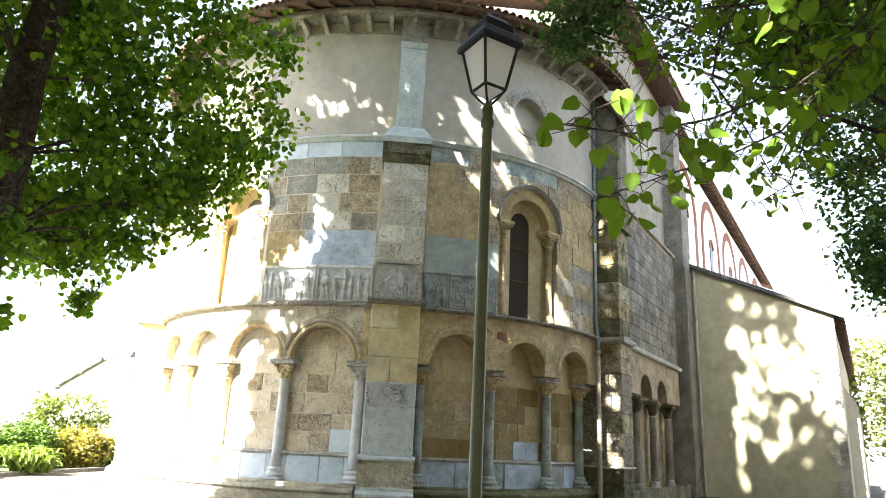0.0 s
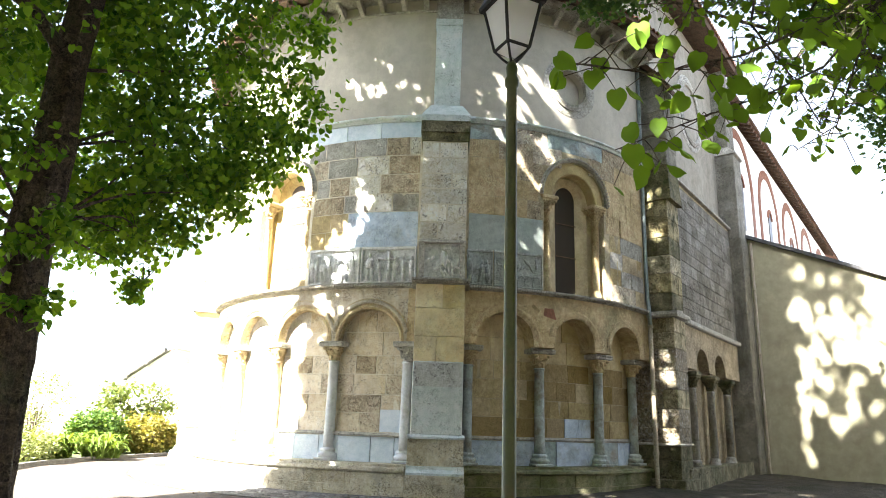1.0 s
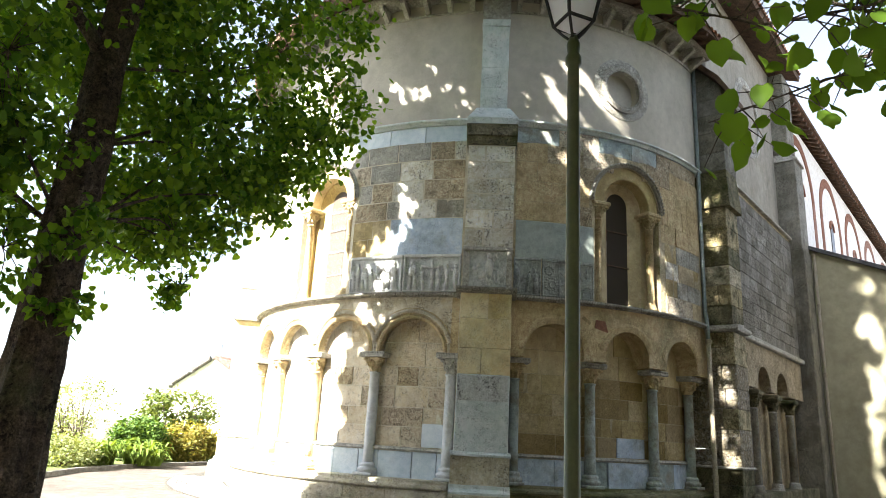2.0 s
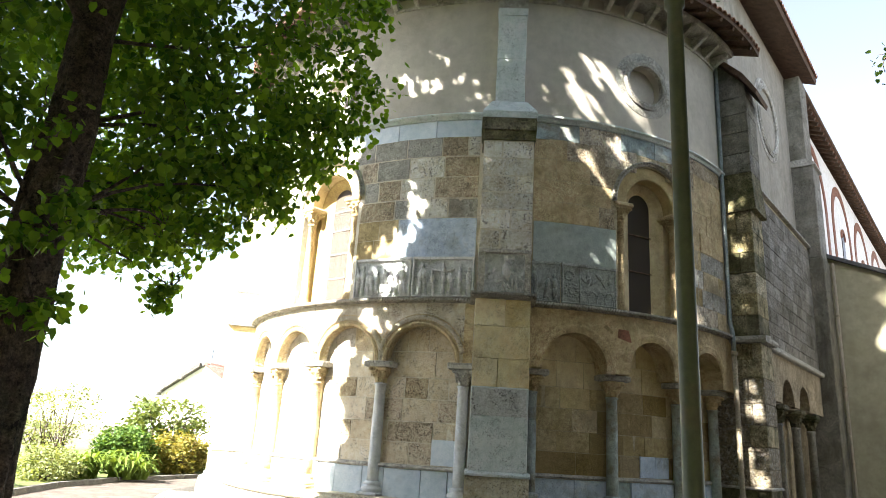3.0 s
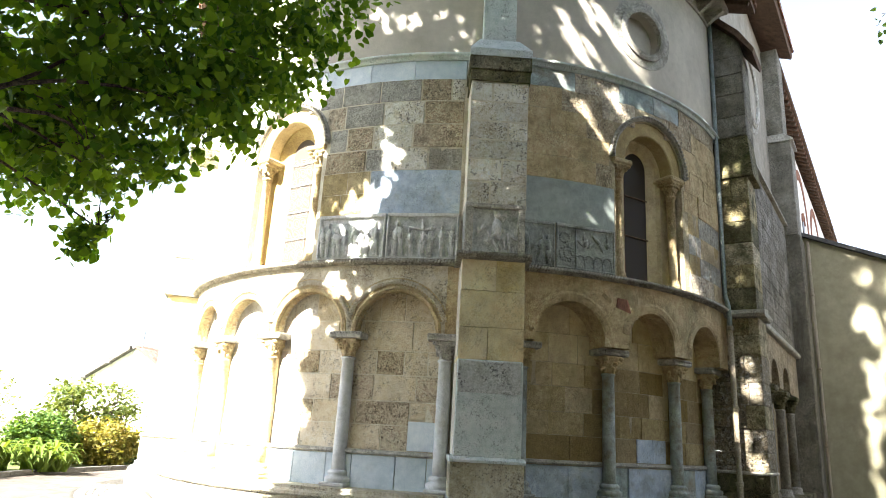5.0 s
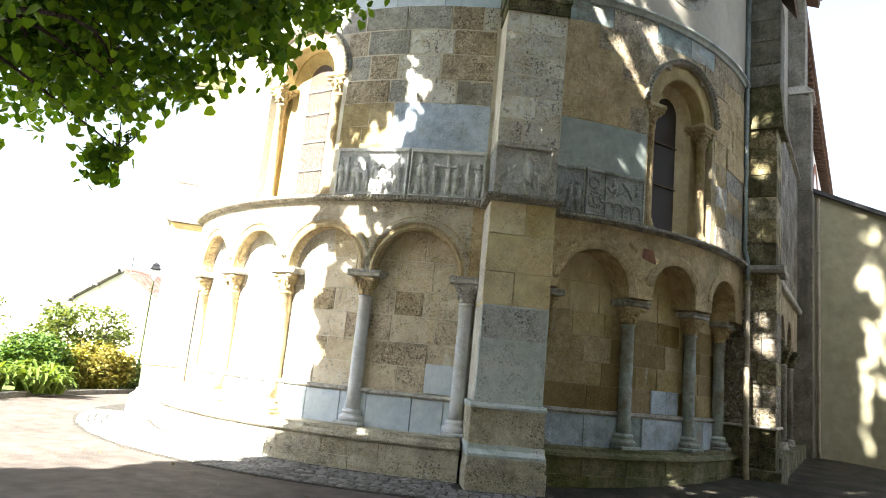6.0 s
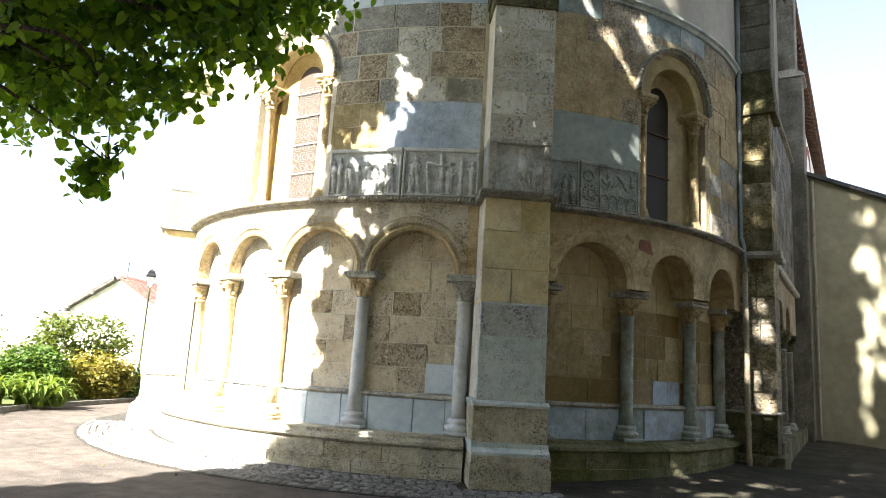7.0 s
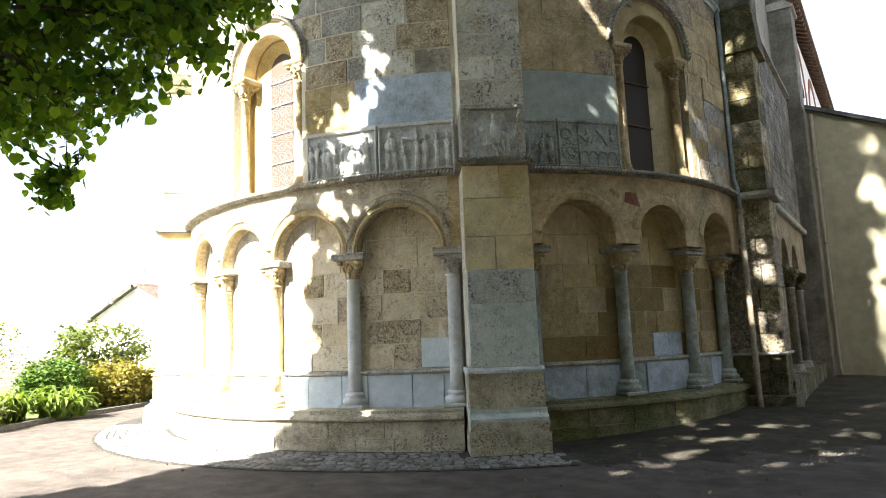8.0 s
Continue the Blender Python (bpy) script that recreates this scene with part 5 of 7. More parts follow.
# rainwater pipe in the corner of apse and buttress
pipe = thing("downpipe", CHURCH, "old rainwater pipe, zinc above and cream-painted cast iron below", "downpipe")
part("upper_pipe", tube([(6.56, -0.12, 11.2), (6.56, -0.12, 4.6), (6.62, -0.2, 4.4), (6.64, -0.24, 4.1), (6.64, -0.24, 3.9)], 0.05, 10), ZINC, pipe, soft=True)
low_pipe = part("lower_pipe", tube([(6.64, -0.24, 3.95), (6.66, -0.26, 0.35), (6.70, -0.36, 0.05)], 0.055, 10), PIPEPAINT, pipe, soft=True)
for z in (3.9, 2.3, 0.9):
    bm = lathe([(0.07, z - 0.04), (0.075, z - 0.03), (0.075, z + 0.03), (0.07, z + 0.04)], 14)
    bm.transform(Matrix.Translation((6.65, -0.25, 0)))
    part("collar", bm, PIPEPAINT, low_pipe)

pipe2 = thing("downpipe", CHURCH, "thin cream rainwater pipe in the corner of choir and aisle wall", "downpipe")
pp = part("pipe", tube([(7.48, 8.0, 7.9), (7.48, 8.0, 0.4), (7.54, 7.9, 0.12)], 0.045, 10), PIPEPAINT, pipe2, soft=True)
for z in (6.2, 4.0, 1.8):
    bm = lathe([(0.058, z - 0.03), (0.062, z - 0.02), (0.062, z + 0.02), (0.058, z + 0.03)], 12)
    bm.transform(Matrix.Translation((7.48, 8.0, 0)))
    part("bracket", bm, PIPEPAINT, pp)

# ---- street lamp ----
def street_lamp(x, y):
    t = thing("street_lamp", pose(x, y, 0, 0, 0, 65), "black four-sided lantern on a slim worn grey-green iron post", "street lamp")
    part("post", lathe([(0.10, 0.0), (0.10, 0.5), (0.085, 0.55), (0.050, 0.62), (0.046, 2.4), (0.040, 3.97), (0.055, 3.99), (0.055, 4.04), (0.04, 4.07), (0.048, 4.14), (0.03, 4.20)], 20), IRON, t, soft=True)
    zb, zt, wb, wt = 4.31, 4.70, 0.10, 0.165
    for k in range(4):
        a = math.pi / 4 + k * math.pi / 2
        b = a + math.pi / 2
        q = math.sqrt(2)
        part("cage_arm", tube([(0.02 * math.cos(a), 0.02 * math.sin(a), 4.18), (0.075 * math.cos(a), 0.075 * math.sin(a), 4.23), (wb * q * math.cos(a), wb * q * math.sin(a), zb)], 0.011, 6), BLACKIRON, t)
        part("corner_bar", tube([(wb * q * math.cos(a), wb * q * math.sin(a), zb), (wt * q * math.cos(a), wt * q * math.sin(a), zt)], 0.014, 6), BLACKIRON, t)
        part("bottom_rail", tube([(wb * q * math.cos(a), wb * q * math.sin(a), zb), (wb * q * math.cos(b), wb * q * math.sin(b), zb)], 0.013, 6), BLACKIRON, t)
        part("top_rail", tube([(wt * q * math.cos(a), wt * q * math.sin(a), zt), (wt * q * math.cos(b), wt * q * math.sin(b), zt)], 0.02, 6), BLACKIRON, t)
        s = 0.98
        pv = [(wb * q * s * math.cos(a), wb * q * s * math.sin(a), zb), (wb * q * s * math.cos(b), wb * q * s * math.sin(b), zb), (wt * q * s * math.cos(b), wt * q * s * math.sin(b), zt), (wt * q * s * math.cos(a), wt * q * s * math.sin(a), zt)]
        ob = raw("pane", pv, [(0, 1, 2, 3)], MILK, t, "frosted glass pane")
        ob.visible_shadow = False
        pv = [(0.02 * math.cos(a), 0.02 * math.sin(a), 4.23), (0.02 * math.cos(b), 0.02 * math.sin(b), 4.23), pv[1], pv[0]]
        raw("bottom_pane", pv, [(0, 1, 2, 3)], MILK, t)
    bm = bmesh.new()
    lev = [(0.195, 4.685), (0.20, 4.72), (0.165, 4.80), (0.14, 4.83), (0.135, 4.90), (0.09, 4.96), (0.03, 4.985)]
    rings = [[bm.verts.new((h * sx, h * sy, z)) for sx, sy in ((1, 1), (-1, 1), (-1, -1), (1, -1))] for h, z in lev]
    for p, q2 in zip(rings, rings[1:]):
        for k in range(4):
            bm.faces.new((p[k], p[(k + 1) % 4], q2[(k + 1) % 4], q2[k]))
    bm.faces.new(rings[0][::-1])
    bm.faces.new(rings[-1])
    hat = part("hat", bm, BLACKIRON, t)
    part("finial", lathe([(0.045, 4.98), (0.035, 5.0), (0.02, 5.015), (0.026, 5.03), (0.010, 5.05)], 12), BLACKIRON, hat)
    return t


street_lamp(-2.63, 5.38)

# ---- dark earth at the shaded foot of the church ----
DIRT = material("dark_mossy_earth", (0.036, 0.032, 0.023), (0.080, 0.068, 0.048), 1.2, 60, rough=0.95, bump=0.6, stain=(0.024, 0.029, 0.010), stain_scale=0.9, stain_amount=0.4, contrast=0.6)
outer = [pol(42.2 + 0.2 * k, 8.2 + 0.25 * math.sin(k * 0.15) + 0.14 * math.sin(k * 0.38) + 0.008 * k + 0.06 * math.sin(k * 1.31) + rng.uniform(-0.06, 0.06), -0.006) for k in range(241)]
inner_edge = [pol(42.2 + 0.2 * k, 6.3, -0.006 + 0.0007 * k) for k in range(241)]
dv = [CHURCH @ v for v in inner_edge + outer]
earth = raw("ground_earth", dv, [(k, 241 + k, 242 + k, k + 1) for k in range(240)], DIRT)
tagged(earth, "strip of dark mossy earth along the church foot", "ground", kind="structure")
yv, yf = [], []
NX, NY = 60, 84
for j in range(NY + 1):
    for i in range(NX + 1):
        x, y = 6.6 + 7.2 * i / NX, -2.2 + 10.5 * j / NY
        inside = -max((x - 9.6) * 0.77 - (y + 1.6) * 0.64, -(x - 6.6) * 0.4 - (y + 0.3) * 0.92, x - 13.6)
        wave = 0.012 * math.sin(2.3 * x + 1.1 * y) + 0.010 * math.sin(5.1 * y - 3.3 * x) + rng.uniform(-0.004, 0.004)
        yv.append(CHURCH @ Vector((x, y, min(0.25, -0.02 + 0.034 * inside) + wave)))
for j in range(NY):
    for i in range(NX):
        k = j * (NX + 1) + i
        yf.append((k, k + 1, k + NX + 2, k + NX + 1))
tagged(raw("ground_earth", yv, yf, DIRT, soft=True), "dark earth rising towards the aisle wall", "ground", kind="structure")

gv, gf = [], []
for k in range(900):
    a, rad = rng.uniform(42, 88), rng.uniform(6.95, 9.6)
    c = CHURCH @ pol(a, rad, 0.0)
    e, turn = rng.uniform(0.006, 0.02), rng.uniform(0, 3.1)
    base = len(gv)
    for j in range(4):
        w = turn + j * math.pi / 2 + rng.uniform(-0.3, 0.3)
        gv.append(c + Vector((e * math.cos(w), e * 0.8 * math.sin(w), -0.01)))
    gv.append(c + Vector((0.2 * e, 0.1 * e, e * 0.55)))
    gf += [(base + j, base + (j + 1) % 4, base + 4) for j in range(4)]
tagged(raw("gravel", gv, gf, COBBLE), "loose grey gravel scattered over the dark earth", "gravel", kind="stuff")

# ---- cobble apron ----
cob = thing("pavement_apron", CHURCH, "band of small grey cobbles laid round the foot of the apse", "cobbles", kind="structure")
BEDDING = material("dark_cobble_bedding", (0.035, 0.032, 0.027), (0.07, 0.065, 0.055), 5.0, 60, bump=0.4)
cob_me = []
for k in range(6):
    bm = bevelled_box((-0.065, -0.045, -0.06), (0.065, 0.045, 0.022), 0.016)
    for v in bm.verts:
        v.co += Vector((rng.uniform(-1, 1), rng.uniform(-1, 1), 0.3 * rng.uniform(-1, 1))) * 0.008
    me = bpy.data.meshes.new("cobble")
    bm.to_mesh(me)
    bm.free()
    me.materials.append(COBBLE)
    cob_me.append(me)
part("bedding", ring_band(-60, 41.5, [(6.7, -0.02), (8.30, -0.02), (8.30, 0.002), (6.7, 0.008)]), BEDDING, cob, "dark earth between the cobbles")
rest_v, rest_f = [], []
singles = 0
for row in range(12):
    r = 7.0 + 0.108 * row
    a = -45.0
    while a < 41.5 - 0.2 * (row % 5):
        if not (abs(a - BUTT) < 5.6 and r < 7.5):
            mm = at_angle(a, r + rng.uniform(-0.022, 0.022), rng.uniform(-0.006, 0.004)) @ Matrix.Rotation(rng.uniform(-0.08, 0.08), 4, "Z")
            if 12 < a < 36 and singles < 290:
                part("cobble", rng.choice(cob_me), None, cob, m=mm)
                singles += 1
            else:
                me = rng.choice(cob_me)
                base = len(rest_v)
                rest_v += [mm @ v.co for v in me.vertices]
                rest_f += [tuple(base + i for i in p.vertices) for p in me.polygons]
        a += (0.145 + rng.uniform(-0.012, 0.02)) * math.degrees(1 / r)
ob = raw("cobbles", rest_v, rest_f, COBBLE, cob)
tagged(ob, kind="stuff")


# ---- leaves and trees ----
LEAF = np.array([(0, 0, 0), (0, 0.5, 0.03), (0, 1.08, -0.10), (0.36, -0.06, -0.03), (0.52, 0.36, -0.10), (0.30, 0.78, -0.10), (-0.36, -0.06, -0.03), (-0.52, 0.36, -0.10), (-0.30, 0.78, -0.10)])
LEAF_F = np.array([(0, 3, 4, 1), (1, 4, 5, 2), (0, 1, 7, 6), (1, 2, 8, 7)])


def turns(rg, n, droop=0.6):
    """Random turns for n leaves whose tips hang down more or less."""
    yaw = rg.uniform(0, 2 * np.pi, n)
    pitch = rg.normal(-droop, 0.55, n)
    roll = rg.normal(0, 0.6, n)
    y = np.stack([np.cos(yaw) * np.cos(pitch), np.sin(yaw) * np.cos(pitch), np.sin(pitch)], 1)
    side = np.stack([-np.sin(yaw), np.cos(yaw), 0 * yaw], 1)
    up = np.cross(side, y)
    x = np.cos(roll)[:, None] * side + np.sin(roll)[:, None] * up
    return x, y, np.cross(x, y)


def leaf_cloud(name, places, size, mat, parent, seed, label="", droop=0.6, shape=LEAF, faces=LEAF_F):
    rg = np.random.default_rng(seed)
    n = len(places)
    x, y, z = turns(rg, n, droop)
    s = size * rg.uniform(0.65, 1.2, n)
    v = places[:, None, :] + s[:, None, None] * (shape[None, :, 0:1] * x[:, None] + shape[None, :, 1:2] * y[:, None] + shape[None, :, 2:3] * z[:, None])
    f = (faces[None] + (np.arange(n) * len(shape))[:, None, None]).reshape(-1, faces.shape[1])
    me = bpy.data.meshes.new(name)
    me.vertices.add(n * len(shape))
    me.vertices.foreach_set("co", v.astype(np.float32).ravel())
    k = faces.shape[1]
    me.loops.add(f.size)
    me.loops.foreach_set("vertex_index", f.astype(np.int32).ravel())
    me.polygons.add(len(f))
    me.polygons.foreach_set("loop_start", np.arange(0, f.size, k, dtype=np.int32))
    me.update(calc_edges=True)
    me.materials.append(mat)
    ob = part(name, me, None, parent, label)
    return tagged(ob, kind="stuff")


def limb(parent, p, q, r0, r1, bend=0.3, rg=None, n=7, name="limb"):
    p, q = Vector(p), Vector(q)
    off = Vector((rg.uniform(-1, 1), rg.uniform(-1, 1), rg.uniform(0.2, 1.0))) * bend
    pts = [p.lerp(q, t) + off * math.sin(math.pi * t) for t in [i / (n - 1) for i in range(n)]]
    part(name, tube(pts, [r0 + (r1 - r0) * i / (n - 1) for i in range(n)], 7), BARK, parent, soft=True)
    return pts


# Openings in the crowns: places on the church (angle, height, width) that the sun reaches through them
BEAMS = [(19.8, 6.35, 0.24), (20.0, 6.0, 0.2), (16.4, 5.40, 0.30), (14.6, 5.32, 0.26), (18.4, 5.5, 0.18), (12.6, 5.2, 0.2), (17.6, 4.85, 0.30), (16.4, 4.5, 0.24), (12.0, 4.0, 0.26), (14.3, 3.8, 0.22), (17.7, 3.72, 0.14), (11.4, 3.4, 0.14),
         (14.8, 9.05, 0.07), (16.6, 9.0, 0.07), (18.5, 8.8, 0.05), (17.5, 9.1, 0.17), (19.4, 9.0, 0.15), (21.7, 8.95, 0.12), (23.6, 9.2, 0.13), (26.7, 9.15, 0.15), (22.0, 9.7, 0.07), (30.0, 8.5, 0.10),
         (47.8, 9.35, 0.13), (49.8, 8.75, 0.14), (52.0, 9.5, 0.16), (54.5, 9.6, 0.17), (54.7, 8.5, 0.12), (57.3, 9.1, 0.15), (60.0, 9.3, 0.12), (62.1, 8.6, 0.15), (65.0, 8.4, 0.12), (68.0, 8.4, 0.12), (48.0, 7.85, 0.10), (51.1, 7.45, 0.12), (53.6, 7.05, 0.11), (55.6, 7.9, 0.12), (59.1, 7.65, 0.11), (63.1, 7.85, 0.09),
         (55.9, 5.5, 0.08), (57.2, 5.2, 0.07), (71.5, 5.2, 0.16), (72.5, 4.7, 0.2), (70.5, 4.55, 0.12), (22.9, 3.3, 0.06), (20.5, 1.85, 0.05), (22.9, 0.85, 0.07), (19.8, 0.27, 0.07), (27.7, 0.3, 0.04), (24.0, 0.2, 0.05)]
TARGETS = []
GLADE = ((5.9, -6.8), (7.0, -1.6))  # a line on the asphalt along which the crowns stand open
spot_rng = random.Random(12)
for a, z, w in BEAMS:
    if a > 45 and z > 6.5:
        for k in (-2.4, -1.6, -0.8, 0.1, 0.9, 1.7, 2.5):
            TARGETS.append((*pol(a + 0.8 * k + spot_rng.uniform(-0.5, 0.5), R, z - 0.13 * k), w * spot_rng.uniform(0.3, 0.55)))
    elif z > 8.0:
        for k in range(9):
            TARGETS.append((*pol(a + spot_rng.gauss(0, 2.1), R, z + spot_rng.gauss(0, 0.22)), spot_rng.uniform(0.018, 0.042)))
    else:
        TARGETS.append((*pol(a, R, z), w * 0.74))
        for k in range(3 if w > 0.12 else 1):
            TARGETS.append((*pol(a + spot_rng.gauss(0, 2.2), R, z + spot_rng.gauss(0, 0.22)), spot_rng.uniform(0.03, 0.08)))
for _ in range(34):
    TARGETS.append((spot_rng.uniform(6.72, 7.13), -0.05, spot_rng.uniform(1.2, 3.4), spot_rng.uniform(0.03, 0.095)))
for _ in range(34):
    bz = spot_rng.uniform(4.4, 7.7)
    TARGETS.append((spot_rng.uniform(6.6, 7.1), -0.02, bz, spot_rng.uniform(0.03, 0.09) * (1.4 if bz > 7.0 else 1.0)))
for x, y, z, w in ((0.3, 5.4, 3.7, 0.28), (-0.55, 5.0, 3.1, 0.28), (-1.0, 4.4, 2.75, 0.25), (-0.4, 5.9, 3.4, 0.2)):
    TARGETS.append((*(CHURCH.inverted() @ Vector((x, y, z))), w))
beam_rng = random.Random(3)
for _ in range(64):
    gx, gy = beam_rng.uniform(5.2, 8.6), beam_rng.uniform(-7.4, 2.4)
    if math.hypot(gx, gy) > 7.2:
        TARGETS.append((gx, gy, 0.0, beam_rng.uniform(0.04, 0.13)))
for _ in range(52):
    u, v = beam_rng.uniform(0, 1), beam_rng.gauss(0, 0.5)
    gx, gy = GLADE[0][0] + (GLADE[1][0] - GLADE[0][0]) * u + v, GLADE[0][1] + (GLADE[1][1] - GLADE[0][1]) * u + 0.6 * v
    TARGETS.append((gx, gy, 0.0, beam_rng.uniform(0.04, 0.13)))
# patches of sun on the aisle's end wall: along it, upwards, how many, how wide
for x0, x1, z0, z1, count, lo, hi in ((8.55, 10.3, 3.4, 6.0, 70, 0.05, 0.14), (8.5, 10.3, 2.6, 3.4, 20, 0.04, 0.10), (8.5, 10.3, 1.9, 2.6, 26, 0.05, 0.12), (10.2, 11.6, 3.0, 4.2, 36, 0.06, 0.14),
                                      (8.3, 10.4, 6.0, 7.2, 38, 0.03, 0.10), (8.45, 8.8, 0.3, 1.8, 16, 0.05, 0.10), (9.5, 10.6, 1.3, 2.4, 16, 0.04, 0.09), (11.2, 11.6, 4.2, 5.0, 8, 0.05, 0.10), (10.0, 10.7, 4.2, 5.6, 10, 0.04, 0.09)):
    for _ in range(count):
        bx, bz = beam_rng.uniform(x0, x1), beam_rng.uniform(z0, z1)
        if bz < 7.9 - 0.4536 * (bx - 7.2):
            TARGETS.append((bx, 8.1, bz, beam_rng.uniform(lo, hi)))


def sunlit(p):
    """The places in a crown that stand in the beams, or beyond the crowns' edge as the sun sees it."""
    ax = radians(AXIS)
    ca, sa = math.cos(ax), math.sin(ax)
    s = np.array((TO_SUN.x * ca + TO_SUN.y * sa, -TO_SUN.x * sa + TO_SUN.y * ca, TO_SUN.z))
    q = p - np.array((CX, CY, 0))
    loc = np.stack([q[:, 0] * ca + q[:, 1] * sa, -q[:, 0] * sa + q[:, 1] * ca, q[:, 2]], 1)
    gone = np.zeros(len(p), bool)
    for x, y, z, w in TARGETS:
        d = loc - np.array((x, y, z))
        along = d @ s
        off = d - along[:, None] * s
        turn = np.arctan2(off[:, 2], off[:, 0])
        rad = (w + 0.03) * (1 + 0.3 * np.sin(3 * turn + 9 * x) + 0.25 * np.sin(7 * turn + 5 * z))
        gone |= ((off ** 2).sum(1) < rad ** 2) & (along > (0.4 if w > 0.45 else w + 0.3))
    # the edge of the shade: left of it the apse stands in the sun
    a = s[0] ** 2 + s[1] ** 2
    b = -(loc[:, 0] * s[0] + loc[:, 1] * s[1])
    c = loc[:, 0] ** 2 + loc[:, 1] ** 2 - R * R
    disc = b * b - a * c
    k = (-b - np.sqrt(np.maximum(disc, 0))) / a
    h = loc - k[:, None] * s
    ang = np.where(disc > 0, np.degrees(np.arctan2(h[:, 0], -h[:, 1])), np.where(loc[:, 0] < 0, -90, 90))
    edge = 7.6 + 1.1 * np.sin(h[:, 2] * 4.1) + 0.7 * np.sin(h[:, 2] * 11.0) - 4.0 * (h[:, 2] > 8.0)
    gone |= ang < edge
    return gone


def blob_points(rg, centre, radius, n, shell=0.5):
    """Places in an uneven ellipsoid, denser towards its outside."""
    u = rg.normal(size=(n, 3))
    u /= np.linalg.norm(u, axis=1)[:, None]
    r = rg.uniform(shell ** 3, 1, n) ** (1 / 3)
    return np.array(centre) + u * r[:, None] * np.array(radius)


def furrowed(pts, radii, seed, n=44, steps=6):
    """A trunk along points whose bark stands in long wandering ridges."""
    rg = np.random.default_rng(seed)
    waves = [(rg.integers(7, 19), rg.uniform(0, 6.28), rg.uniform(-2.5, 2.5), rg.uniform(0.5, 2.0)) for _ in range(5)]
    bm = bmesh.new()
    rings = []
    for i in range((len(pts) - 1) * steps + 1):
        u = i / steps
        k = min(int(u), len(pts) - 2)
        p = pts[k].lerp(pts[k + 1], u - k)
        r = radii[k] + (radii[k + 1] - radii[k]) * (u - k)
        ring = []
        for j in range(n):
            a = 2 * math.pi * j / n
            d = sum(math.sin(f * a + ph + sh * math.sin(w * p.z)) for f, ph, sh, w in waves) * 0.034 + rg.normal() * 0.02
            ring.append(bm.verts.new(p + r * (1 + d) * Vector((math.cos(a), math.sin(a), 0))))
        rings.append(ring)
    for a, b in zip(rings, rings[1:]):
        for j in range(n):
            bm.faces.new((a[j], a[(j + 1) % n], b[(j + 1) % n], b[j]))
    bm.faces.new(rings[0][::-1])
    bm.faces.new(rings[-1])
    return bm


def lime_tree(base, top, crown, label, seed, leaf, trunk=0.24, mat=None, inner=0.0, fine=0.0, low_leaf=0.8):
    """A tree: trunk, limbs, and leaves in hanging clumps inside several crown bodies (centre, radius, clumps, leaves in a clump, width of a clump)."""
    rg, rr = np.random.default_rng(seed), random.Random(seed)
    t = thing("tree", pose(*base), label, "tree")
    o = Vector(base)
    pts = [Vector(base).lerp(Vector(top), k / 11) + Vector((rr.uniform(-1, 1), rr.uniform(-1, 1), 0)) * 0.05 * (k > 0) for k in range(12)]
    part("trunk", furrowed([p - o for p in pts], [trunk * (1.45 if k == 0 else 1.12 if k == 1 else 1.06 - 0.06 * k) for k in range(12)], seed), BARK, t, soft=True)
    places = []
    for c, rad, n, per, wide in crown:
        per = int(per * 2.2) if c[2] < fine else per
        start = min(pts[3:], key=lambda p: (p - Vector(c) + Vector((0, 0, 1.5))).length)
        limb(t, start - o, Vector(c) - o, trunk * 0.38 if n > 80 else 0.028, 0.03 if n > 80 else 0.008, 0.35, rr)
        tips = blob_points(rg, c, rad, n)
        tips = tips[tips[:, 2] > (2.4 if c[2] > 3.5 else 1.7)]
        n = len(tips)
        for tip in tips[:: max(1, n // 9)]:
            limb(t, Vector(c) - o, Vector(tip) - o, 0.028 if n > 60 else 0.007, 0.004, 0.25 if n > 60 else 0.08, rr, 5, "branch")
        spread = rg.normal(size=(n, per, 3)) * np.array((wide, wide, wide * 0.8))
        places.append((tips[:, None, :] + spread).reshape(-1, 3))
    places = np.concatenate(places)
    places = places[~sunlit(places)]
    if inner:
        # few leaves grow on the side of the trunk towards the path
        d = places[:, :2] - np.array(base)[:2]
        along, across = d @ np.array((0.96, -0.28)), d @ np.array((0.28, 0.96))
        bare = (np.abs(across) < inner) & (along > -0.1) & (along < 3.2) & (places[:, 2] > 4.6)
        places = places[~bare | (rg.uniform(size=len(places)) < 0.10)]
    if fine > 5:
        # openings between the boughs, through which the sky shows
        cell = np.floor((places + 0.25 * np.sin(places[:, [1, 2, 0]] * 3.1)) / 0.42).astype(int)
        gap = np.abs(np.sin(cell @ np.array((12.99, 78.23, 37.72))) * 43758.5453) % 1.0
        places = places[(gap > (0.16 if fine > 8 else 0.38)) | (places[:, 2] > fine)]
    low = places[:, 2] < fine
    for piece, size in ((places[low], leaf * low_leaf), (places[~low], leaf * 1.15)):
        if len(piece):
            leaf_cloud("crown", piece - np.array(base), size, mat or LIME_LEAF, t, seed + 1, "green heart-shaped leaves in hanging clumps", droop=0.9)
    return t


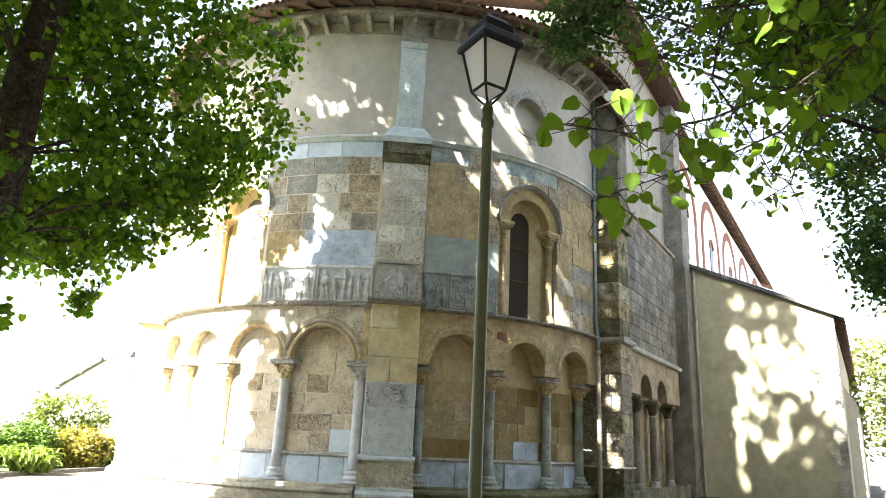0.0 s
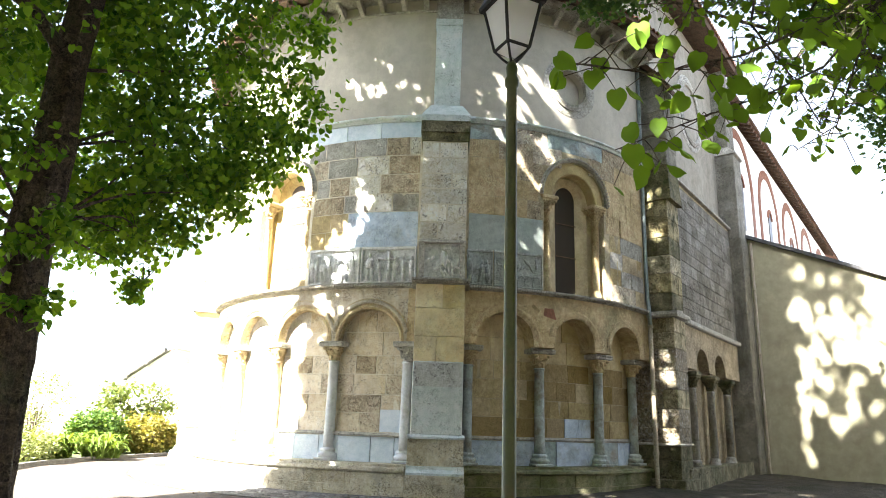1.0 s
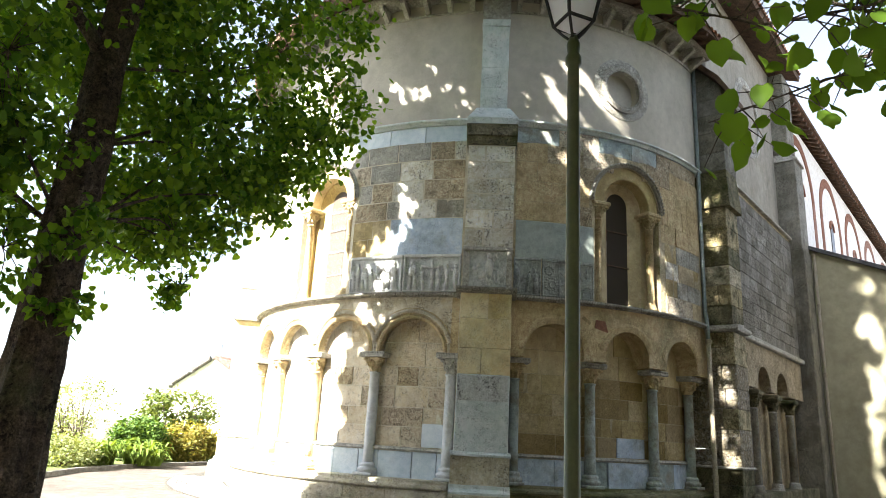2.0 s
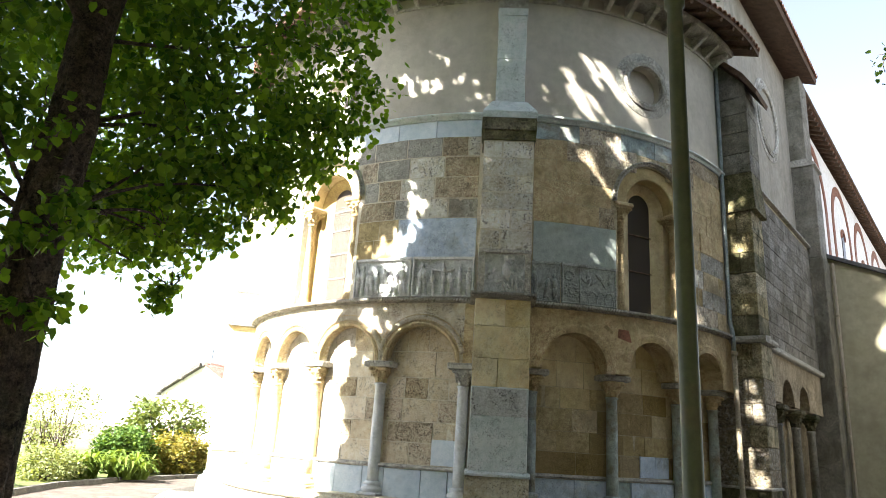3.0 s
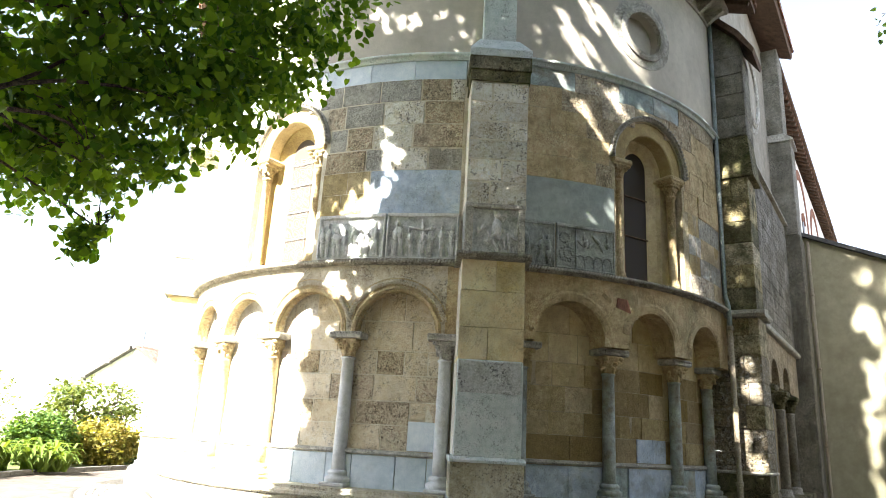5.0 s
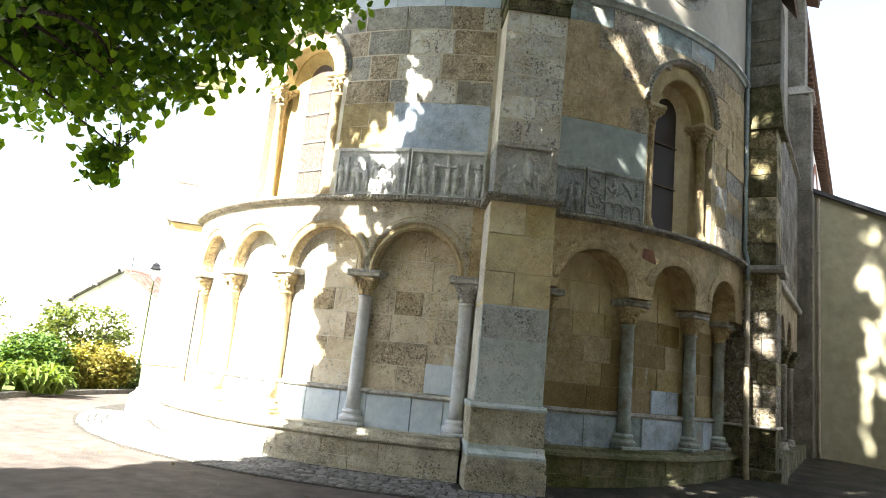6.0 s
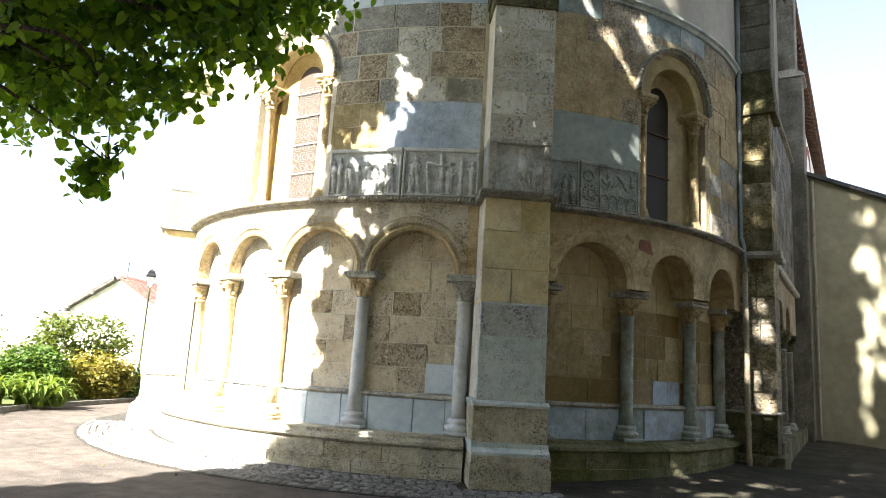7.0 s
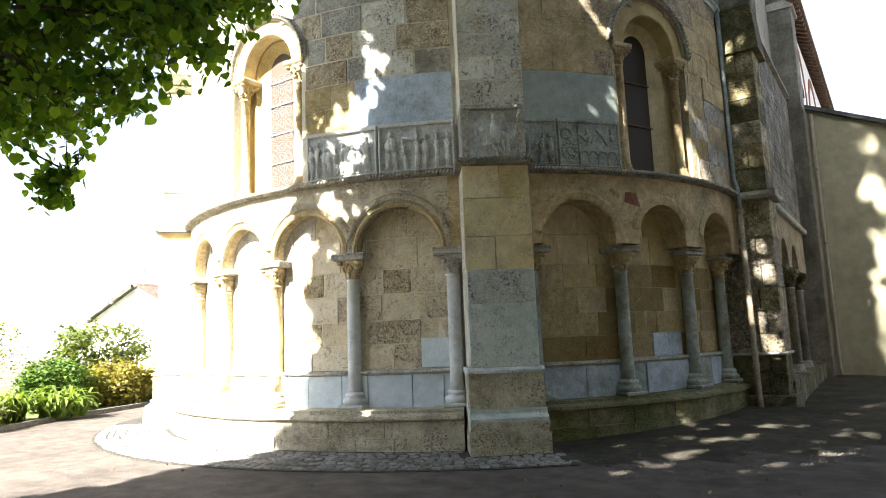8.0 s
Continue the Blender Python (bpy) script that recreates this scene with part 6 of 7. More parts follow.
# the tree beside the apse: its low boughs hang into view, its top shades the apse
lime_tree((-8.77, 4.23, 0), (-9.7, 5.0, 13.0),
          [((-9.14, 5.08, 7.99), (2.23, 2.23, 2.44), 84, 24, 0.26), ((-10.13, 6.73, 6.34), (1.59, 1.59, 1.38), 72, 26, 0.22), ((-11.34, 5.08, 5.35), (1.70, 1.70, 1.27), 55, 26, 0.22), ((-8.81, 7.06, 7.11), (1.38, 1.59, 1.38), 40, 24, 0.2),
           ((-10.60, 6.72, 3.52), (0.21, 0.21, 0.40), 9, 14, 0.1), ((-10.60, 6.65, 4.12), (0.27, 0.27, 0.42), 8, 14, 0.12), ((-10.24, 6.29, 4.25), (0.95, 0.85, 0.53), 24, 22, 0.16), ((-9.47, 7.17, 4.91), (0.64, 0.64, 0.53), 30, 22, 0.15), ((-11.56, 5.96, 4.47), (1.06, 1.06, 0.64), 40, 22, 0.18), ((-9.25, 5.96, 5.35), (0.95, 1.06, 0.85), 40, 24, 0.2), ((-8.48, 4.42, 2.55), (0.30, 0.32, 0.27), 7, 14, 0.1), ((-8.54, 4.47, 3.48), (0.27, 0.32, 0.37), 7, 14, 0.1), ((-8.70, 3.76, 3.15), (0.32, 0.32, 0.53), 8, 16, 0.12), ((-8.48, 4.09, 4.58), (0.27, 0.32, 0.42), 6, 14, 0.1), ((-10.46, 5.96, 4.69), (1.17, 1.17, 0.64), 26, 24, 0.18), ((-9.80, 2.33, 6.89), (1.59, 1.59, 2.54), 90, 26, 0.24), ((-9.36, 2.66, 4.47), (0.74, 0.85, 0.85), 52, 24, 0.18), ((-9.20, 3.40, 4.40), (0.55, 0.45, 0.80), 36, 22, 0.17), ((-8.35, 3.30, 5.20), (0.45, 0.45, 0.75), 16, 22, 0.16),
           ((-11.60, 4.90, 8.20), (2.00, 1.40, 1.90), 330, 26, 0.28), ((-11.90, 4.60, 11.00), (2.00, 1.50, 2.00), 300, 26, 0.28), ((-11.90, 4.40, 13.80), (2.00, 1.60, 2.20), 250, 26, 0.3), ((-11.30, 4.40, 16.40), (2.00, 1.80, 1.70), 260, 26, 0.3), ((-9.47, 7.83, 5.90), (0.95, 0.85, 0.85), 22, 24, 0.16), ((-9.40, 4.60, 9.60), (2.80, 2.40, 2.20), 340, 26, 0.3), ((-8.20, 4.20, 12.40), (3.20, 2.60, 3.00), 380, 26, 0.32), ((-9.60, 4.60, 15.00), (3.00, 2.60, 2.80), 330, 26, 0.32), ((-6.20, 3.60, 11.00), (2.00, 2.20, 2.80), 210, 26, 0.32), ((-7.60, 3.80, 18.60), (2.60, 2.40, 3.40), 260, 26, 0.36)],
          "tall linden tree with a dark furrowed trunk and drooping leafy crown", 11, 0.125, 0.29, inner=0.1, fine=8.6)
# the tree under which the walk begins
lime_tree((2.6, -0.8, 0), (1.8, -0.4, 15.0),
          [((-1.5, 0.8, 13.5), (4.0, 3.6, 3.6), 330, 26, 0.42), ((2.0, 0.5, 11.5), (4.0, 3.6, 3.6), 260, 26, 0.42), ((-5.0, 1.2, 16.0), (3.4, 3.2, 3.6), 300, 26, 0.42), ((-0.5, 1.6, 19.0), (4.4, 3.6, 3.2), 300, 26, 0.42), ((-4.6, 1.2, 21.0), (3.6, 3.2, 3.0), 240, 26, 0.42), ((0.9, 6.2, 4.9), (1.1, 1.0, 0.9), 70, 20, 0.18), ((-0.2, 7.2, 5.2), (0.9, 0.8, 0.6), 36, 18, 0.16), ((1.5, 5.6, 3.6), (0.7, 0.8, 0.7), 36, 20, 0.16)],
          "tall linden tree overhanging the start of the path", 23, 0.19, 0.26, fine=6.2, low_leaf=0.45)
# out of view on the right, added to cut sky light there
lime_tree((5.2, 6.2, 0), (4.8, 6.4, 13.0),
          [((3.6, 5.5, 9.0), (3.0, 3.2, 2.6), 260, 26, 0.42), ((4.2, 9.8, 9.6), (3.0, 3.2, 3.0), 260, 26, 0.42), ((2.6, 3.0, 11.5), (3.2, 3.2, 2.6), 260, 26, 0.42), ((4.6, 7.5, 5.2), (2.4, 3.0, 1.8), 180, 26, 0.36), ((1.6, 7.6, 11.8), (2.6, 2.8, 2.2), 240, 26, 0.42), ((5.0, 13.0, 7.0), (2.4, 2.8, 3.0), 200, 26, 0.4)],
          "broad linden tree out of view, added to block sky light", 27, 0.19, 0.26)
# three unseen trees behind the walk, placed and sized for the shade they cast
lime_tree((-3.4, -2.6, 0), (-4.6, -0.5, 19.0),
          [((-6.4, 3.0, 22.0), (3.2, 2.6, 4.2), 330, 24, 0.4), ((-6.5, 2.8, 27.6), (2.3, 2.0, 2.2), 190, 24, 0.4), ((-4.5, -3.0, 8.5), (3.2, 3.0, 3.0), 230, 24, 0.42), ((-3.0, -4.0, 12.5), (3.4, 3.0, 3.0), 230, 24, 0.42)],
          "very tall unseen linden tree, added to shade the aisle wall", 29, 0.20, 0.3)
lime_tree((-10.2, -4.5, 0), (-9.4, -4.0, 13.0),
          [((-8.6, -3.6, 7.6), (3.2, 3.0, 2.0), 260, 24, 0.42), ((-11.9, -2.4, 9.2), (2.4, 2.6, 1.8), 230, 24, 0.42), ((-8.0, -1.8, 11.6), (3.0, 2.2, 2.4), 200, 24, 0.42), ((-6.4, -4.6, 12.6), (3.4, 2.6, 2.6), 300, 24, 0.42), ((-9.5, -3.8, 14.5), (3.2, 2.4, 2.2), 260, 24, 0.42)],
          "unseen linden tree, added to shade the square", 33, 0.20, 0.26)
lime_tree((2.4, -7.0, 0), (2.0, -6.6, 12.0),
          [((1.5, -5.6, 8.0), (3.6, 3.2, 2.8), 250, 24, 0.42), ((2.5, -7.0, 12.5), (3.6, 3.2, 3.0), 250, 24, 0.42)],
          "unseen linden tree, added to shade the path", 35, 0.20, 0.26)


# ---- low boughs with large leaves in front of the church ----
BIG_LEAF = np.array([(0, 0, 0), (0, 0.28, 0.02), (0, 0.55, 0.03), (0, 0.82, 0.0), (0, 1.10, -0.10),
                     (0.22, -0.09, 0.0), (0.44, 0.05, -0.03), (0.52, 0.30, -0.07), (0.46, 0.56, -0.09), (0.27, 0.82, -0.09),
                     (-0.22, -0.09, 0.0), (-0.44, 0.05, -0.03), (-0.52, 0.30, -0.07), (-0.46, 0.56, -0.09), (-0.27, 0.82, -0.09)])
BIG_FACES = [(0, 5, 6, 1), (1, 6, 7, 2), (2, 7, 8, 3), (3, 8, 9, 4), (0, 1, 11, 10), (1, 2, 12, 11), (2, 3, 13, 12), (3, 4, 14, 13)]
leaf_meshes = []
for k in range(8):
    me = bpy.data.meshes.new("leaf")
    rg8 = random.Random(k)
    me.from_pydata([(x * rg8.uniform(0.92, 1.08), y, z * rg8.uniform(0.4, 2.2)) for x, y, z in BIG_LEAF], [], BIG_FACES)
    me.update()
    smooth(me)
    me.materials.append(BOUGH_LEAF)
    leaf_meshes.append(me)


def bough(parent, pts, seed, per_metre, size, r0=0.016):
    """A leafy bough along points: twigs with single large leaves hanging from them."""
    rr = random.Random(seed)
    pts = [Vector(p) for p in pts]
    part("bough", tube(pts, [r0 * (1 - 0.75 * i / (len(pts) - 1)) for i in range(len(pts))], 7), BARK, parent, soft=True)
    for p, q in zip(pts, pts[1:]):
        n = max(1, int((q - p).length * per_metre))
        for i in range(n):
            a = p.lerp(q, (i + rr.random()) / n)
            out = Vector((rr.uniform(-1, 1), rr.uniform(-1, 1), rr.uniform(-0.9, 0.4))).normalized()
            tip = a + out * rr.uniform(0.05, 0.30)
            part("twig", tube([a, a.lerp(tip, 0.5) + Vector((0, 0, 0.02)), tip], [0.004, 0.003, 0.002], 4), BARK, parent)
            sz = size * rr.uniform(0.6, 1.15)
            m = Matrix.Translation(tip) @ Matrix.Rotation(rr.uniform(0, 6.28), 4, "Z") @ Matrix.Rotation(rr.gauss(-0.9, 0.5), 4, "X") @ Matrix.Rotation(rr.gauss(0, 0.6), 4, "Y") @ Matrix.Diagonal((sz, sz, sz, 1))
            part("leaf", rr.choice(leaf_meshes), None, parent, m=m)


boughs = thing("overhanging_boughs", None, "low linden boughs with large translucent green leaves", "branches")
bough(boughs, [(2.11, 3.69, 5.54), (0.16, 5.59, 4.19), (-0.40, 5.37, 3.76), (-0.84, 4.92, 3.42), (-1.15, 4.40, 3.17), (-1.33, 3.83, 3.02)], 1, 26, 0.105, 0.013)
bough(boughs, [(0.71, 5.39, 4.64), (-0.14, 5.69, 4.04), (-0.54, 5.57, 3.56), (-0.81, 5.30, 3.34), (-1.14, 4.98, 3.14), (-1.47, 4.63, 2.91)], 2, 28, 0.105, 0.011)
bough(boughs, [(0.11, 5.99, 4.64), (-0.21, 6.02, 4.25), (-0.41, 6.03, 3.78), (-0.56, 5.98, 3.34), (-0.80, 5.90, 3.19)], 3, 28, 0.085, 0.010)
bough(boughs, [(1.21, 4.29, 4.74), (0.05, 4.55, 3.74), (-0.34, 4.54, 3.80), (-0.76, 4.59, 3.94), (-1.14, 4.64, 4.02)], 4, 24, 0.095, 0.011)
bough(boughs, [(1.21, 4.69, 4.24), (0.51, 5.29, 3.84), (0.21, 5.79, 3.64), (-0.09, 6.19, 3.44)], 5, 36, 0.085)
bough(boughs, [(1.01, 6.49, 5.94), (0.11, 6.89, 5.44), (-0.69, 6.99, 5.14), (-1.39, 6.89, 5.09), (-2.09, 6.69, 5.24)], 7, 46, 0.065)
bough(boughs, [(0.71, 6.69, 5.34), (-0.09, 7.09, 4.84), (-0.54, 7.09, 4.34), (-0.79, 7.04, 3.84)], 8, 48, 0.065)
bough(boughs, [(0.41, 6.99, 5.64), (-0.59, 7.29, 5.24), (-1.09, 7.29, 4.64), (-1.24, 7.19, 4.24)], 9, 46, 0.065)
bough(boughs, [(1.41, 5.69, 5.24), (0.41, 6.39, 4.84), (-0.19, 6.69, 4.54), (-0.69, 6.69, 4.44)], 6, 36, 0.085)
bough(boughs, [(-0.20, 6.10, 5.60), (-0.90, 6.20, 5.10), (-1.14, 6.63, 4.64), (-0.95, 6.96, 4.27), (-0.79, 7.17, 3.84)], 10, 44, 0.07)
bough(boughs, [(0.20, 6.20, 5.30), (-0.50, 6.50, 4.80), (-0.41, 6.84, 4.39), (-0.34, 7.03, 4.00)], 12, 50, 0.07)
bough(boughs, [(0.10, 5.80, 5.40), (-0.85, 6.11, 4.95), (-1.40, 6.25, 4.90), (-1.60, 6.30, 4.60)], 13, 44, 0.075)


def far_tree(base, bodies, seed, leaf, mat, label, trunk=0.22, droop=0.5, open_share=0.22):
    rg, rr = np.random.default_rng(seed), random.Random(seed)
    t = thing("tree", pose(*base), label, "tree")
    o = Vector(base)
    top = sum((Vector(b[0]) for b in bodies), Vector()) / len(bodies)
    pts = [o.lerp(top, k / 7) for k in range(8)]
    part("trunk", tube([p - o for p in pts], [trunk * (1.2 - 0.12 * k) for k in range(8)], 12), BARK, t, soft=True)
    places = []
    for c, rad, n, per, wide in bodies:
        limb(t, pts[4] - o, Vector(c) - o, trunk * 0.2, 0.012, 0.3, rr)
        tips = blob_points(rg, c, rad, n, 0.3)
        for tip in tips[:: max(1, n // 8)]:
            limb(t, Vector(c) - o, Vector(tip) - o, 0.025, 0.005, 0.2, rr, 5, "branch")
        places.append((tips[:, None, :] + rg.normal(size=(n, per, 3)) * wide).reshape(-1, 3))
    places = np.concatenate(places)
    places = places[~sunlit(places)]
    # openings between the boughs, through which the sky shows
    cell = np.floor((places + 0.2 * np.sin(places[:, [1, 2, 0]] * 3.7)) / 0.36).astype(int)
    gap = np.abs(np.sin(cell @ np.array((12.99, 78.23, 37.72))) * 43758.5453) % 1.0
    places = places[gap > open_share]
    leaf_cloud("crown", places - np.array(base), leaf, mat, t, seed + 1, droop=droop)
    return t


far_tree((3.05, 17.50, 0.40), [((0.20, 17.40, 8.60), (1.5, 1.5, 2.9), 420, 24, 0.22), ((-0.45, 17.30, 11.00), (1.6, 1.5, 1.5), 220, 24, 0.22), ((0.15, 17.20, 5.60), (0.9, 1.2, 0.9), 130, 24, 0.2), ((1.85, 17.00, 10.60), (2.6, 2.2, 2.6), 240, 24, 0.24), ((0.45, 18.40, 5.80), (1.3, 1.4, 0.9), 70, 24, 0.18), ((-0.15, 16.40, 10.60), (1.2, 1.2, 1.0), 60, 22, 0.2), ((2.85, 17.40, 6.40), (1.8, 2.0, 2.2), 120, 24, 0.2), ((-2.65, 18.60, 10.60), (0.7, 0.6, 0.6), 18, 22, 0.16), ((-1.15, 17.80, 11.20), (1.0, 0.8, 0.8), 40, 22, 0.18)],
         31, 0.10, DARK_LEAF, "dark dense broad-leaved tree beyond the aisle")
far_tree((4.41, 9.69, 0.30), [((-0.59, 9.09, 6.60), (0.9, 0.9, 0.8), 110, 26, 0.13), ((0.16, 8.69, 5.90), (0.6, 0.9, 0.9), 90, 26, 0.13), ((-2.49, 8.39, 7.00), (1.1, 0.8, 0.6), 80, 26, 0.13), ((-2.95, 8.00, 6.62), (0.55, 0.4, 0.28), 60, 26, 0.11), ((-1.39, 8.69, 6.90), (1.0, 0.9, 0.8), 80, 26, 0.13), ((0.01, 9.29, 7.30), (1.4, 1.2, 1.4), 160, 26, 0.16), ((1.41, 9.69, 7.70), (1.2, 1.2, 1.6), 120, 26, 0.16)],
         37, 0.055, DARK_LEAF, "fine-leaved dark tree reaching over the path", 0.16, 0.2, 0.3)
far_tree((-0.2, 44.0, 0), [((-0.8, 43.0, 5.0), (2.0, 2.0, 3.4), 150, 24, 0.35), ((1.6, 44.0, 6.0), (2.6, 2.4, 4.0), 160, 24, 0.35)], 41, 0.22, PALE_LEAF, "sunlit pale green tree far beyond the aisle")

# ---- garden beside the square ----
KERB_LINE = [(-13.0, 3.6), (-16.8, 6.6), (-19.9, 9.3), (-21.5, 11.5), (-22.3, 13.2), (-23.2, 15.2), (-24.6, 19.0)]
bed = thing("garden_bed", None, "garden bed of dark soil and rough grass behind a stone edge", "garden bed", kind="structure")
far_edge = [(x - 14, y - 8) for x, y in KERB_LINE]
far_edge[-1] = (-48, 30)
vv = [(x, y, 0.06) for x, y in KERB_LINE] + [(x, y, 0.06) for x, y in far_edge]
nk = len(KERB_LINE)
raw("soil", vv, [(i, i + 1, nk + i + 1, nk + i) for i in range(nk - 1)], GRASS, bed)
for (x0, y0), (x1, y1) in zip(KERB_LINE, KERB_LINE[1:]):
    ln_k = math.hypot(x1 - x0, y1 - y0)
    n = int(ln_k / 0.8)
    for i in range(n):
        u = (i + 0.5) / n
        me = block_mesh("kerb_stone", ln_k / n - 0.012, 0.14, 0.16, KERB)
        part("kerb_stone", me, None, bed, m=pose(x0 + (x1 - x0) * u, y0 + (y1 - y0) * u, -0.03, 0, 0, math.degrees(math.atan2(y1 - y0, x1 - x0))))


def shrub(x, y, bodies, seed, leaf, mat, label, stems=5, shell=0.55, loose=0.0):
    rg, rr = np.random.default_rng(seed), random.Random(seed)
    t = thing("shrub", pose(x, y, 0.05), label, "shrub")
    places = []
    for c, rad, n in bodies:
        for k in range(stems):
            q = Vector(c) + Vector((rr.uniform(-0.6, 0.6) * rad[0], rr.uniform(-0.6, 0.6) * rad[1], rr.uniform(-0.2, 0.7) * rad[2]))
            limb(t, (rr.uniform(-0.2, 0.2), rr.uniform(-0.2, 0.2), 0), q, 0.035, 0.008, 0.2, rr, 6, "stem")
        tips = blob_points(rg, c, rad, n, shell)
        tips = tips[tips[:, 2] > 0.05]
        places.append((tips[:, None, :] + rg.normal(size=(len(tips), 16, 3)) * 0.11).reshape(-1, 3))
    places = np.concatenate(places)
    if loose:
        cell = np.floor((places + 0.15 * np.sin(places[:, [1, 2, 0]] * 4.3)) / 0.33).astype(int)
        places = places[np.abs(np.sin(cell @ np.array((12.99, 78.23, 37.72))) * 43758.5453) % 1.0 > loose]
    leaf_cloud("foliage", places, leaf, mat, t, seed + 1, droop=0.1)
    return t


shrub(-25.66, 14.70, [((0.00, 0.00, 1.89), (1.39, 1.48, 0.78), 300), ((0.49, 0.90, 1.43), (0.74, 0.74, 0.41), 60), ((-0.41, -0.57, 1.23), (1.07, 0.98, 0.66), 150)], 51, 0.095, BUSH_LEAF, "tall loose yellow-green shrub with open branching", 12, 0.3, 0.5)
shrub(-23.88, 12.57, [((0.00, 0.00, 0.66), (0.90, 0.94, 0.71), 400), ((0.00, 0.00, 0.49), (0.57, 0.61, 0.49), 160)], 52, 0.085, GREEN_LEAF, "rounded deep green shrub", 5, 0.7, 0.15)
shrub(-24.06, 14.53, [((0.00, 0.00, 0.61), (0.82, 0.94, 0.67), 420), ((0.00, 0.00, 0.49), (0.61, 0.74, 0.51), 300), ((0.08, 0.74, 0.66), (0.33, 0.33, 0.49), 60)], 53, 0.085, RUSSET_LEAF, "clipped russet and yellow-green shrub", 9, 0.7, 0.25)
shrub(-24.77, 16.13, [((0.00, 0.00, 0.45), (0.57, 0.66, 0.49), 160)], 54, 0.06, GREEN_LEAF, "low dark green shrub at the bed's end", 4, 0.7)
shrub(-21.21, 9.45, [((0.00, 0.00, 0.37), (0.98, 0.74, 0.45), 260)], 55, 0.06, PALE_LEAF, "low yellow-flowering shrub at the kerb")
shrub(-19.61, 7.14, [((0.00, 0.00, 0.41), (1.15, 0.90, 0.41), 130)], 57, 0.06, BUSH_LEAF, "low yellow-green shrub along the kerb")
for x, y, sd in ((-28.42, 10.16, 58), (-29.75, 7.67, 59), (-27.53, 11.94, 60), (-31.54, 12.83, 63)):
    shrub(x, y, [((0.00, 0.00, 1.80), (1.31, 1.31, 0.98), 70), ((0.49, -0.66, 1.07), (0.98, 0.98, 0.66), 40)], sd, 0.07, PALE_LEAF, "gnarled pale olive-like tree with bare crooked branches", 8, 0.5)


def strap_plant(x, y, n, length, seed):
    rr = random.Random(seed)
    t = thing("strap_leaf_plant", pose(x, y, 0.05), "clump of arching bright green strap leaves", "plant")
    for k in range(n):
        a, ln2, w = rr.uniform(0, 6.28), length * rr.uniform(0.6, 1.1), rr.uniform(0.03, 0.05)
        d, sd = Vector((math.cos(a), math.sin(a), 0)), Vector((-math.sin(a), math.cos(a), 0))
        rise = rr.uniform(0.55, 1.1)
        b0 = Vector((rr.uniform(-0.4, 0.4), rr.uniform(-0.4, 0.4), 0))
        pts = [b0 + d * (ln2 * u * 0.62) + Vector((0, 0, ln2 * rise * (1.9 * u - 1.55 * u * u))) for u in (0, 0.25, 0.5, 0.75, 1.0)]
        wd = [w, w * 1.2, w * 1.1, w * 0.8, 0.004]
        v = [p + sd * q * sgn + Vector((0, 0, 0.012 if sgn else 0)) for p, q in zip(pts, wd) for sgn in (-1, 0, 1)]
        f = [(3 * i + j, 3 * i + j + 1, 3 * i + j + 4, 3 * i + j + 3) for i in range(4) for j in range(2)]
        raw("blade", v, f, BLADE_LEAF, t, soft=True)
    return t


strap_plant(-21.83, 11.86, 190, 1.25, 71)
strap_plant(-21.92, 10.52, 150, 1.15, 72)

# ---- house and banner beyond the garden ----
house = thing("house", pose(-38.39, 23.19, -1.5, 0, 0, 21.5), "white rendered house gable with grey stepped verge and red tiled roof", "house")
part("wall", prism([(-2.9, 0), (3.0, 0), (3.0, 5.0), (0, 6.68), (-2.9, 5.0)], 9.0), WHITEWALL, house)
for sgn, mt in ((-1, KERB), (1, REDTILE)):
    bm = prism([(sgn * 3.2, 4.86), (sgn * 3.2, 5.0), (0, 6.84), (0, 6.70)], 9.4, Matrix.Translation((0, -0.12, 0)))
    part("roof", bm, mt, house, "red clay roof tiles" if sgn > 0 else "")
rt_me = bpy.data.meshes.new("roof_tile")
bm = tube([(0, -0.14, 0), (0, 0.14, 0.01)], [0.09, 0.075], 8)
bm.to_mesh(rt_me)
bm.free()
for row in range(11):
    for k in range(24):
        u = (row + 0.4) / 11
        part("roof_tile", rt_me, REDTILE, house, m=Matrix.Translation((3.2 * u, 0.0 + 0.2 * k, 6.84 - 1.84 * u)) @ Matrix.Rotation(radians(90), 4, "Z") @ Matrix.Rotation(radians(30), 4, "X"))
for k in range(2):
    x = -2.95 + 1.42 * k
    z = 4.98 + (x + 3.2) * 1.84 / 3.2
    bm = prism([(x, z - 0.10), (x, z + 0.12), (x + 1.3, z + 0.87), (x + 1.3, z + 0.65)], 0.18, Matrix.Translation((0, -0.28, 0)))
    part("verge_board", bm, KERB, house, "grey verge board")
    part("verge_stop", bevelled_box((x - 0.12, -0.3, z - 0.16), (x + 0.2, -0.06, z + 0.1), 0.04), KERB, house)
part("chimney", bevelled_box((-0.3, 3.0, 6.2), (0.4, 3.7, 7.3), 0.03), WHITEWALL, house)
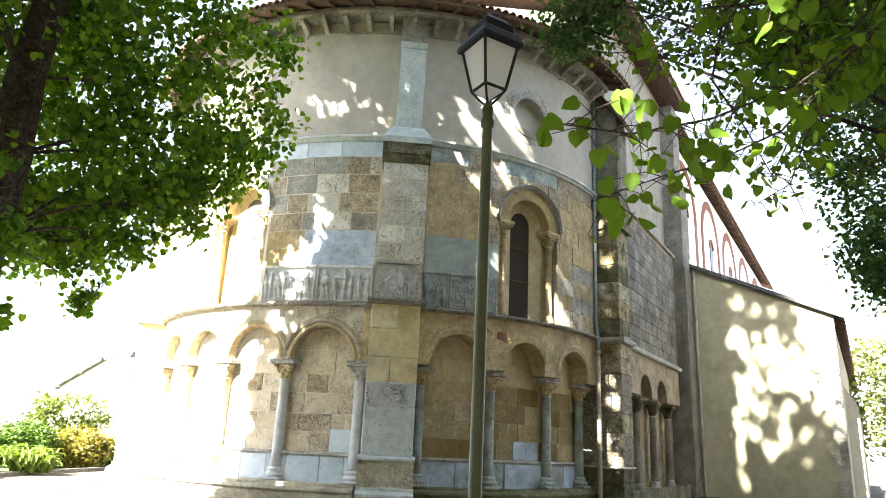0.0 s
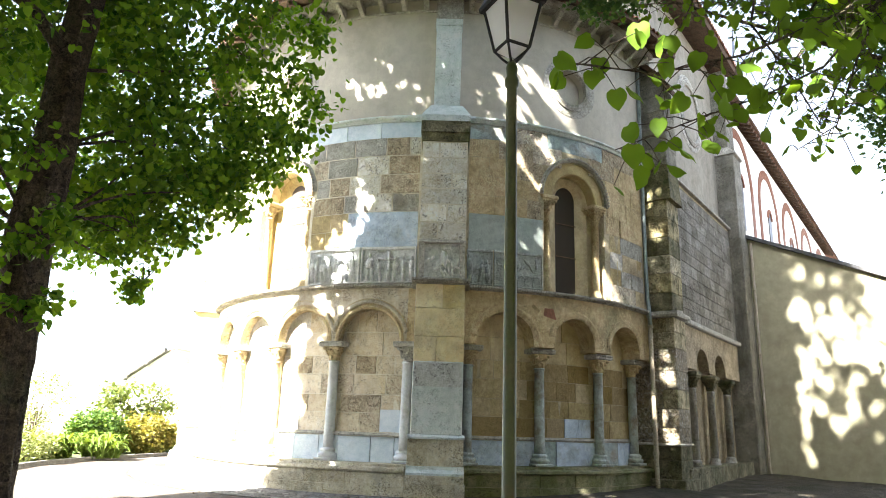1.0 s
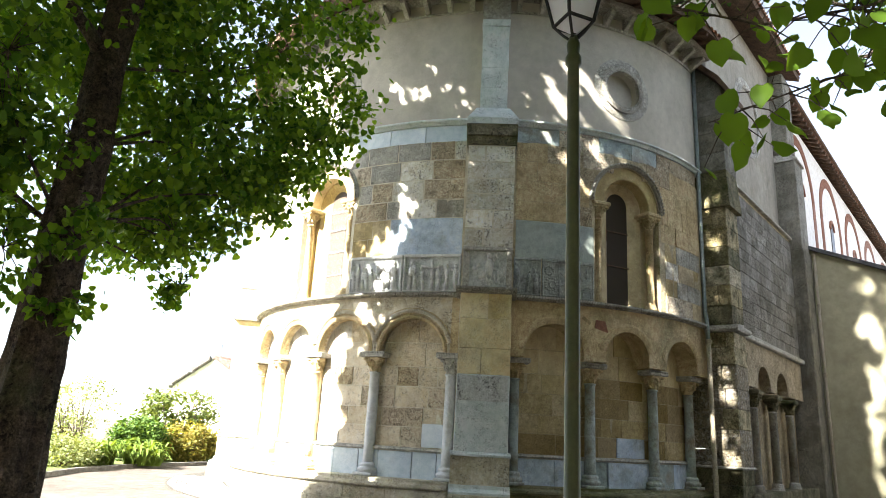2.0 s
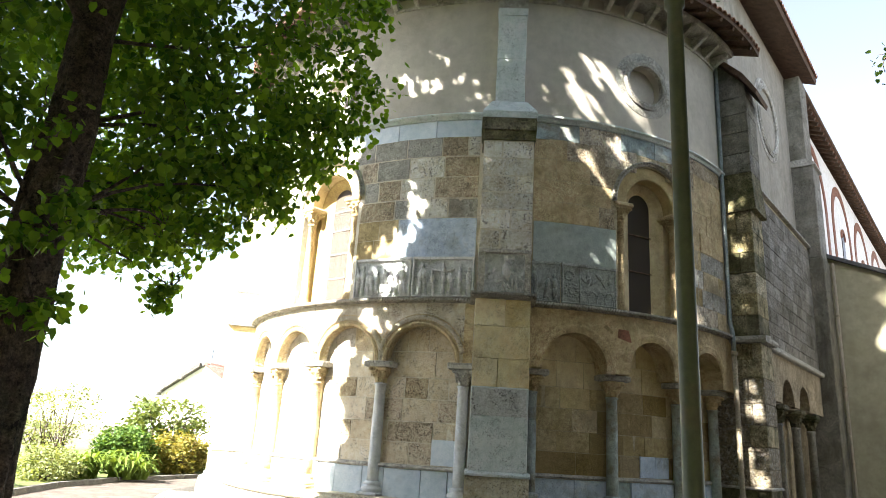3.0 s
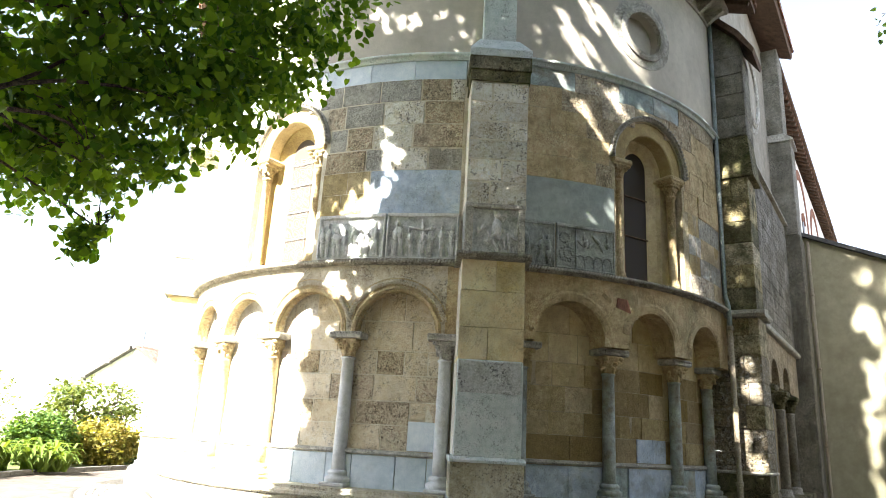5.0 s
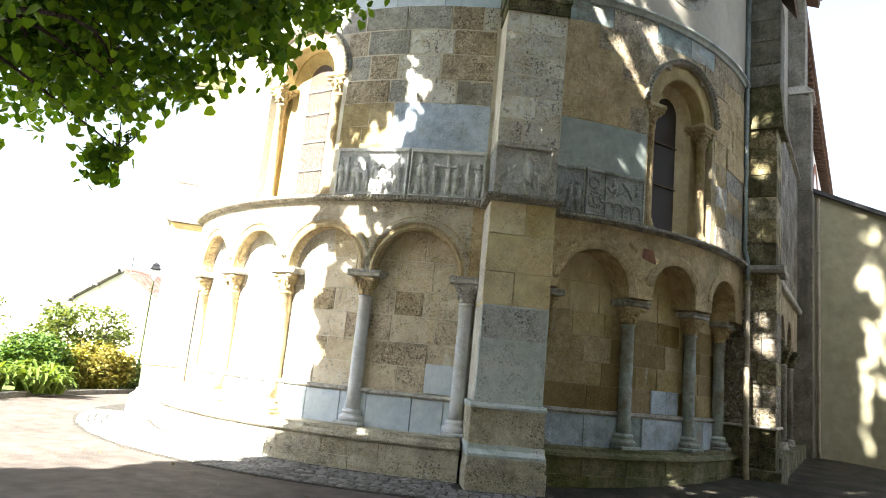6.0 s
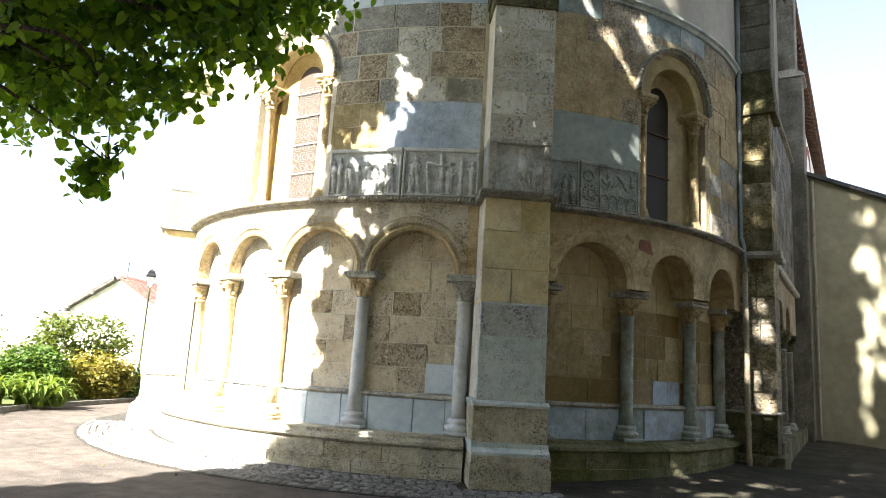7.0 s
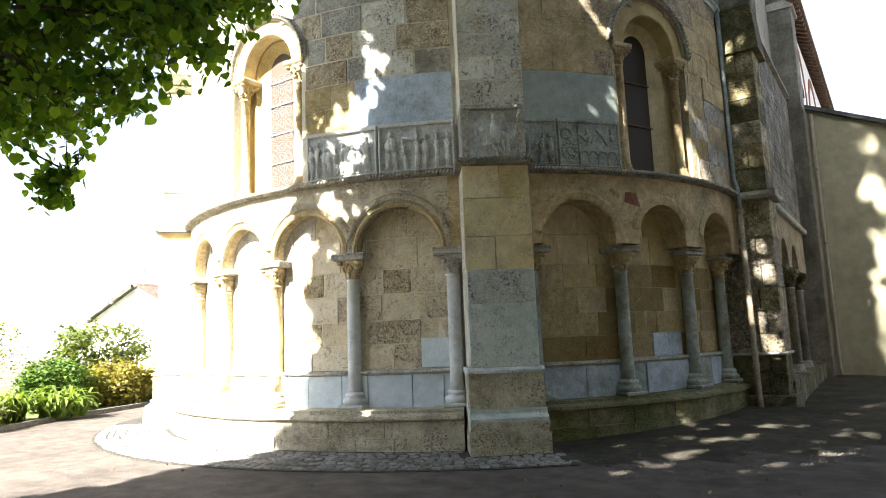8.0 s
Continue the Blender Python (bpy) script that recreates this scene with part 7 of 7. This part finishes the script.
part("aerial", tube([(-0.1, 0.6, 6.6), (-0.1, 0.6, 7.7)], 0.02, 6), BLACKIRON, house)
part("aerial_bar", tube([(-0.4, 0.6, 7.55), (0.25, 0.6, 7.55)], 0.012, 6), BLACKIRON, house)
street_lamp(-30.6, 20.0)

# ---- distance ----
# Woods paled all over: the distance haze is in their colour
FARGREEN = material("haze_paled_woods", (0.35, 0.40, 0.36), (0.45, 0.50, 0.45), 0.05, 0.6, bump=0.0)
hv, hf = [], []
nseg = 60
for i in range(nseg + 1):
    a = radians(95 + 95 * i / nseg)
    hgt = 9 + 4 * math.sin(i * 0.5) + 4 * math.sin(i * 1.7 + 1)
    for rr_, z in ((420, -2), (440, hgt)):
        hv.append((rr_ * math.cos(a), rr_ * math.sin(a), z))
for i in range(nseg):
    hf.append((2 * i, 2 * i + 2, 2 * i + 3, 2 * i + 1))
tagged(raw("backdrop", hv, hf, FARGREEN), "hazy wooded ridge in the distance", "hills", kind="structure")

# ---- unseen walls added behind and beside the walk to block sky light ----
for nm, m, ln3, hgt3 in (("sky_blocking_wall", pose(-6, -24, 0), 46, 11), ("sky_blocking_wall", pose(9.5, 2, 0, 0, 0, 90), 44, 11)):
    row = thing(nm, m, "plain unseen walls added to block low sky light", "house", kind="structure")
    part("wall", bevelled_box((-ln3 / 2, -0.3, 0), (ln3 / 2, 0.3, hgt3), 0.03), PLASTER, row)
    part("roof", prism([(-ln3 / 2, hgt3), (ln3 / 2, hgt3), (ln3 / 2 - 2, hgt3 + 2.5), (-ln3 / 2 + 2, hgt3 + 2.5)], 0.4), TILE, row)

# ---- fallen leaves ----
lit_rng = np.random.default_rng(9)
spots = np.stack([lit_rng.uniform(-14, 4, 900), lit_rng.uniform(-1, 22, 900), np.full(900, 0.012)], 1)
spots = spots[np.hypot(spots[:, 0] - CX, spots[:, 1] - CY) > 7.1]
litter = thing("leaf_litter", None, "scattered dry fallen leaves on the asphalt", "leaves", kind="stuff")
leaf_cloud("fallen_leaf", spots, 0.035, leaf_material("dry_fallen_leaf", (0.10, 0.075, 0.04), (0.24, 0.19, 0.12), 0.1), litter, 10, droop=0.0)
